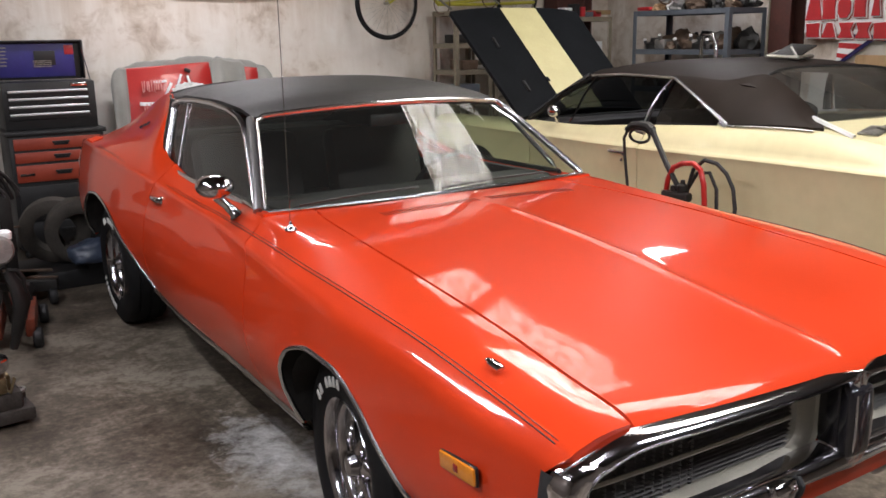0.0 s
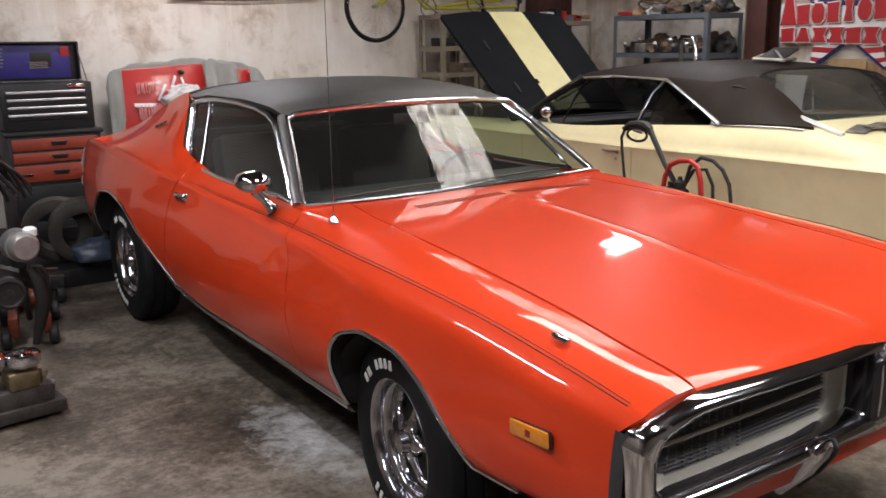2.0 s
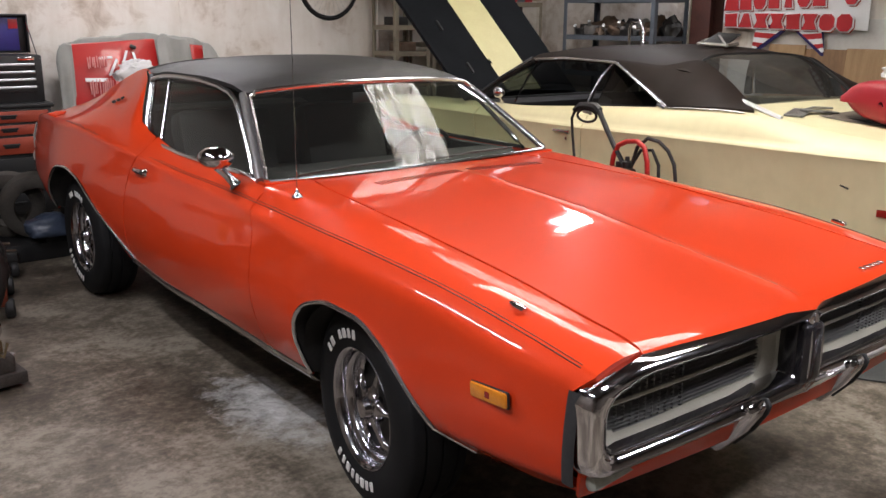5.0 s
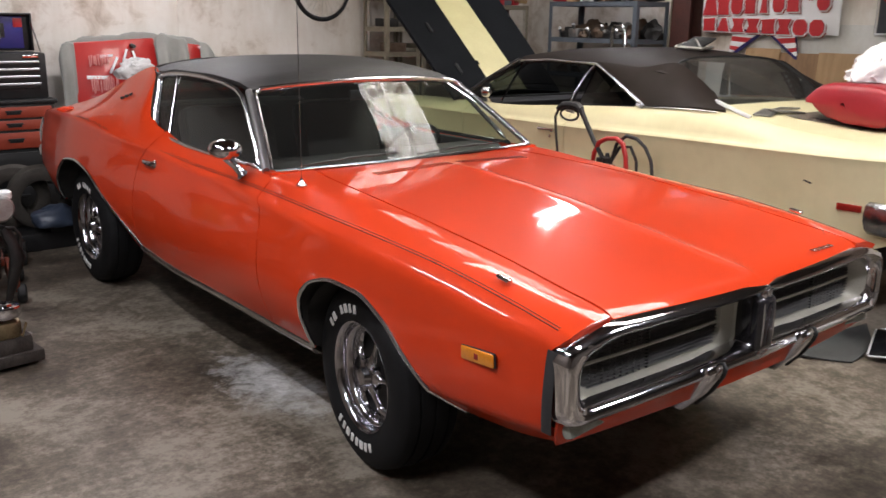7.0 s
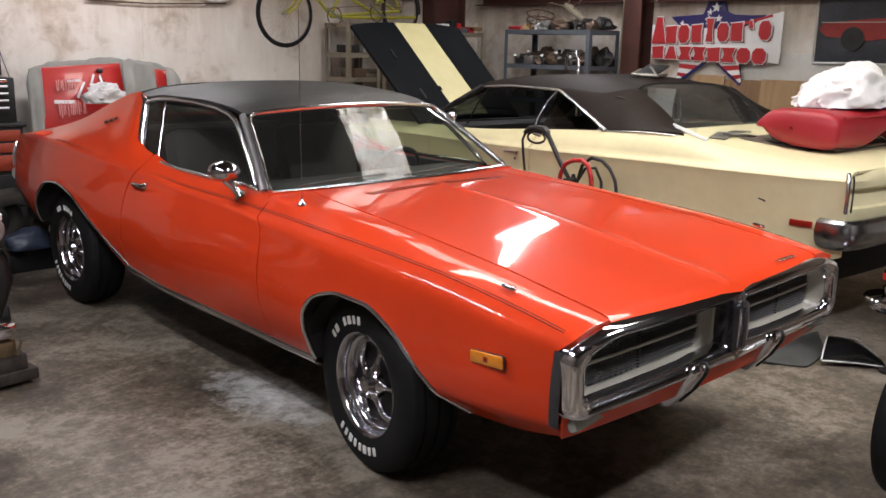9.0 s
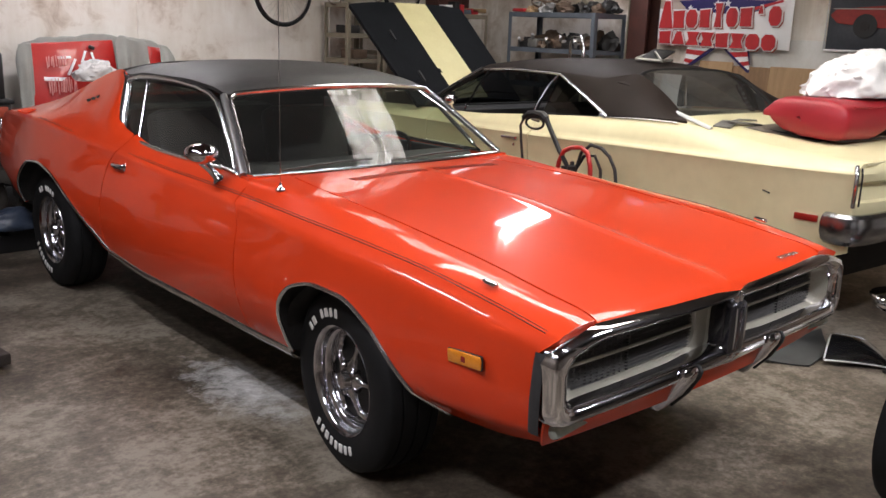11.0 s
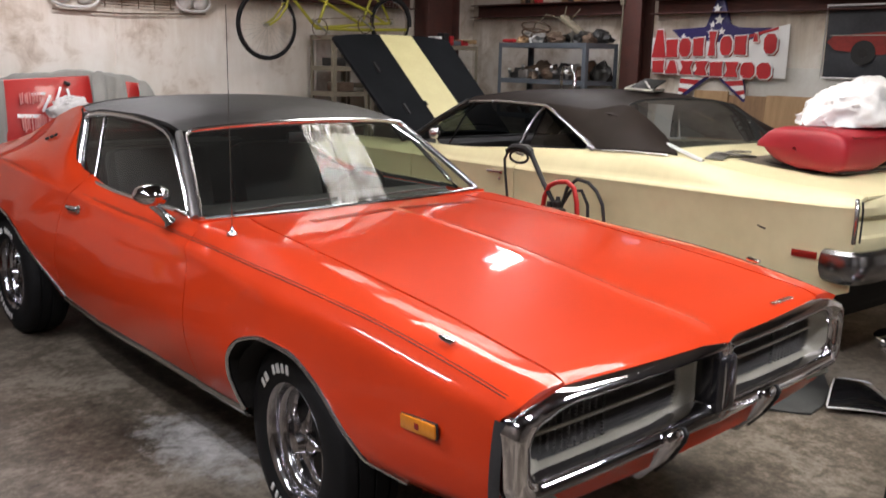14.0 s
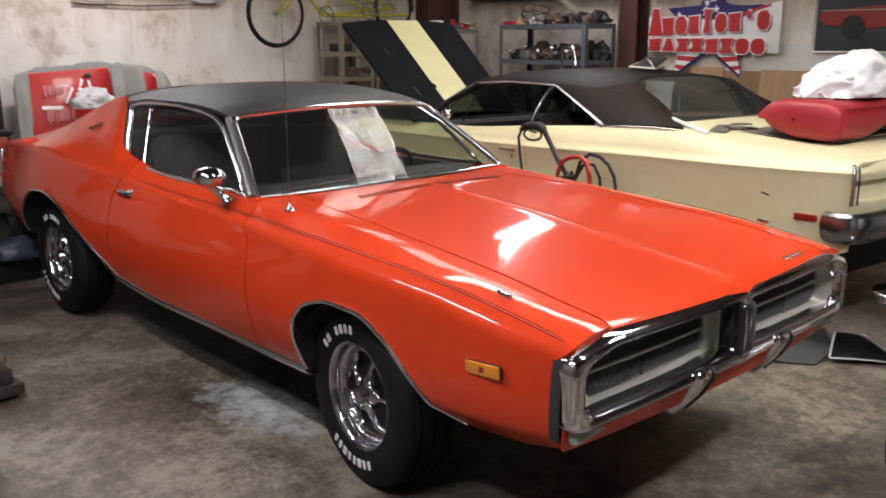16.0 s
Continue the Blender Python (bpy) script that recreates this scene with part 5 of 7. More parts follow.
c_hood.matrix_local = hood_l
part("stripe", grid_bm([[Vector((-.17 + .36 * u, y, .034 - .002 * abs(u - .5))) for u in steps(0, 1, 7)] for y in steps(.03, 1.232, 10)]), CREAM_FLAT, c_hood, "cream painted stripe")
part("hood_chip", box_bm((-.165, .36, .036), (.03, .05, .003), .001), HOOD_BLACK, c_hood)
for x, y in ((-.43, .80), (-.40, .30)):
    part("hood_pin", box_bm((x, y, .032), (.02, .12, .02), .008), BLACK, c_hood, "small black hood fitting")
part("cowl", box_bm((0, 3.40, .945), (1.5, .14, .03), .01), BLACK, cream, "black cowl")


# ---- along the back wall ----
ALU = surface("bright_aluminium", (.78, .78, .78), (.68, .68, .68), rough=.4, rough_b=.5, metal=.25, scale=12, fine=120, relief=.03)


def tool_chest():
    base = thing("tool_cabinet", "red rolling tool cabinet with black frame against the wall", "tool cabinet")
    part("body", joined(box_bm((-.70, 5.10, .50), (.66, .46, .86), .012), box_bm((-.70, 5.10, .925), (.70, .50, .035), .01)), BLACK, base, "black cabinet body")
    for z, h in ((.848, .095), (.752, .085), (.635, .135), (.42, .26), (.20, .16)):
        # the two lower fronts go black to paint in the shadow down there
        d = part("drawer", box_bm((-.70, 4.862, z), (.60, .02, h - .012), .006), RED_STEEL if z > .6 else BLACK, base, "red drawer front" if z > .6 else "drawer front blackened for shadow")
        part("pull", joined(box_bm((-.68, 4.846, z + .01), (.12, .014, .016), .005), box_bm((-.68, 4.85, z), (.10, .008, .03), .003)), BLACK, d, "black drawer pull")
    part("emblem", box_bm((-.93, 4.851, .63), (.10, .004, .018), .001), CHROME, base, "bright emblem plate")
    for x in (-.98, -.42):
        for y in (4.92, 5.28):
            part("caster", moved(lathe_bm([(-.02, 0), (-.02, .03), (-.012, .035), (.012, .035), (.02, .03), (.02, 0)], 16), Matrix.Translation((x, y, .035))), RUBBER, base)
    top = thing("tool_chest", "black tool chest with chrome drawer pulls, lid open", "tool chest")
    part("body", joined(box_bm((-.705, 5.12, 1.115), (.64, .36, .345), .012)), BLACK, top, "glossy black chest body")
    for k, z in enumerate((1.205, 1.150, 1.095, 1.040)):
        d = part("drawer", box_bm((-.715, 4.936, z), (.56, .012, .046), .004), BLACK, top)
        part("pull", tube_bm([(-.985, 4.924, z + .016), (-.445, 4.924, z + .016)], .009, 6), ALU, d, "long bright aluminium pull")
    part("name_plate", box_bm((-.50, 4.936, 1.262), (.12, .008, .028), .006), CHROME, top, "oval chrome plate")
    lid = part("lid", joined(box_bm((-.705, 5.275, 1.435), (.64, .02, .285), .006), box_bm((-.705, 5.25, 1.575), (.64, .06, .016), .006), box_bm((-.392, 5.25, 1.435), (.014, .06, .285), .005), box_bm((-1.018, 5.25, 1.435), (.014, .06, .285), .005)), BLACK, top, "open black lid")
    poster = part("printed_sheet", box_bm((-.73, 5.262, 1.435), (.56, .006, .245), .001), BLUE_CARD, lid, "blue printed sheet inside the lid")
    part("printed_block", joined(box_bm((-.66, 5.257, 1.45), (.15, .004, .11), .001)), BLACK, poster, "dark printed picture")
    for k in range(4):
        part("printed_bar", box_bm((-.68, 5.254, 1.43 - .014 * k), (.13, .003, .005), 0), SATIN, poster, "pale printed bar")
    part("printed_label", box_bm((-.485, 5.257, 1.51), (.065, .004, .07), .001), RED_SIGN, poster, "red printed square")
    for k in range(6):
        part("printed_line", box_bm((-.955, 5.257, 1.53 - .026 * k), (.07 - .01 * (k % 3), .003, .008), 0), GREY_CLOTH, poster, "unreadable printed line")
    part("lid_stay", tube_bm([(-.40, 5.00, 1.285), (-.40, 5.22, 1.53)], .004, 6), CHROME, top, "thin lid stay")


tool_chest()


OLD_TYRE = surface("dusty_old_rubber", (.085, .074, .06), (.045, .04, .034), rough=.7, rough_b=.85, scale=9, fine=90)


def standing_tyre(m, r=.32, w=.10, name="tyre"):
    prof = [(w, r * .62), (w * 1.1, r * .75), (w * 1.02, r * .9), (w * .8, r * .985), (w * .3, r), (-w * .3, r), (-w * .8, r * .985), (-w * 1.02, r * .9), (-w * 1.1, r * .75), (-w, r * .62), (-w * .9, r * .60), (0, r * .93), (w * .9, r * .60), (w, r * .62)]
    ob = single(name, lathe_bm(prof, 48), OLD_TYRE, "old black tyre standing on a low dark crate", "tyre", "loose tyres")
    ob.matrix_world = m
    return ob


single("low_crate", joined(box_bm((-.90, 4.10, .06), (.78, .5, .12), .01), box_bm((-.62, 4.0, .14), (.3, .3, .06), .02)), BLACK, "low black crate on the floor", "crate")
standing_tyre(pose(-.76, 4.02, .345, 0, -10, 80), .225, .06)
standing_tyre(pose(-.90, 4.14, .345, 0, -10, 76), .225, .05)


def crumpled(c, size, seed, sub=4, rough=.25, flat=.3):
    bm = bmesh.new()
    bmesh.ops.create_icosphere(bm, subdivisions=sub, radius=1)
    o = Vector((seed * 3.1, seed * 1.7, seed * 2.3))
    for v in bm.verts:
        d = v.co.normalized()
        f = 1 + rough * noise.noise(d * 1.6 + o) + rough * .6 * abs(noise.noise(d * 3.6 + o)) + rough * .35 * noise.noise(d * 8 + o)
        p = d * f
        if p.z < -flat:
            p.z = -flat + (p.z + flat) * .12
        v.co = Vector((p.x * size[0] + c[0], p.y * size[1] + c[1], p.z * size[2] + c[2]))
    return bm


single("plastic_bag", crumpled((-.72, 3.84, .205), (.15, .10, .11), 3), BLUE_GREY, "crumpled blue-grey plastic bag lying in a tyre", "bag", sharp=180)
scrap = thing("scrap_heap", "pile of rusty rods and scrap on the floor", "scrap metal")
part("crate", box_bm((-1.3, 3.85, .06), (.5, .3, .12), .02), RUSTY, scrap)
for a, b, rad in (((-1.45, 3.9, .14), (-.98, 3.72, .12), .012), ((-1.42, 3.8, .20), (-1.0, 3.78, .16), .010), ((-1.5, 3.95, .42), (-1.12, 4.1, .40), .009)):
    part("rod", tube_bm([a, b], rad, 6), RUSTY, scrap)
for k, (x, y, z, s) in enumerate(((-1.35, 4.3, .2, .2), (-1.6, 4.1, .25, .25), (-1.25, 3.55, .07, .10), (-1.55, 3.5, .12, .14))):
    single("car_part", crumpled((x, y, z), (s, s * .8, s), 11 + k, 3, .5), BLACK_METAL, "greasy black machine part lying on the floor", "car part", "floor scrap")

# red panels leaning on the wall, half under a grey cloth
panels = []
for cx, w, z1, turn in ((.262, .73, 1.372, -3), (.93, .17, 1.34, 6)):
    bm = box_bm((0, 0, 0), (w, .035, .72), .02)
    for v in bm.verts:
        v.co.y += .03 * math.cos(v.co.x * 3)
    ob = single("body_panel", bm, RED_PAINT, "glossy red car door panel leaning on the wall", "body panel", "leaning panels")
    ob.matrix_world = pose(cx, 5.20, z1 - .355, -8, turn, 0)
    panels.append(ob)
for k, (x, z, w, h, a) in enumerate(((.16, 1.24, .11, .022, 0), (.21, 1.16, .022, .15, 32), (.32, 1.24, .02, .10, 25), (.36, 1.17, .085, .018, 10), (.40, 1.21, .02, .12, -10), (.06, 1.07, .18, .03, 5))):
    part("white_mark", box_bm((x - .235, -.026 - .0, z - 1.01), (w, .004, h), .001, Matrix.Rotation(radians(a), 4, "Y")), WHITE_SIGN, panels[0], "white painted mark")
part("latch", box_bm((.16, -.03, .30), (.05, .03, .03), .008, Matrix.Rotation(radians(25), 4, "Y")), BLACK, panels[0], "black latch")
COVER_CLOTH = surface("grey_green_cloth", (.33, .33, .30), (.25, .25, .225), rough=.9, scale=5, fine=260, relief=.2, sheen=.2)
def drape(top, y0, spread, amp, seed, lean=.05, nz=24):
    """Cloth hung from a top line of (x, z) points down to the floor, its folds deepening downwards."""
    rng = random.Random(seed)
    ph = [rng.uniform(0, 6.28) for _ in range(4)]
    tx = curve(*[w for k, q in enumerate(top) for w in (k, q[0])])
    tz = curve(*[w for k, q in enumerate(top) for w in (k, q[1])])
    count = int((top[-1][0] - top[0][0]) * 110) + 8
    rows = []
    for j in range(nz + 1):
        v = (j / nz) ** 1.4
        row = []
        for u in steps(0, 1, count):
            x, z = tx(u * (len(top) - 1)), tz(u * (len(top) - 1))
            fold = math.sin(x * 34 + ph[0] + 1.2 * v) * .5 + math.sin(x * 71 + ph[1] - v) * .3 + math.sin(x * 15 + ph[2] + 2 * v) * .6
            soft = min(1, v * 6)
            row.append(Vector((x + spread * (u - .5) * v + .3 * amp * fold * v, y0 + .03 * (1 - soft) - amp * fold * (.4 + .6 * v) * soft - lean * v, z - (z - .015) * v + .006 * fold)))
        rows.append(row)
    return grid_bm(rows)


dust = thing("dust_cover", "grey cloth cover draped over red panels", "dust cover")
for fold in (drape([(-.21, 1.22), (-.19, 1.31), (-.16, 1.345), (-.12, 1.362), (-.085, 1.36)], 5.17, .06, .055, 1), drape([(-.14, 1.34), (.05, 1.395), (.3, 1.415), (.52, 1.435), (.70, 1.42), (.88, 1.40), (1.02, 1.375), (1.12, 1.31), (1.18, 1.20)], 5.31, .1, .036, 2, lean=.02),
             drape([(.595, 1.395), (.64, 1.425), (.74, 1.405), (.83, 1.395), (.875, 1.36)], 5.14, .10, .062, 5), drape([(1.01, 1.36), (1.07, 1.335), (1.13, 1.27), (1.17, 1.17)], 5.18, .06, .05, 7)):
    part("cloth_fold", fold, COVER_CLOTH, dust, solid=.004, sharp=120)
RAG = surface("streaked_rag", (.62, .61, .59), (.16, .155, .15), rough=.95, scale=11, fine=120, relief=.5, sheen=.3, low=.38, high=.47)
single("rag", crumpled((.365, 5.05, 1.105), (.17, .07, .125), 5, 4, .35), RAG, "wadded grey-white rag hung on a red panel", "rag")
# pale pink strokes paint in the streaked reflections on the red panel
PINK = surface("pale_pink_stroke", (.74, .33, .31), (.58, .17, .15), rough=.4, rough_b=.6, scale=30, fine=120)
sr = random.Random(6)
for x0, x1, z0, z1 in ((.04, .19, 1.165, 1.265), (.03, .25, .955, 1.09)):
    for x in steps(x0, x1, int((x1 - x0) / .016)):
        h = (z1 - z0) * sr.uniform(.6, 1.0)
        part("pale_stroke", box_bm((x - .262 + sr.uniform(-.004, .004), -.0265, (z0 + z1) / 2 - 1.017 + sr.uniform(-.012, .012)), (sr.uniform(.007, .014), .004, h), .001, Matrix.Rotation(radians(sr.uniform(2, 9)), 4, "Y")), PINK, panels[0], "pale stroke for a reflection")

# old car grille with twin lamp bezels hung on the wall
CLOUDED = surface("clouded_plastic", (.62, .59, .56), (.48, .455, .43), rough=.32, rough_b=.5, scale=9, fine=80, relief=.1)
wg = thing("wall_grille", "old clear-lamped car grille hung on the stained wall", "car grille")


def oval(cx, cz, rx, rz, y, count=28, power=2.6):
    out = []
    for k in range(count):
        a = 2 * math.pi * k / count
        c, s = math.cos(a), math.sin(a)
        out.append(Vector((cx + rx * math.copysign(abs(c) ** (2 / power), c), y, cz + rz * math.copysign(abs(s) ** (2 / power), s))))
    return out


for cx, rx, rz in ((.605, .205, .105), (1.68, .165, .09)):
    part("bezel", tube_bm(oval(cx, 2.055, rx, rz, 5.46), .013, 8, True), CLOUDED, wg, "clouded pale oval lamp bezel")
    for dx in (-.09, .09):
        lamp = moved(lathe_bm([(-.03, 0), (-.028, .03), (-.015, .06), (.005, .078), (.015, .08)], 24, "Y"), Matrix.Translation((cx + dx * rx / .205, 5.465, 2.055)))
        part("lamp", lamp, CLOUDED, wg, "clouded pale round lamp")
for k in range(7):
    part("bar", tube_bm([(.83, 5.475, 2.135 - .024 * k), (1.50, 5.475, 2.125 - .024 * k)], .004, 6), RUSTY, wg)
for k in range(5):
    part("stay", tube_bm([(.86 + .15 * k, 5.47, 2.15), (.86 + .15 * k, 5.47, 1.965)], .005, 6), RUSTY, wg)
part("lower_lip", tube_bm([(.42, 5.47, 1.925), (1.0, 5.47, 1.915), (1.8, 5.47, 1.95)], .007, 6), RUSTY, wg)
single("wall_hook", box_bm((2.32, 5.455, 2.30), (.02, .03, .10), .006), SATIN, "small grey bracket on the steel beam", "bracket")
single("plank", box_bm((1.55, 5.37, 2.285), (1.7, .06, .03), .004), WOOD, "brown wooden board lying along the steel beam", "board")


# ---- tandem bicycle on top of the shelves ----
def bike():
    b = thing("bicycle", "yellow-green tandem bicycle hung above the shelves", "bicycle", m=pose(-.04, 0, -.035))
    y = 5.24

    def wheel_at(cx, cz, r):
        w = part("wheel", moved(lathe_bm([(-.011, r - .030), (-.013, r - .022), (-.008, r - .016), (.008, r - .016), (.013, r - .022), (.011, r - .030), (-.011, r - .030)], 56, "Y"), Matrix.Translation((cx, y, cz))), CHROME, b, "bright wheel rim")
        part("tyre", moved(lathe_bm([(-.016, r - .018), (-.021, r - .006), (-.014, r + .008), (0, r + .014), (.014, r + .008), (.021, r - .006), (.016, r - .018)], 56, "Y"), Matrix.Translation((cx, y, cz))), TYRE, w)
        sp = []
        for k in range(28):
            a = 2 * math.pi * k / 28
            o = (.012 if k % 2 else -.012)
            sp.append(tube_bm([(cx + .02 * math.cos(a + .6), y + o, cz + .02 * math.sin(a + .6)), (cx + (r - .028) * math.cos(a), y, cz + (r - .028) * math.sin(a))], .0011, 4))
        part("spokes", joined(*sp), SATIN, w)
        part("hub", moved(lathe_bm([(-.045, 0), (-.045, .014), (-.02, .016), (.02, .016), (.045, .014), (.045, 0)], 14, "Y"), Matrix.Translation((cx, y, cz))), SATIN, w)

    wheel_at(2.355, 1.905, .315)
    wheel_at(3.857, 1.985, .25)

    def pipe(a, c, r=.016, name="frame_tube", mat=YELLOW):
        part(name, tube_bm([(a[0], y, a[1]), (c[0], y, c[1])], r, 8), mat, b)

    head_t, head_b = (2.635, 2.374), (2.590, 2.228)
    bb1, bb2, s1, s2, axle = (2.922, 1.898), (3.48, 1.955), (3.121, 2.33), (3.63, 2.285), (3.857, 1.985)
    pipe(head_t, head_b, .021)
    part("fork", tube_bm([(2.59, y - .03, 2.228), (2.55, y - .045, 2.08), (2.46, y - .05, 1.97), (2.355, y - .05, 1.905)], .012, 8), YELLOW, b)
    part("fork", tube_bm([(2.59, y + .03, 2.228), (2.55, y + .045, 2.08), (2.46, y + .05, 1.97), (2.355, y + .05, 1.905)], .012, 8), YELLOW, b)
    for a, c in ((head_b, bb1), ((2.63, 2.325), bb2), (bb1, s1), (bb2, s2), (bb1, bb2), ((3.08, 2.245), (3.575, 2.09)), ((3.575, 2.09), (3.77, 1.99)), (bb2, axle), (bb1, (3.42, 1.90)), ((3.42, 1.90), (4.08, 1.925))):
        pipe(a, c)
    part("seat_stay", tube_bm([(s2[0], y, 2.25), (3.74, y, 2.17), (3.80, y, 2.09), axle[:1] + (y,) + axle[1:]], .012, 8), YELLOW, b)
    for s, bb in ((s1, bb1), (s2, bb2)):
        pipe(s, (s[0] + .025, s[1] + .09), .011, "seat_post", SATIN)
        bm = box_bm((s[0] + .05, y, s[1] + .115), (.27, .16, .075), .034)
        for v in bm.verts:
            if v.co.x < s[0]:
                v.co.y = y + (v.co.y - y) * .5
        part("saddle", bm, BLACK, b, "black saddle")
        ring = [(bb[0] + .09 * math.cos(a), y - .06, bb[1] + .09 * math.sin(a)) for a in steps(0, 6.0, 20)]
        cr = part("chainring", tube_bm(ring, .006, 6, True), RUSTY, b)
        part("crank", tube_bm([(bb[0] - .10, y - .075, bb[1] + .08), (bb[0] + .10, y - .075, bb[1] - .05)], .010, 6), SATIN, b)
    for x0, z0 in ((2.62, 2.43),):
        part("handlebar", tube_bm([(x0 - .14, y - .25, z0 + .02), (x0 - .02, y - .22, z0 + .05), (x0, y - .05, z0 + .02), (x0, y + .05, z0 + .02), (x0 - .02, y + .22, z0 + .05), (x0 - .14, y + .25, z0 + .02)], .011, 8), CHROME, b)
        pipe((x0 + .01, z0 - .07), (x0, z0 + .02), .011, "stem", SATIN)
        part("grip", tube_bm([(x0 - .22, y - .26, z0 + .0), (x0 - .12, y - .245, z0 + .025)], .016, 8), BLACK, b)
    for side in (-1, 1):
        part("rear_handlebar", tube_bm([(3.20, y + .02 * side, 2.26), (3.25, y + .12 * side, 2.37), (3.36, y + .22 * side, 2.44), (3.45, y + .23 * side, 2.44), (3.54, y + .23 * side, 2.42)], .011, 8), CHROME, b, "bright swept handlebar")
        part("grip", tube_bm([(3.45, y + .23 * side, 2.44), (3.56, y + .23 * side, 2.415)], .016, 8), BLACK, b)
    part("chain", tube_bm([(2.92, y - .06, 1.985), (3.48, y - .06, 2.03), (3.857, y - .05, 2.02)], .004, 4), RUSTY, b)
    part("fender", tube_bm([(3.857 + .275 * math.cos(a), y, 1.985 + .275 * math.sin(a)) for a in steps(-.1, 2.2, 16)], .022, 8, flat=1.0), BLACK, b)


bike()


# ---- shelving ----
def rack(name, label, mat, x0, x1, y0, y1, levels, post=.04, solid_deck=True, group=""):
    t = thing(name, label, "shelf", group)
    top = levels[-1]
    for x in (x0, x1):
        for y in (y0, y1):
            sx, sy = (1 if x == x0 else -1), (1 if y == y0 else -1)
            part("post", joined(box_bm((x + sx * post / 2, y, top / 2), (post, .003, top), 0), box_bm((x, y + sy * post / 2, top / 2), (.003, post, top), 0)), mat, t)
    for z in levels:
        part("shelf_board", joined(box_bm(((x0 + x1) / 2, (y0 + y1) / 2, z - .004), (x1 - x0, y1 - y0, .004), 0), box_bm(((x0 + x1) / 2, y0 + .002, z - .025), (x1 - x0 - .006, .003, .045), 0), box_bm(((x0 + x1) / 2, y1 - .002, z - .025), (x1 - x0 - .006, .003, .045), 0),
                                   box_bm((x0 + .002, (y0 + y1) / 2, z - .025), (.003, y1 - y0, .045), 0), box_bm((x1 - .002, (y0 + y1) / 2, z - .025), (.003, y1 - y0, .045), 0)), mat, t)
    return t


rack("shelf", "grey-blue steel shelving heaped with machine parts", GREY_STEEL, 4.58, 5.08, 3.20, 4.36, (.25, .70, 1.06, 1.415, 1.775), .045)
rack("shelf", "beige slotted-steel shelving against the stained wall", BEIGE_STEEL, 2.90, 3.32, 4.98, 5.38, (.2, .6, .95, 1.25, 1.5, 1.80), .04, group="beige shelves")
rack("shelf", "beige slotted-steel shelving against the stained wall", BEIGE_STEEL, 3.36, 4.88, 4.98, 5.38, (.2, .6, .95, 1.33, 1.74), .04, group="beige shelves")
rng = random.Random(4)
# boxes and tins on the beige shelves
for k, (x, z, w, h, mat, lab) in enumerate(((3.02, 1.5, .14, .08, BLACK_METAL, "small dark metal box on a shelf"), (3.2, 1.5, .12, .07, GREY_CLOTH, "small grey carton on a shelf"), (3.1, 1.25, .18, .09, RUSTY, "small rusty box on a shelf"),
                                              (4.72, 1.33, .16, .16, WHITE_SIGN, "white carton on a shelf"), (4.5, 1.33, .18, .12, CARD, "brown cardboard carton on a shelf"), (4.2, 1.33, .26, .18, BLACK, "black plastic case on a shelf"),
                                              (3.8, 1.33, .3, .2, CARD, "brown cardboard carton on a shelf"), (3.08, .95, .26, .16, GREY_STEEL, "grey metal box on a shelf"))):
    bx = single("carton", joined(box_bm((x, 5.14, z + h / 2 + .001), (w, .22, h), .006)), mat, lab, "box", "shelf boxes")
single("carton", box_bm((4.77, 5.10, 1.76 - .02 + .045), (.22, .2, .045), .006), CARD, "flat brown carton on the shelf top", "box", "shelf boxes")
for k, (x, w, h, mat) in enumerate(((4.30, .10, .09, WHITE_SIGN), (4.42, .07, .13, BLACK), (4.50, .06, .10, RED_SIGN), (4.58, .12, .05, GREY_STEEL), (4.70, .10, .06, RED_SIGN), (4.15, .16, .03, PALE_WOOD), (3.9, .5, .02, PALE_WOOD))):
    single("shop_supply", box_bm((x, 5.06, 1.741 + h / 2), (w, .12, h), .008), mat, "small shop tin or tool on the shelf top", "supplies", "shelf clutter")
# machine parts on the grey shelves
for lev, count in ((1.416, 15), (1.062, 11)):
    for k in range(count):
        y = 3.32 + (4.28 - 3.32) * (k + .5) / count
        s = rng.uniform(.06, .105)
        kind = k % 3
        if kind == 0:
            bm = crumpled((4.68 + rng.uniform(0, .18), y, lev + s * .32), (s * 1.3, s, s * .95), 20 + k, 3, .4)
        elif kind == 1:
            bm = moved(lathe_bm([(0, 0), (0, s), (s * .5, s * 1.05), (s * .7, s * .6), (s * 1.1, s * .55), (s * 1.1, 0)], 20, "Z"), Matrix.Translation((4.72, y, lev)))
        else:
            bm = joined(box_bm((4.74, y, lev + s * .45), (s * 2.2, s * 1.3, s * .9), .012), tube_bm([(4.64, y, lev + s * .9), (4.60, y - .03, lev + s * 1.3)], .018, 8))
        single("machine_part", bm, (ALLOY, RUSTY, BLACK_METAL)[(k + int(lev > 1.2)) % 3], "greasy metal machine part on the grey shelf", "machine part", "shelf parts")
for lev in (1.416, 1.062, 1.776):
    for k in range(7):
        y, s = 3.30 + .15 * k + rng.uniform(-.03, .03), rng.uniform(.07, .12)
        single("machine_part", crumpled((4.95, y, lev + s * .33), (s * .8, s * .9, s * (1.2 if lev < 1.7 else .8)), 70 + k + int(lev * 10), 3, .6), (BLACK_METAL, RUSTY, GREY_CLOTH, BLACK_METAL)[k % 4],
               "dark greasy machine part at the back of a shelf", "machine part", "shelf parts")
single("red_lens_unit", box_bm((4.66, 4.26, 1.795), (.12, .16, .035), .012), RED_SIGN, "red plastic lamp lens on the shelf top", "lamp lens")
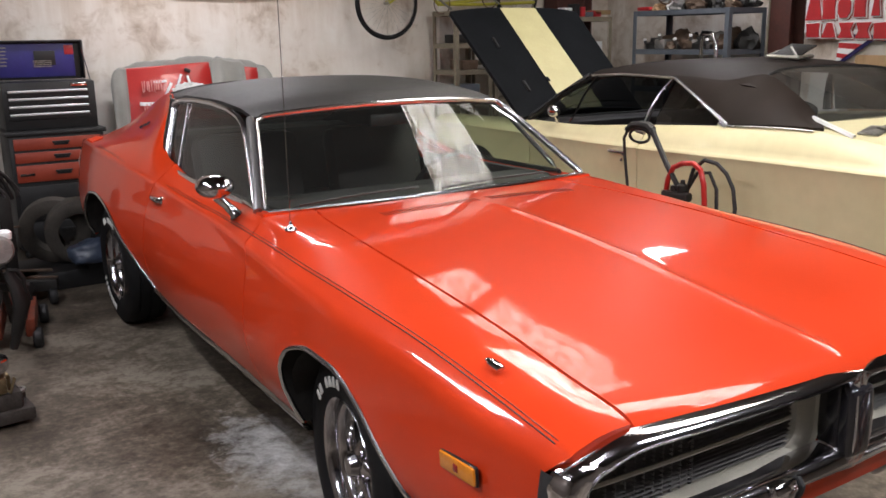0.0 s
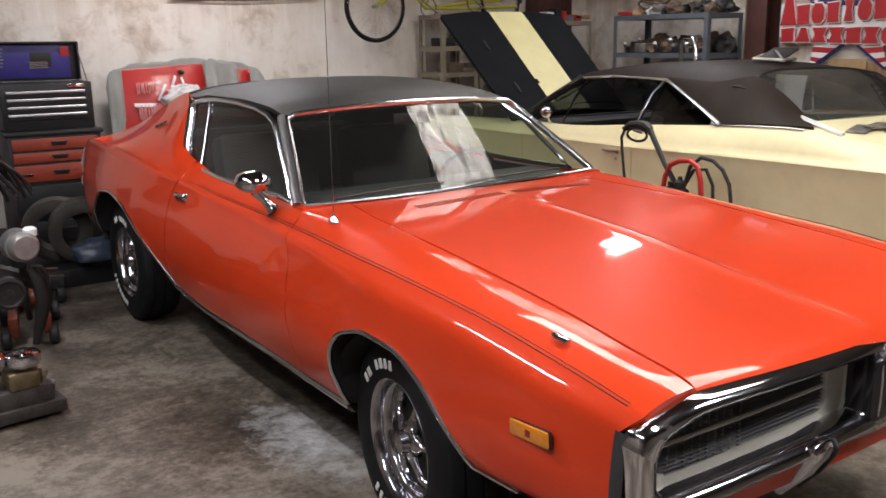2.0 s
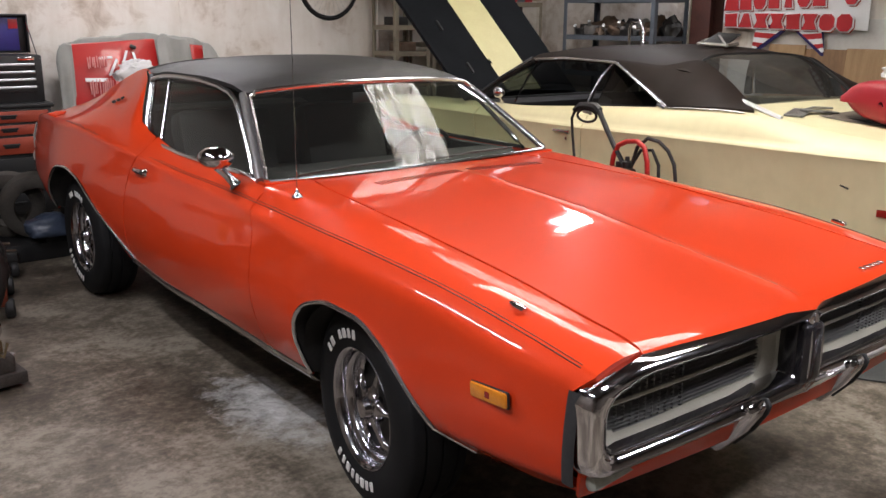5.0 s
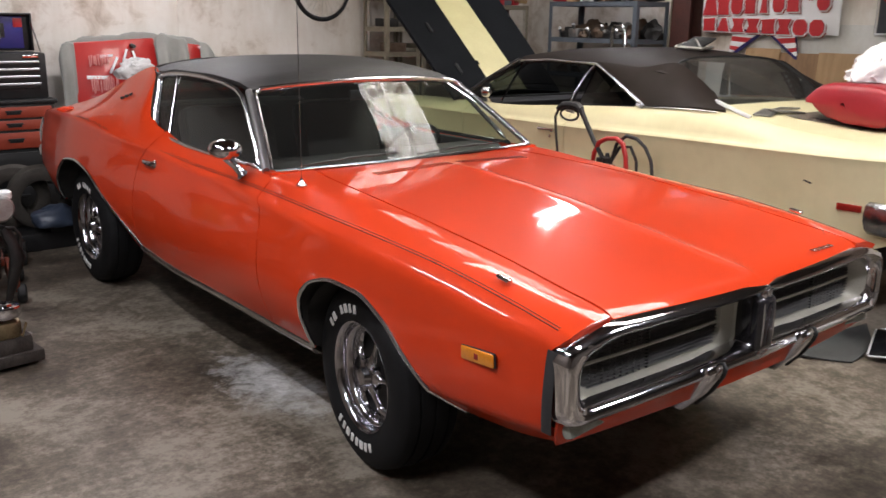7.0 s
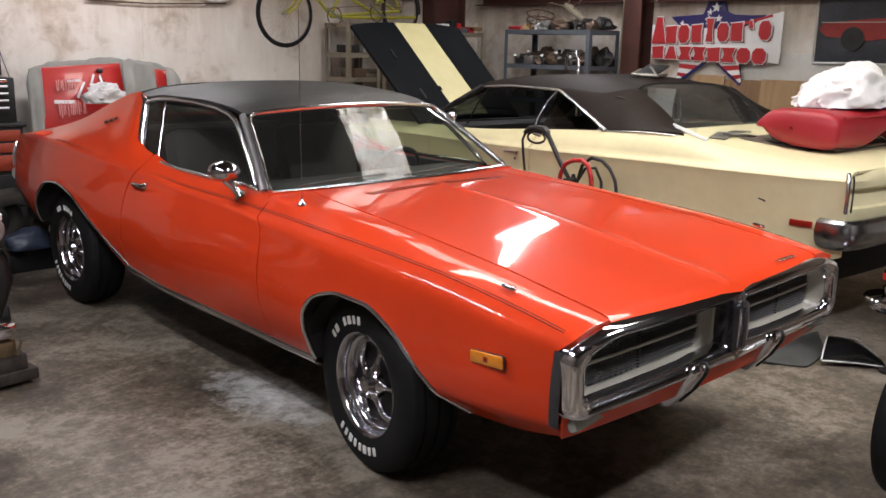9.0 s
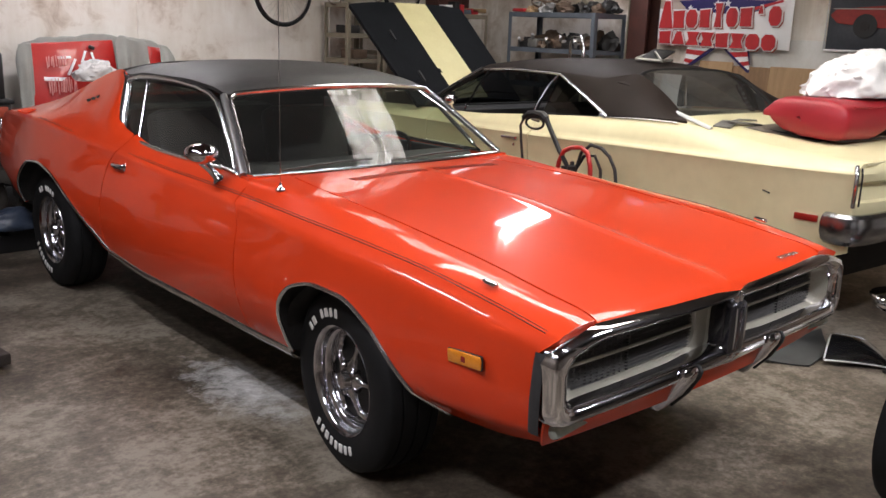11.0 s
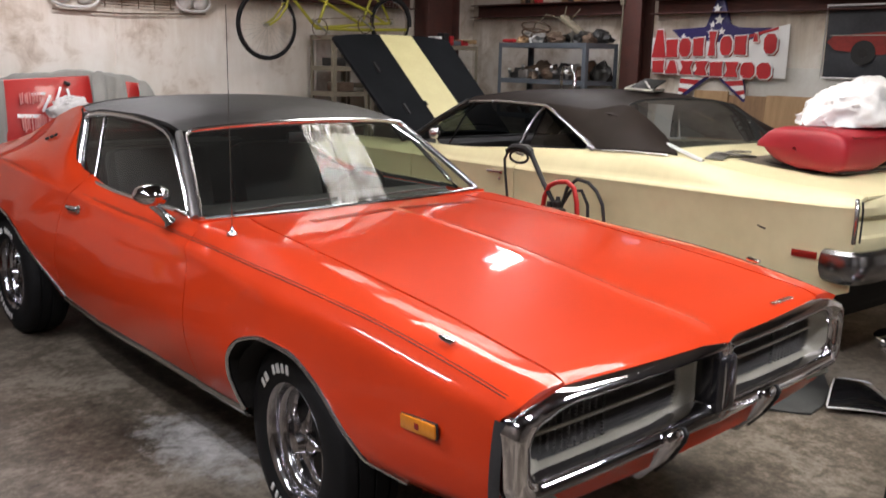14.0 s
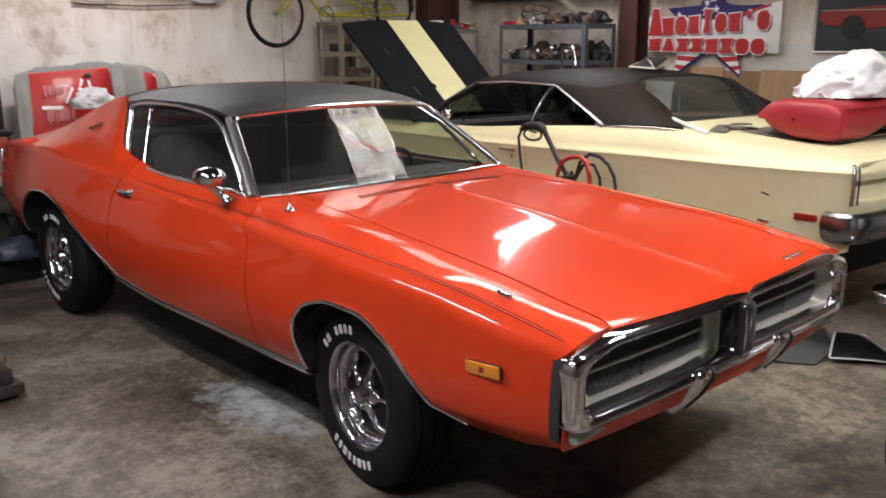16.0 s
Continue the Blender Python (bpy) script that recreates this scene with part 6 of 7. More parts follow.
hoop = [(4.82 + .15 * math.cos(a), 4.06 + .15 * math.sin(a), 1.94 + .05 * math.sin(a) + .03 * math.cos(a)) for a in steps(0, 6.02, 24)]
single("metal_hoop", joined(tube_bm(hoop, .012, 8, True), tube_bm([(p[0], p[1], p[2] - .07) for p in hoop], .010, 8, True), tube_bm([hoop[3], (4.85, 4.18, 1.79)], .008, 6), tube_bm([hoop[14], (4.75, 3.95, 1.79)], .008, 6)), RUSTY, "rusty metal hoop frame on the shelf top", "metal frame")
single("shop_light_fixture", joined(box_bm((4.80, 3.52, 1.92), (.10, .42, .05), .012, Matrix.Rotation(radians(33), 4, "X")), tube_bm([(4.78, 3.66, 2.00), (4.76, 3.62, 2.13)], .006, 6), tube_bm([(4.78, 3.60, 1.98), (4.78, 3.46, 2.10)], .006, 6), tube_bm([(4.78, 3.72, 2.02), (4.78, 3.90, 2.06), (4.78, 4.0, 1.98)], .006, 6)), BEIGE_STEEL,
       "white metal lamp fixture leaning on the shelf top", "lamp fixture")
for k, (y, s, mat) in enumerate(((3.90, .07, ALLOY), (3.80, .05, BLACK_METAL), (3.70, .08, RUSTY), (3.98, .05, WHITE_SIGN), (3.36, .08, BLACK_METAL), (3.28, .06, RUSTY), (4.15, .05, PALE_WOOD))):
    single("machine_part", crumpled((4.72, y, 1.776 + s * .32), (s * 1.4, s * .9, s), 50 + k, 3, .5), mat, "small metal part heaped on the shelf top", "machine part", "shelf parts")
single("chrome_tube", tube_bm([(4.52, 3.42, .01), (4.51, 3.42, 1.0), (4.50, 3.42, 1.47), (4.48, 3.38, 1.54), (4.48, 3.28, 1.55), (4.48, 3.24, 1.47), (4.50, 3.25, 1.0), (4.50, 3.25, .01)], .018, 10), CHROME, "bent chrome exhaust tube leaning on the shelf", "chrome tube")
# boards standing on the steel beam
for k, (y, w, h, mat) in enumerate(((4.62, .06, .70, WOOD), (4.55, .06, .72, BLACK), (4.48, .05, .68, WOOD), (4.42, .05, .72, RED_SIGN), (4.02, .07, .74, WOOD), (3.94, .06, .70, BLACK), (3.86, .06, .72, PALE_WOOD), (3.77, .05, .70, WOOD), (3.69, .04, .73, SATIN))):
    single("plank", box_bm((5.24, y, 2.212 + h / 2), (.09, w, h), .004), mat, "board standing upright on the steel beam", "board", "stored boards")

# ---- on the east wall ----
sign = thing("wall_sign", "star-shaped red, white and blue shop sign hung on the wall", "sign")
sx = 5.235


def star(cy, cz, r, inner_r, turn=0.0, squash=1.0):
    return [(cy + (r if k % 2 == 0 else inner_r) * math.sin(math.pi * k / 5 + turn) * squash, cz + (r if k % 2 == 0 else inner_r) * math.cos(math.pi * k / 5 + turn)) for k in range(10)]


board = part("star_board", prism_bm(star(2.20, 1.755, .52, .225, 0, 1.0), "x", sx, sx + .03, .004), BLUE_SIGN, sign, "blue star-shaped board")
part("white_plate", prism_bm([(2.90, 1.545), (2.90, 1.84), (2.30, 1.83), (1.75, 1.90), (1.50, 1.955), (1.50, 1.485), (2.2, 1.52)], "x", sx - .012, sx - .004, .002), WHITE_SIGN, board, "white plate")
for cy, cz, r in ((2.215, 2.10, .045), (2.185, 2.0, .05), (2.25, 1.955, .035), (2.255, 1.88, .05), (2.15, 1.895, .04), (2.55, 1.85, .03)):
    part("white_star", prism_bm(star(cy, cz, r, r * .42), "x", sx - .02, sx - .006), WHITE_SIGN, board, "small white star")
part("blue_panel", prism_bm([(2.62, 1.84), (2.45, 1.89), (2.30, 1.95), (2.12, 1.98), (1.95, 1.92), (1.66, 1.925), (1.85, 1.80), (2.2, 1.80)], "x", sx - .016, sx - .013), BLUE_SIGN, board, "blue panel behind the lettering")
for k, (a, c) in enumerate((((2.0, 1.83), (1.60, 1.93)), ((1.98, 1.79), (1.56, 1.90)))):
    part("stripe", prism_bm([(a[0], a[1]), (c[0], c[1]), (c[0], c[1] - .022), (a[0], a[1] - .03)], "x", sx - .021, sx - .017), (RED_SIGN, WHITE_SIGN)[k], board, "curved stripe")
for inner_y, edge_y, tip_y in ((2.22, 2.55, 2.575), (2.19, 1.91, 1.86)):
    leg = part("star_leg", prism_bm([(edge_y, 1.52), (inner_y, 1.50), (tip_y, 1.245)], "x", sx - .004, sx + .02, .002), BLUE_SIGN, board, "blue lower point of the star")

    def leg_at(f, inset=.05):
        a, b = edge_y + (tip_y - edge_y) * f, inner_y + (tip_y - inner_y) * f
        a, b = a + (b - a) * inset * .4, b + (a - b) * inset * 3.2
        return a, b, 1.508 - .215 * f

    for f0, f1, mat in ((0, .22, WHITE_SIGN), (.22, .42, RED_SIGN), (.42, .62, WHITE_SIGN), (.62, .78, RED_SIGN), (.78, .93, WHITE_SIGN)):
        a0, b0, z0 = leg_at(f0)
        a1, b1, z1 = leg_at(f1)
        part("stripe", prism_bm([(a0, z0), (b0, z0 - .012), (b1, z1 - .012), (a1, z1)], "x", sx - .012, sx - .006), mat, leg, "red or white stripe")
# the maker's name as plain red shapes edged in white, in two rows
SHAPES = {"drum": [(.25, 0), (.75, 0), (1, .25), (1, .75), (.75, 1), (.25, 1), (0, .75), (0, .25)], "wedge": [(0, 0), (1, 0), (.68, 1), (.32, 1)],
          "slab": [(.06, 0), (1, 0), (.94, .5), (.98, 1), (0, .94), (.05, .5)], "waist": [(0, 0), (1, 0), (.80, .5), (1, 1), (0, 1), (.20, .5)]}


def name_block(y, z0, z1, half, kind):
    def at(grow, shift=0.0):
        g = grow / (2 * half)
        return [(y + half - (u * (1 + 2 * g) - g) * 2 * half - shift, z0 + (v * (1 + 2 * grow / (z1 - z0)) - grow / (z1 - z0)) * (z1 - z0) - shift) for u, v in SHAPES[kind]]

    b = part("name_block", prism_bm(at(0), "x", sx - .040, sx - .028), RED_SIGN, board, "red shape in place of a letter", smooth=False)
    part("pale_edge", prism_bm(at(.012), "x", sx - .028, sx - .022), WHITE_SIGN, b, "white edge", smooth=False)
    part("shade", prism_bm(at(.004, .014), "x", sx - .0215, sx - .0185), RED_STEEL, b, "dark red edge", smooth=False)


row_a = ("wedge", "slab", "drum", "slab", "waist", "drum", "slab", "wedge", "drum")
for k in range(9):
    hh = (.26, .17, .17, .17, .22, .17, .17, .07, .17)[k]
    z0 = 1.652 + .006 * k + (.11 if k == 7 else 0)
    name_block(2.80 - .143 * k, z0, z0 + hh, (.078, .062, .058, .055, .036, .056, .060, .022, .058)[k], row_a[k])
row_b = ("slab", "wedge", "waist", "waist", "slab", "waist", "drum", "drum")
for k in range(8):
    name_block(2.80 - .158 * k, 1.508 - .004 * k, 1.628 - .001 * k, .066, row_b[k])

plate = thing("street_plate", "brown metal street plate with pale bars on the beam", "sign")
part("plate", prism_bm([(1.40, 2.165), (1.385, 2.20), (1.40, 2.28), (.62, 2.265), (.635, 2.20), (.62, 2.14)], "x", 5.125, 5.14, .003), STEEL_RED, plate, "brown enamelled plate")
for k in range(9):
    if k != 5:
        part("letter_bar", box_bm((5.118, 1.30 - .075 * k, 2.215 - .0015 * k), (.006, .042, .065), .002), GREY_CLOTH, plate, "pale bar in place of a letter")
cap = single("round_tin", moved(lathe_bm([(0, 0), (0, .115), (.02, .128), (.06, .128), (.06, 0)], 32), Matrix.Translation((5.10, 2.63, 2.335)) @ Matrix.Rotation(radians(8), 4, "Y")), surface("pale_blue_tin", (.28, .45, .60), (.20, .34, .48), rough=.3, rough_b=.45, scale=5, fine=60),
             "round pale-blue tin lid standing on the beam", "tin lid")

banner = thing("banner", "framed dark banner with a red car picture on the wall", "poster")
part("cloth", grid_bm([[Vector((5.262 - .012 * math.sin(9 * v + 4 * u) * (u * (1 - u)) * 4, 1.19 - 1.5 * u, 2.09 - .58 * v - .02 * math.sin(3.1 * u) * (1 - v))) for u in steps(0, 1, 30)] for v in steps(0, 1, 14)]), surface("dark_banner_print", (.055, .06, .07), (.03, .033, .04), rough=.3, rough_b=.45, scale=3, fine=40), banner, "shiny dark printed cloth")
part("frame", joined(tube_bm([(5.25, 1.20, 2.10), (5.25, 1.20, 1.505), (5.25, -.32, 1.505), (5.25, -.32, 2.10)], .010, 6, True)), WHITE_SIGN, banner, "thin pale frame")
part("printed_car", prism_bm([(1.17, 1.80), (1.12, 1.85), (.70, 1.885), (.55, 1.89), (.40, 2.0), (-.1, 2.0), (-.25, 1.88), (-.3, 1.74), (.55, 1.72), (.72, 1.70), (1.10, 1.735)], "x", 5.236, 5.24), surface("faded_red_print", (.30, .028, .022), (.20, .02, .016), rough=.3, rough_b=.5, scale=5, fine=40), banner, "flat red car shape")
part("printed_wheel", moved(lathe_bm([(0, 0), (0, .10), (.004, .10)], 24), Matrix.Translation((5.228, .86, 1.715))), BLACK, banner, "flat dark wheel shape")
part("printed_hub", moved(lathe_bm([(0, 0), (0, .04), (.003, .04)], 20), Matrix.Translation((5.224, .86, 1.715))), BLACK_METAL, banner, "flat pale hub shape")
part("printed_trim", box_bm((5.232, .72, 1.855), (.004, .85, .008), 0), SATIN, banner)

# panels leaning under the sign
for k, (y, w, h, mat, a) in enumerate(((2.22, .36, 1.36, PALE_WOOD, 5), (1.84, .42, 1.33, DARK_BOARD, 6), (1.42, .46, 1.34, PALE_WOOD, 5), (.95, .46, 1.36, DARK_BOARD, 6), (.45, .5, 1.40, CARD, 5), (2.62, .3, 1.25, SHEET, 4))):
    ob = single("leaning_panel", box_bm((0, 0, h / 2), (.02, w, h), .003), mat, "brown panel sheet leaning against the wall", "panel", "leaning sheets")
    ob.matrix_world = pose(5.12 - .012 * (k % 2), y, .003, 0, a, 2 * (k % 3 - 1))
single("wall_sheet", box_bm((5.291, .62, 1.40), (.012, 2.5, .36), .002), SHEET, "grey metal sheet fixed to the wall", "metal sheet")
single("paper_label", box_bm((5.216, 1.06, 1.28), (.006, .10, .07), .001, Matrix.Rotation(radians(5), 4, "Y")), WHITE_SIGN, "white paper label stuck on a panel", "label")

# ---- pressure washer between the cars ----
w = thing("pressure_washer", "red-framed pressure washer with black hose and gun", "pressure washer")
wx = 1.70
part("frame", tube_bm([(wx, 1.165, .10), (wx, 1.16, .70), (wx, 1.145, .80), (wx, 1.11, .868), (wx, 1.05, .896), (wx, .975, .904), (wx, .925, .875), (wx, .90, .80), (wx, .89, .70), (wx, .89, .10)], .015, 10), RED_PAINT, w, "bent red tube frame")
part("engine", joined(box_bm((wx, 1.03, .40), (.34, .26, .34), .05), box_bm((wx, 1.05, .20), (.42, .48, .06), .02)), BLACK_METAL, w, "black engine block")
part("top_valve", joined(moved(lathe_bm([(0, 0), (0, .028), (.03, .03), (.04, .015), (.06, .012), (.06, 0)], 14, "Z"), Matrix.Translation((wx, 1.04, .75))), moved(lathe_bm([(0, .02), (.03, .02), (.03, 0)], 12, "Z"), Matrix.Translation((wx, 1.10, .745))), box_bm((wx, 1.08, .72), (.06, .18, .05), .015)), BLACK_METAL, w)
for sy in (-1, 1):
    wl = part("wheel", moved(lathe_bm([(-.03, .0), (-.03, .10), (-.02, .125), (.02, .125), (.03, .10), (.03, 0)], 24), Matrix.Translation((wx + .2 * sy, 1.30, .125))), RUBBER, w)
lance = part("spray_gun", tube_bm([(wx, 1.03, .68), (wx, 1.075, .775), (wx, 1.15, .868), (wx, 1.255, 1.025), (wx, 1.275, 1.055)], [.013, .014, .015, .016, .020], 8), BLACK, w, "black spray gun and lance")
part("grip", tube_bm([(wx, 1.27, 1.05), (wx, 1.30, 1.072), (wx, 1.36, 1.078), (wx, 1.42, 1.07), (wx, 1.465, 1.04)], [.024, .026, .020, .020, .017], 8), BLACK, lance)
part("trigger_guard", tube_bm([(wx, 1.365 + .075 * math.cos(a), 1.015 + .037 * math.sin(a)) for a in steps(0, 6.0, 18)], .008, 6, True), BLACK, lance)
part("trigger", tube_bm([(wx, 1.33, 1.03), (wx, 1.39, 1.038)], .010, 6), SATIN, lance)
part("hose", tube_bm([(wx, 1.46, 1.035), (wx, 1.485, .99), (wx, 1.475, .90), (wx, 1.455, .78), (wx, 1.43, .62), (wx, 1.38, .48), (wx, 1.25, .42), (wx, 1.1, .45)], .0085, 8), RUBBER, w, "thin black hose")
part("hose", tube_bm([(wx + .02, 1.03, .74), (wx + .02, .99, .87), (wx + .02, .92, .925), (wx + .02, .84, .915), (wx + .02, .775, .87), (wx + .02, .73, .80), (wx + .02, .712, .70), (wx + .02, .73, .5), (wx + .02, .85, .3)], .011, 8), RUBBER, w, "thick black hose")
part("hose", tube_bm([(wx + .04, 1.05, .74), (wx + .04, .98, .85), (wx + .04, .90, .86), (wx + .04, .85, .78), (wx + .04, .84, .6)], .010, 8), RUBBER, w, "looped black hose")

# ---- on the cream car ----
DECK = pose(2.818, -.2615, 0, 0, 0, HEAD)
seat = thing("bench_seat", "red vinyl bench seat cushion resting on the boot lid", "car seat", m=DECK)
s_rows = []
for u in (.5 - .5 * math.cos(q) for q in steps(0, math.pi, 56)):
    x = -.545 + 1.40 * u
    hump = .11 * math.exp(-((u - .52) / .17) ** 2)
    end = min(1, min(u, 1 - u) / .05)
    e = (1 - (1 - end) ** 2.6) ** (1 / 2.6)
    ring = []
    for k in range(28):
        a = 2 * math.pi * k / 28
        c, s = math.cos(a), math.sin(a)
        yy = .13 + .265 * math.copysign(abs(c) ** .55, c) * (.05 + .95 * e)
        zt, zb = 1.262 + .012 * (1 - c * c), 1.055 + hump - .022 * math.exp(-((u - .28) / .14) ** 2) - .03 * (c < 0) * abs(c)
        zz = (zt + zb) / 2 + (zt - zb) / 2 * math.copysign(abs(s) ** .62, s) * (.05 + .95 * e)
        if c > 0:
            zz += (.105 * c if s < 0 else -.055 * c * c) * e * min(1, abs(s) * 1.6)
        ring.append(Vector((x, yy, zz)))
    s_rows.append(ring)


bm = grid_bm(s_rows, True)
part("cushion", bm, RED_VINYL, seat, "red vinyl cushion")
for y, z in ((-.125, 1.235), (.385, 1.19)):
    part("piping", tube_bm([Vector((x, y - .004 if y < 0 else y + .004, z)) for x in steps(-.44, .76, 20)], .006, 6), RED_VINYL, seat)
springs = [tube_bm([Vector((x, -.08 + .46 * t, 1.046 + .022 * math.sin(t * 20))) for t in steps(0, 1, 40)], .005, 5) for x in (-.42, -.30, -.18, .45, .60, .75)]
part("spring_base", joined(*springs, tube_bm([Vector((-.46, -.10, 1.048)), Vector((.78, -.10, 1.048)), Vector((.78, .36, 1.06)), Vector((-.46, .36, 1.06))], .007, 6, True)), BLACK_METAL, seat, "black wire spring base")
tw = bmesh.new()
bmesh.ops.create_icosphere(tw, subdivisions=5, radius=1)
for v in tw.verts:
    d = v.co.normalized()
    f = 1.12 + .22 * noise.noise(d * 1.4 + Vector((4, 1, 2))) - .30 * abs(noise.noise(d * 2.7 + Vector((1, 7, 3)))) - .14 * abs(noise.noise(d * 6 + Vector((2, 2, 9)))) + .03 * noise.noise(d * 14)
    p = d * f
    p.z = max(p.z, -.22 + .05 * noise.noise(d * 5))
    wide = 1.0 + .12 * max(0, min(1, (.3 - p.z) / .4))
    v.co = Vector((p.x * .43 * wide + .10, p.y * .21 * wide + .14, 1.322 + p.z * .20))
towel = single("towel", tw, WHITE_CLOTH, "heaped white towels lying on a red seat", "towel", sharp=70)
towel.matrix_world = DECK
scoop = thing("roof_bracket", "silver metal bracket with a dark plate lying on the roof", "metal bracket", m=DECK @ pose(-.02, 1.66, 1.402, 3, 0, 24))
part("rail", joined(tube_bm([(-.16, -.12, .012), (.20, -.10, .012)], .012, 8), tube_bm([(-.16, .06, .012), (.2, .10, .03)], .012, 8), tube_bm([(-.16, -.12, .012), (-.16, .06, .012)], .012, 8), tube_bm([(.0, -.11, .012), (.05, .08, .03)], .010, 8)), SATIN, scoop, "silver tube frame")
part("plate", box_bm((.10, -.02, .045), (.34, .16, .012), .004, Matrix.Rotation(radians(-10), 4, "Y")), BLACK_METAL, scoop, "dark wedge plate")
part("brace", tube_bm([(-.10, -.10, .015), (.02, -.03, .055), (.16, .02, .06)], .009, 6), SATIN, scoop)
DIRTY_GREY = surface("dirty_trim_metal", (.34, .33, .31), (.12, .115, .10), rough=.35, rough_b=.6, metal=.6, scale=14, fine=90, relief=.2)
trims = thing("trim_strip", "loose bright trim strip lying beside the rear glass", "trim strip", m=DECK)
part("strip", grid_bm([[Vector((-.60 - .21 * v + dx, .93 - .42 * v + .5 * dx, 1.118 - .050 * v + dz)) for dx, dz in ((-.028, -.006), (-.016, .006), (0, .009), (.016, .006), (.028, -.006))] for v in steps(0, 1, 10)]), ALU, trims, "bright curved strip", solid=.004)
single("trim_plates", joined(moved(box_bm((0, 0, 0), (.26, .10, .010), .003), DECK @ pose(-.60, .56, 1.083, 2, -3, 24)), moved(box_bm((0, 0, 0), (.20, .07, .010), .003), DECK @ pose(-.50, .50, 1.090, 2, 4, -20)), moved(tube_bm([(-.12, 0, 0), (0, .02, .008), (.14, -.01, 0)], .008, 6), DECK @ pose(-.42, .58, 1.090))), DIRTY_GREY, "loose dirty grey trim pieces lying on the deck", "trim pieces")

# ---- on the floor in front ----
mat_a, mat_b, mat_c, mat_d = Vector((1.38, -.30, 0)), Vector((1.60, -.63, 0)), Vector((1.90, -.60, 0)), Vector((2.22, -.40, 0))
mat_rows = [[mat_a.lerp(mat_b, u).lerp(mat_d.lerp(mat_c, u), v) + Vector((.008 * math.sin(9 * v + 3 * u), 0, .008 + .006 * math.sin(6 * u) * math.sin(5 * v + 1))) for u in steps(0, 1, 14)] for v in steps(0, 1, 16)]
single("floor_mat", grid_bm(mat_rows), surface("grey_rubber_mat", (.075, .078, .075), (.045, .047, .045), rough=.5, rough_b=.65, scale=14, fine=160, relief=.4), "dark grey rubber mat lying on the concrete", "floor mat", solid=.006, offset=1)
cover = thing("valve_cover", "ribbed glossy black engine cover with highlights as bright edges on the floor", "engine cover", m=pose(1.70, -.66, 0, 0, 0, 13))
COVER = surface("gloss_black", (.014, .014, .016), (.01, .01, .011), rough=.10, rough_b=.2, scale=6, fine=60, coat=.6)


def cover_at(u, v):
    """u from the near long edge to the far one, v from the square end to the pointed end."""
    x = .507 * u + v * (.13 - .083 * u)
    y = .054 * u - v * (.28 - .138 * u)
    z = .014 + .055 * math.sin(math.pi * min(1, .06 + .94 * u)) ** .7 * (1 - .75 * v ** 3)
    return Vector((x, y, z))


part("shell", grid_bm([[cover_at(u, v) for v in steps(0, 1, 24)] for u in steps(0, .62, 16)]), COVER, cover, "glossy black curved shell", solid=.008, offset=1)
part("step", grid_bm([[cover_at(u, v) + Vector((.012, 0, -.016)) for v in steps(0, 1, 24)] for u in steps(.60, 1, 12)]), COVER, cover, "lower ribbed step", solid=.008, offset=1)
# aluminium ribs and edges paint in the sparkle on the black gloss
for k in range(7):
    part("rib", tube_bm([cover_at(.63 + .055 * k, v) + Vector((.012, 0, -.009)) for v in steps(.04, .94, 12)], .0045, 6), ALU if k % 2 == 0 else BLACK, cover)
part("flange", tube_bm([cover_at(0, v) + Vector((-.004, 0, -.002)) for v in steps(0, 1, 16)], .0045, 6), ALU, cover, "flange edge brightened as a highlight")
part("end_edge", tube_bm([cover_at(u, 0) + Vector((0, .004, .002)) for u in steps(0, .62, 14)], .006, 6), ALU, cover, "end edge brightened as a highlight")

# chrome stand beyond the nose
stand = thing("chrome_stand", "round chrome stand with a red-banded collar and a white knob", "chrome stand", m=pose(1.874, -.938, 0))
part("column", lathe_bm([(0, .055), (.012, .055), (.03, .018), (.30, .016), (.335, .05)], 20, "Z"), BLACK_METAL, stand, "dark column")
part("dish", lathe_bm([(.325, .0), (.325, .09), (.335, .135), (.352, .150), (.366, .150), (.385, .168), (.395, .170), (.402, .164), (.408, .12), (.412, .0)], 40, "Z"), CHROME, stand, "broad chrome dish with a dull top")
part("collar", lathe_bm([(.41, .07), (.425, .084), (.445, .086), (.46, .076), (.47, .076), (.49, .088), (.52, .090), (.54, .080), (.55, .080), (.57, .088), (.60, .084), (.62, .06), (.64, .03), (.64, 0)], 32, "Z"), CHROME, stand, "stacked chrome collar")
part("band", lathe_bm([(.488, .0895), (.492, .0915), (.518, .0925), (.523, .0905)], 32, "Z"), RED_PAINT, stand, "red enamel band")
part("knob", lathe_bm([(.635, .0), (.645, .035), (.67, .058), (.71, .068), (.75, .062), (.78, .04), (.79, 0)], 28, "Z"), WHITE_SIGN, stand, "white rounded knob")

# motorcycle whose front wheel and chrome come into view beside the nose
mc = thing("motorcycle", "chrome motorcycle with copper-toned wheel on the concrete", "motorcycle", m=pose(.60, -1.478, 0, 0, 0, -4) @ Matrix.Scale(.965, 4))
COPPER = surface("copper_alloy", (.38, .17, .11), (.26, .11, .07), rough=.3, rough_b=.45, metal=.9, scale=8, fine=90)
wl = part("wheel", moved(lathe_bm([(-.026, .262), (-.030, .272), (-.022, .284), (.022, .284), (.030, .272), (.026, .262), (-.026, .262)], 48, "Y"), Matrix.Translation((0, 0, .315))), COPPER, mc, "copper-toned rim")
part("tyre", moved(lathe_bm([(-.026, .280), (-.034, .290), (-.030, .304), (-.016, .313), (.016, .313), (.030, .304), (.034, .290), (.026, .280)], 56, "Y"), Matrix.Translation((0, 0, .315))), TYRE, wl)
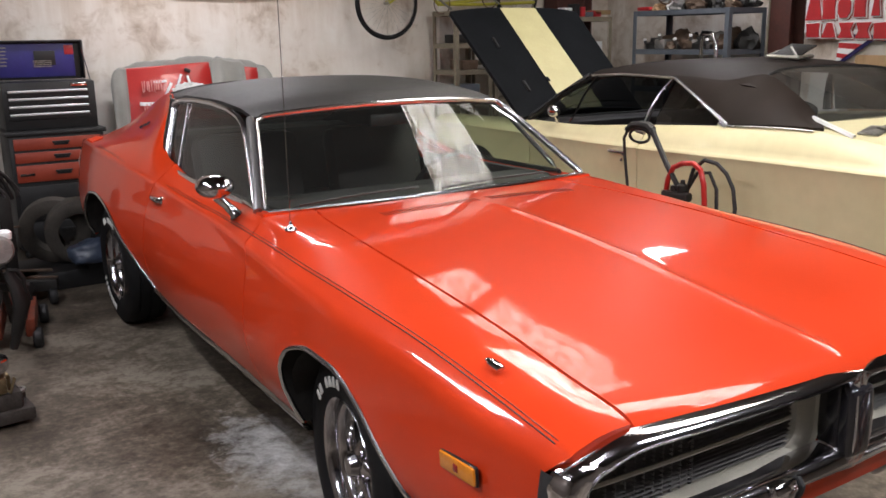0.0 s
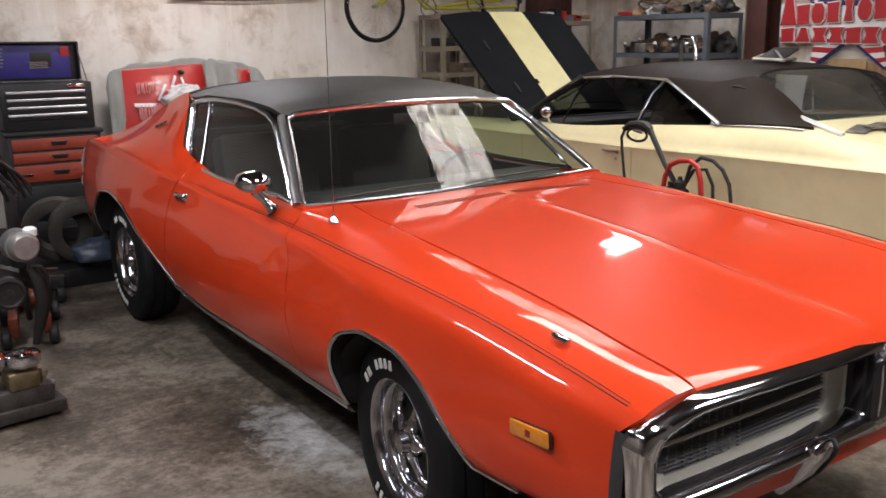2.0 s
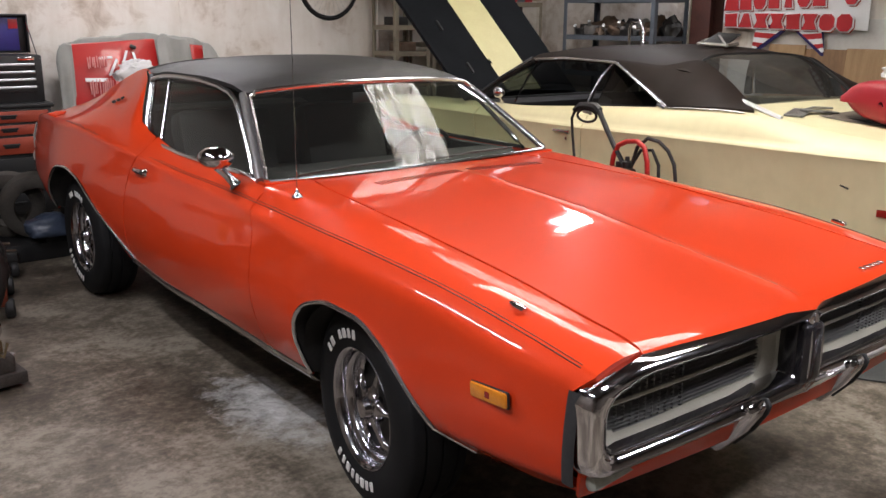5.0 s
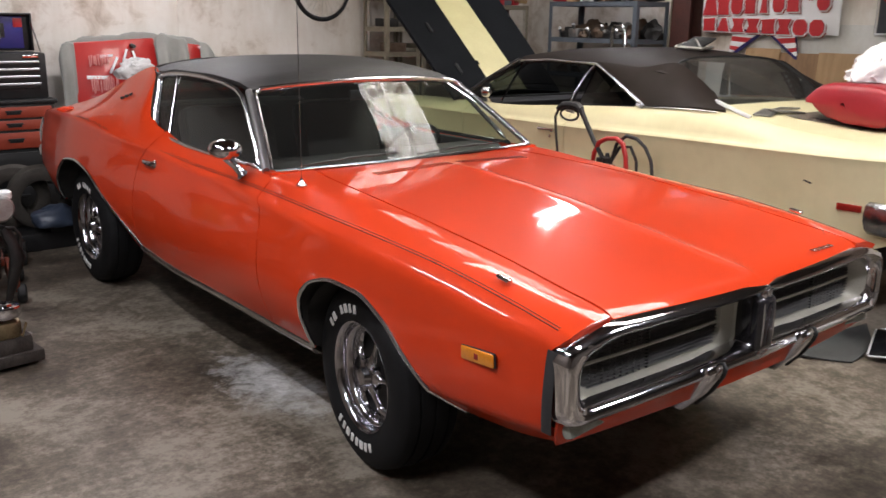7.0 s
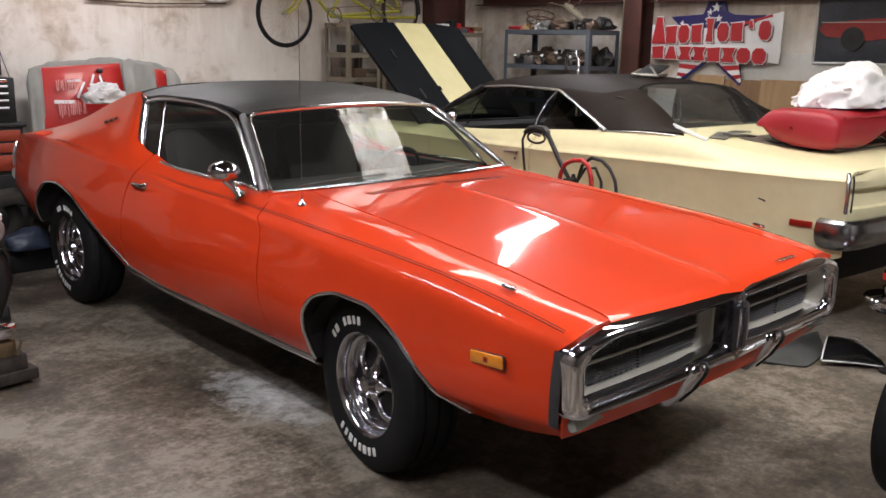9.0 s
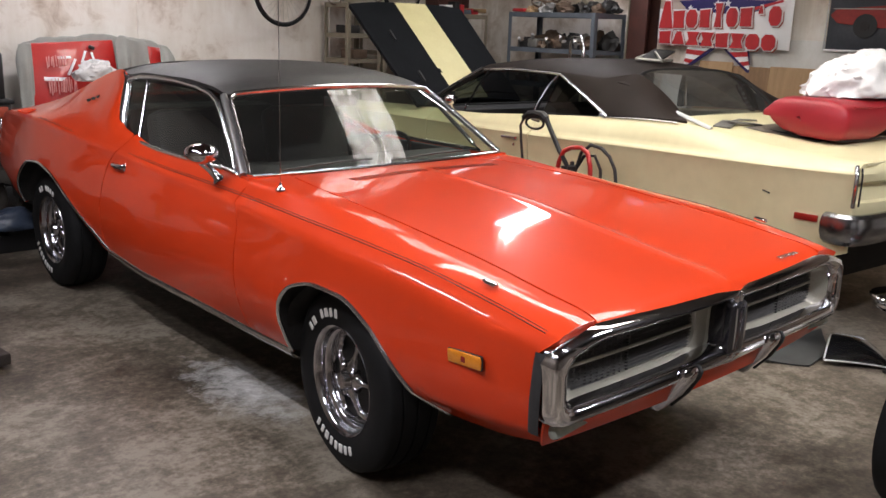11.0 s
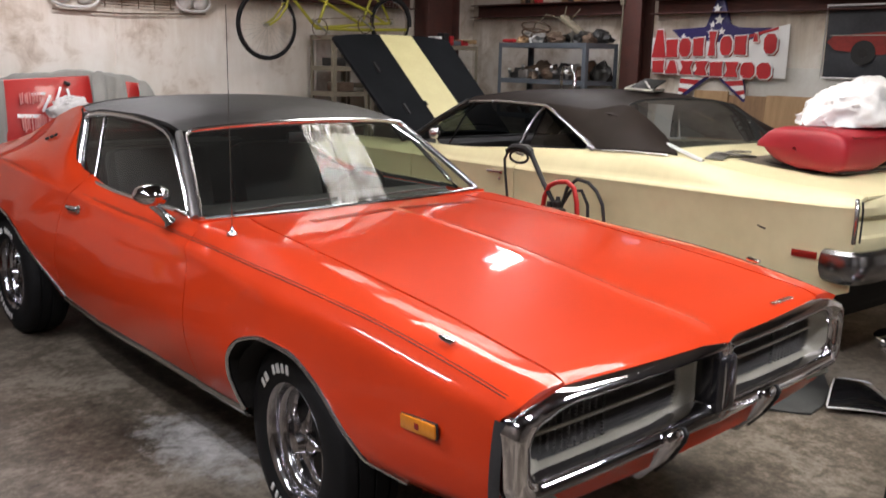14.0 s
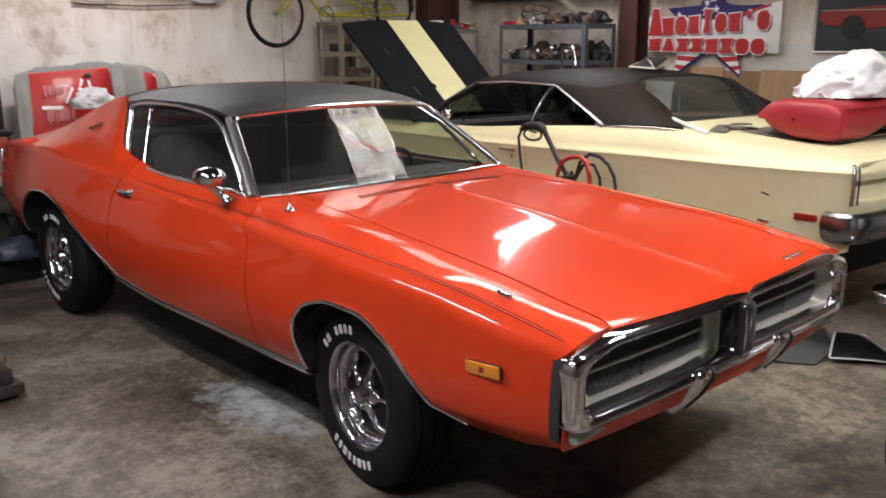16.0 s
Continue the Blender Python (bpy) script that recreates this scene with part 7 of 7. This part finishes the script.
for k in range(6):
    a = 2 * math.pi * k / 6 + .3
    part("spoke", tube_bm([(.03 * math.cos(a), 0, .315 + .03 * math.sin(a)), (.13 * math.cos(a), 0, .315 + .13 * math.sin(a)), (.265 * math.cos(a), 0, .315 + .265 * math.sin(a))], [.03, .02, .028], 8, flat=.6), COPPER, wl)
part("hub", moved(lathe_bm([(-.05, 0), (-.05, .05), (.05, .05), (.05, 0)], 20, "Y"), Matrix.Translation((0, 0, .315))), SATIN, wl)
for sy in (-.075, .075):
    part("fork", tube_bm([(0, sy, .315), (.32, sy, .95)], .022, 10), CHROME, mc)
part("fender", tube_bm([(.345 * math.cos(a), 0, .315 + .345 * math.sin(a)) for a in steps(.3, 1.75, 14)], .05, 10, flat=.5), CHROME, mc)
part("headlamp", moved(lathe_bm([(-.08, 0), (-.075, .06), (-.05, .085), (.02, .09), (.08, .05), (.09, 0)], 24), Matrix.Translation((.30, 0, .86))), CHROME, mc)
part("tank", box_bm((.75, 0, .80), (.5, .26, .22), .09), WHITE_SIGN, mc, "white fuel tank")
part("engine", joined(box_bm((.75, 0, .42), (.42, .3, .38), .06)), ALLOY, mc, "cast alloy engine")
part("seat", box_bm((1.2, 0, .78), (.5, .26, .10), .045), BLACK, mc)
rw = part("rear_wheel", moved(lathe_bm([(-.05, .19), (-.06, .25), (-.045, .30), (0, .315), (.045, .30), (.06, .25), (.05, .19), (-.05, .19)], 40, "Y"), Matrix.Translation((1.45, 0, .315))), TYRE, mc)
part("rear_hub", moved(lathe_bm([(-.04, 0), (-.04, .19), (.04, .19), (.04, 0)], 24, "Y"), Matrix.Translation((1.45, 0, .315))), COPPER, mc)
part("exhaust", tube_bm([(.6, -.18, .45), (.6, -.2, .25), (.8, -.2, .2), (1.6, -.2, .24)], [.022, .022, .03, .045], 10), CHROME, mc)


# ---- engine and parts along the west side ----
en = thing("engine", "greasy V8 engine on a black stand", "engine", m=pose(-1.86, 2.78, 0, 0, 0, 8))
part("block", joined(box_bm((0, 0, .72), (.38, .62, .34), .03), box_bm((-.14, 0, .90), (.2, .56, .2), .02, Matrix.Rotation(radians(40), 4, "Y")), box_bm((.14, 0, .90), (.2, .56, .2), .02, Matrix.Rotation(radians(-40), 4, "Y")), box_bm((0, .05, .50), (.26, .5, .14), .03)), BLACK_METAL, en, "greasy black block")
for sgn in (-1, 1):
    part("valve_cover", box_bm((sgn * .22, 0, 1.0), (.13, .52, .09), .03, Matrix.Rotation(radians(-42 * sgn), 4, "Y")), ALLOY if sgn > 0 else BLACK, en, "cast valve cover")
    part("exhaust_manifold", joined(tube_bm([(sgn * .26, .22, .80), (sgn * .33, .1, .76), (sgn * .33, -.2, .70), (sgn * .30, -.30, .58)], .03, 8), tube_bm([(sgn * .24, 0, .82), (sgn * .32, -.03, .76)], .028, 8)), RUSTY, en, "rusty manifold")
part("intake", joined(box_bm((0, 0, 1.02), (.22, .4, .06), .02), moved(lathe_bm([(0, 0), (0, .07), (.10, .07), (.12, .05), (.12, 0)], 20, "Z"), Matrix.Translation((0, 0, 1.05)))), ALLOY, en, "alloy intake")
part("pulley", moved(lathe_bm([(-.03, 0), (-.03, .09), (-.015, .08), (0, .09), (0, 0)], 28, "Y"), Matrix.Translation((0, -.34, .66))), BLACK_METAL, en)
alt = part("alternator", moved(lathe_bm([(-.08, 0), (-.08, .06), (-.06, .075), (.05, .075), (.07, .06), (.07, 0)], 24, "Y"), Matrix.Translation((.33, -.60, .655)) @ Matrix.Scale(.9, 4)), ALLOY, en, "finned alloy alternator")
for k in range(6):
    part("fin", moved(lathe_bm([(-.004, .074), (-.004, .083), (.004, .083), (.004, .074)], 24, "Y"), Matrix.Translation((.33, -.615 + .015 * k, .655)) @ Matrix.Scale(.9, 4)), ALLOY, alt)
part("alternator_bracket", joined(tube_bm([(.12, -.30, .60), (.30, -.52, .66)], .03, 8), tube_bm([(.20, -.36, .52), (.36, -.42, .46), (.49, -.41, .40)], [.05, .045, .03], 8), tube_bm([(.49, -.41, .40), (.50, -.42, .34)], .012, 6)), BLACK_METAL, en, "black cast bracket")
to_engine = pose(-1.86, 2.78, 0, 0, 0, 8).inverted()
part("front_bracket", moved(joined(tube_bm([(-1.41, 2.31, .53), (-1.375, 2.30, .45), (-1.365, 2.29, .37), (-1.39, 2.30, .26), (-1.42, 2.31, .15)], [.028, .042, .048, .036, .022], 10, flat=.7),
                                   tube_bm([(-1.41, 2.30, .535), (-1.365, 2.29, .53), (-1.342, 2.29, .49), (-1.345, 2.29, .42)], .010, 8)), to_engine), BLACK_METAL, en, "black curved front bracket")
part("crank_pulley", moved(lathe_bm([(-.03, 0), (-.03, .02), (-.022, .022), (-.022, .055), (-.03, .062), (-.026, .075), (-.010, .068), (.005, .078), (.015, .078), (.015, 0)], 28, "Y"), to_engine @ Matrix.Translation((-1.52, 2.27, .43))), BLACK_METAL, en, "black grooved pulley")
part("white_cap", moved(lathe_bm([(0, .03), (.03, .032), (.04, .02), (.04, 0)], 14, "Z"), Matrix.Translation((.37, -.62, .70))), WHITE_SIGN, en, "white plastic cap")
hr = random.Random(9)
for k in range(10):
    a = Vector((hr.uniform(.15, .40), hr.uniform(.0, .30), hr.uniform(.92, 1.06)))
    b = Vector((hr.uniform(.42, .56), hr.uniform(.15, .35), hr.uniform(.96, 1.10)))
    c = Vector((hr.uniform(.58, .70), hr.uniform(.24, .42), hr.uniform(.70, .84)))
    pts = [a.lerp(b, u).lerp(b.lerp(c, u), u) for u in steps(0, 1, 10)]
    part("cable", tube_bm(pts, hr.uniform(.006, .012), 6), RUBBER if k != 4 else GREY_STEEL, en)
part("yellow_strap", box_bm((.10, -.30, 1.12), (.02, .015, .16), .004, Matrix.Rotation(radians(6), 4, "Y")), surface("yellow_plastic", (.55, .38, .03), (.45, .30, .02), rough=.4), en, "yellow strap")
part("yellow_strap", box_bm((.36, -.10, .60), (.025, .02, .22), .004), YELLOW, en, "yellow strap")
part("cover", joined(box_bm((.02, -.45, .68), (.13, .08, .10), .03), box_bm((.09, -.47, .71), (.05, .07, .05), .02), tube_bm([(.02, -.49, .64), (.08, -.52, .60), (.12, -.47, .56)], .018, 8)), GREY_CLOTH, en, "pale grey front cover")
part("red_cap", box_bm((.24, -.36, 1.0), (.05, .04, .05), .015), RED_SIGN, en, "red cap")
part("stand", joined(tube_bm([(0, .36, .62), (0, .55, .62), (0, .55, .05)], .035, 8), tube_bm([(-.38, .55, .05), (.38, .55, .05)], .03, 8), tube_bm([(0, .55, .05), (0, -.55, .05)], .03, 8), tube_bm([(-.22, -.5, .05), (.26, -.5, .05)], .025, 8), tube_bm([(.0, -.28, .08), (.0, -.28, .6)], .022, 8)), BLACK_METAL, en, "black steel engine stand")
for x, y in ((-.38, .55), (.38, .55), (-.22, -.5), (.26, -.5)):
    part("caster", moved(lathe_bm([(-.02, 0), (-.02, .035), (.02, .035), (.02, 0)], 14), Matrix.Translation((x, y, .035))), RUBBER, en)
DIRTY_CAST = surface("dirty_casting", (.085, .075, .065), (.035, .03, .026), rough=.5, rough_b=.75, metal=.4, scale=14, fine=120, relief=.4)
hz = thing("intake_manifold", "dull alloy intake manifold with chrome-capped carburettor on the floor", "intake manifold", m=pose(-1.595, 1.80, 0, 0, 0, 6) @ Matrix.Diagonal((.78, .8, 1.12, 1)))
part("base", joined(box_bm((0, 0, .045), (.40, .30, .05), .01), box_bm((0, -.02, .10), (.30, .22, .08), .02), box_bm((.15, .05, .08), (.09, .08, .04), .015)), DIRTY_CAST, hz, "dirty cast base")
for x, y in ((.17, .04), (.12, .11)):
    part("port", moved(lathe_bm([(0, .02), (.03, .034), (.035, .03), (.035, .018), (.0, .016)], 18, "Z"), Matrix.Translation((x, y, .07))), ALLOY, hz)
part("carburettor", joined(box_bm((.0, -.06, .17), (.16, .15, .07), .015), box_bm((.09, -.02, .165), (.04, .11, .06), .01), tube_bm([(.05, -.1, .16), (.09, -.13, .14), (.12, -.12, .19)], .008, 6)), surface("brassy_zinc", (.30, .24, .14), (.18, .14, .08), rough=.35, rough_b=.5, metal=.85, scale=20, fine=90), hz, "brassy carburettor body")
part("chrome_cap", moved(lathe_bm([(0, .080), (.012, .088), (.040, .088), (.046, .082), (.048, .050), (.056, .046), (.058, 0)], 28, "Z"), Matrix.Translation((.02, -.08, .225))), CHROME, hz, "chrome cap")
part("chrome_cap", moved(lathe_bm([(0, .06), (.045, .062), (.06, .05), (.065, .0)], 28, "Z"), Matrix.Translation((-.12, -.05, .225))), CHROME, hz, "chrome cap")
jk = thing("floor_jack", "worn orange floor jack with black wheels", "floor jack", m=pose(-1.235, 3.03, 0, 0, 0, 80))
part("frame", joined(box_bm((-.1, 0, .12), (.46, .05, .10), .01), box_bm((-.1, .16, .12), (.46, .05, .10), .01), box_bm((.02, .08, .20), (.30, .10, .06), .02)), ORANGE_TOOL, jk, "worn orange frame")
part("saddle", moved(lathe_bm([(0, .05), (.03, .055), (.035, 0)], 18, "Z"), Matrix.Translation((.12, .08, .23))), PALE_WOOD, jk)
for x, y in ((.16, -.05), (.16, .21), (-.3, -.03), (-.3, .2)):
    part("wheel", moved(lathe_bm([(-.025, 0), (-.025, .045), (-.015, .055), (.015, .055), (.025, .045), (.025, 0)], 18, "Y"), Matrix.Translation((x, y, .055))), RUBBER, jk)
part("handle", tube_bm([(-.3, .08, .16), (-.75, .08, .55)], .016, 8), BLACK_METAL, jk)
hoist = thing("engine_hoist", "black steel engine hoist leg on a swivel caster", "engine hoist")
part("post", box_bm((-1.24, 3.66, .42), (.07, .07, .68), .006), BLACK_METAL, hoist)
part("leg", joined(box_bm((-1.15, 3.60, .12), (.30, .06, .07), .006, Matrix.Rotation(radians(-20), 4, "Z")), box_bm((-1.24, 3.66, .09), (.12, .12, .03), .004)), BLACK_METAL, hoist)
part("caster", moved(lathe_bm([(-.022, 0), (-.022, .045), (-.012, .052), (.012, .052), (.022, .045), (.022, 0)], 18), Matrix.Translation((-1.045, 3.54, .052))), RUBBER, hoist)
part("caster", moved(lathe_bm([(-.022, 0), (-.022, .045), (-.012, .052), (.012, .052), (.022, .045), (.022, 0)], 18), Matrix.Translation((-1.26, 3.68, .052))), RUBBER, hoist)
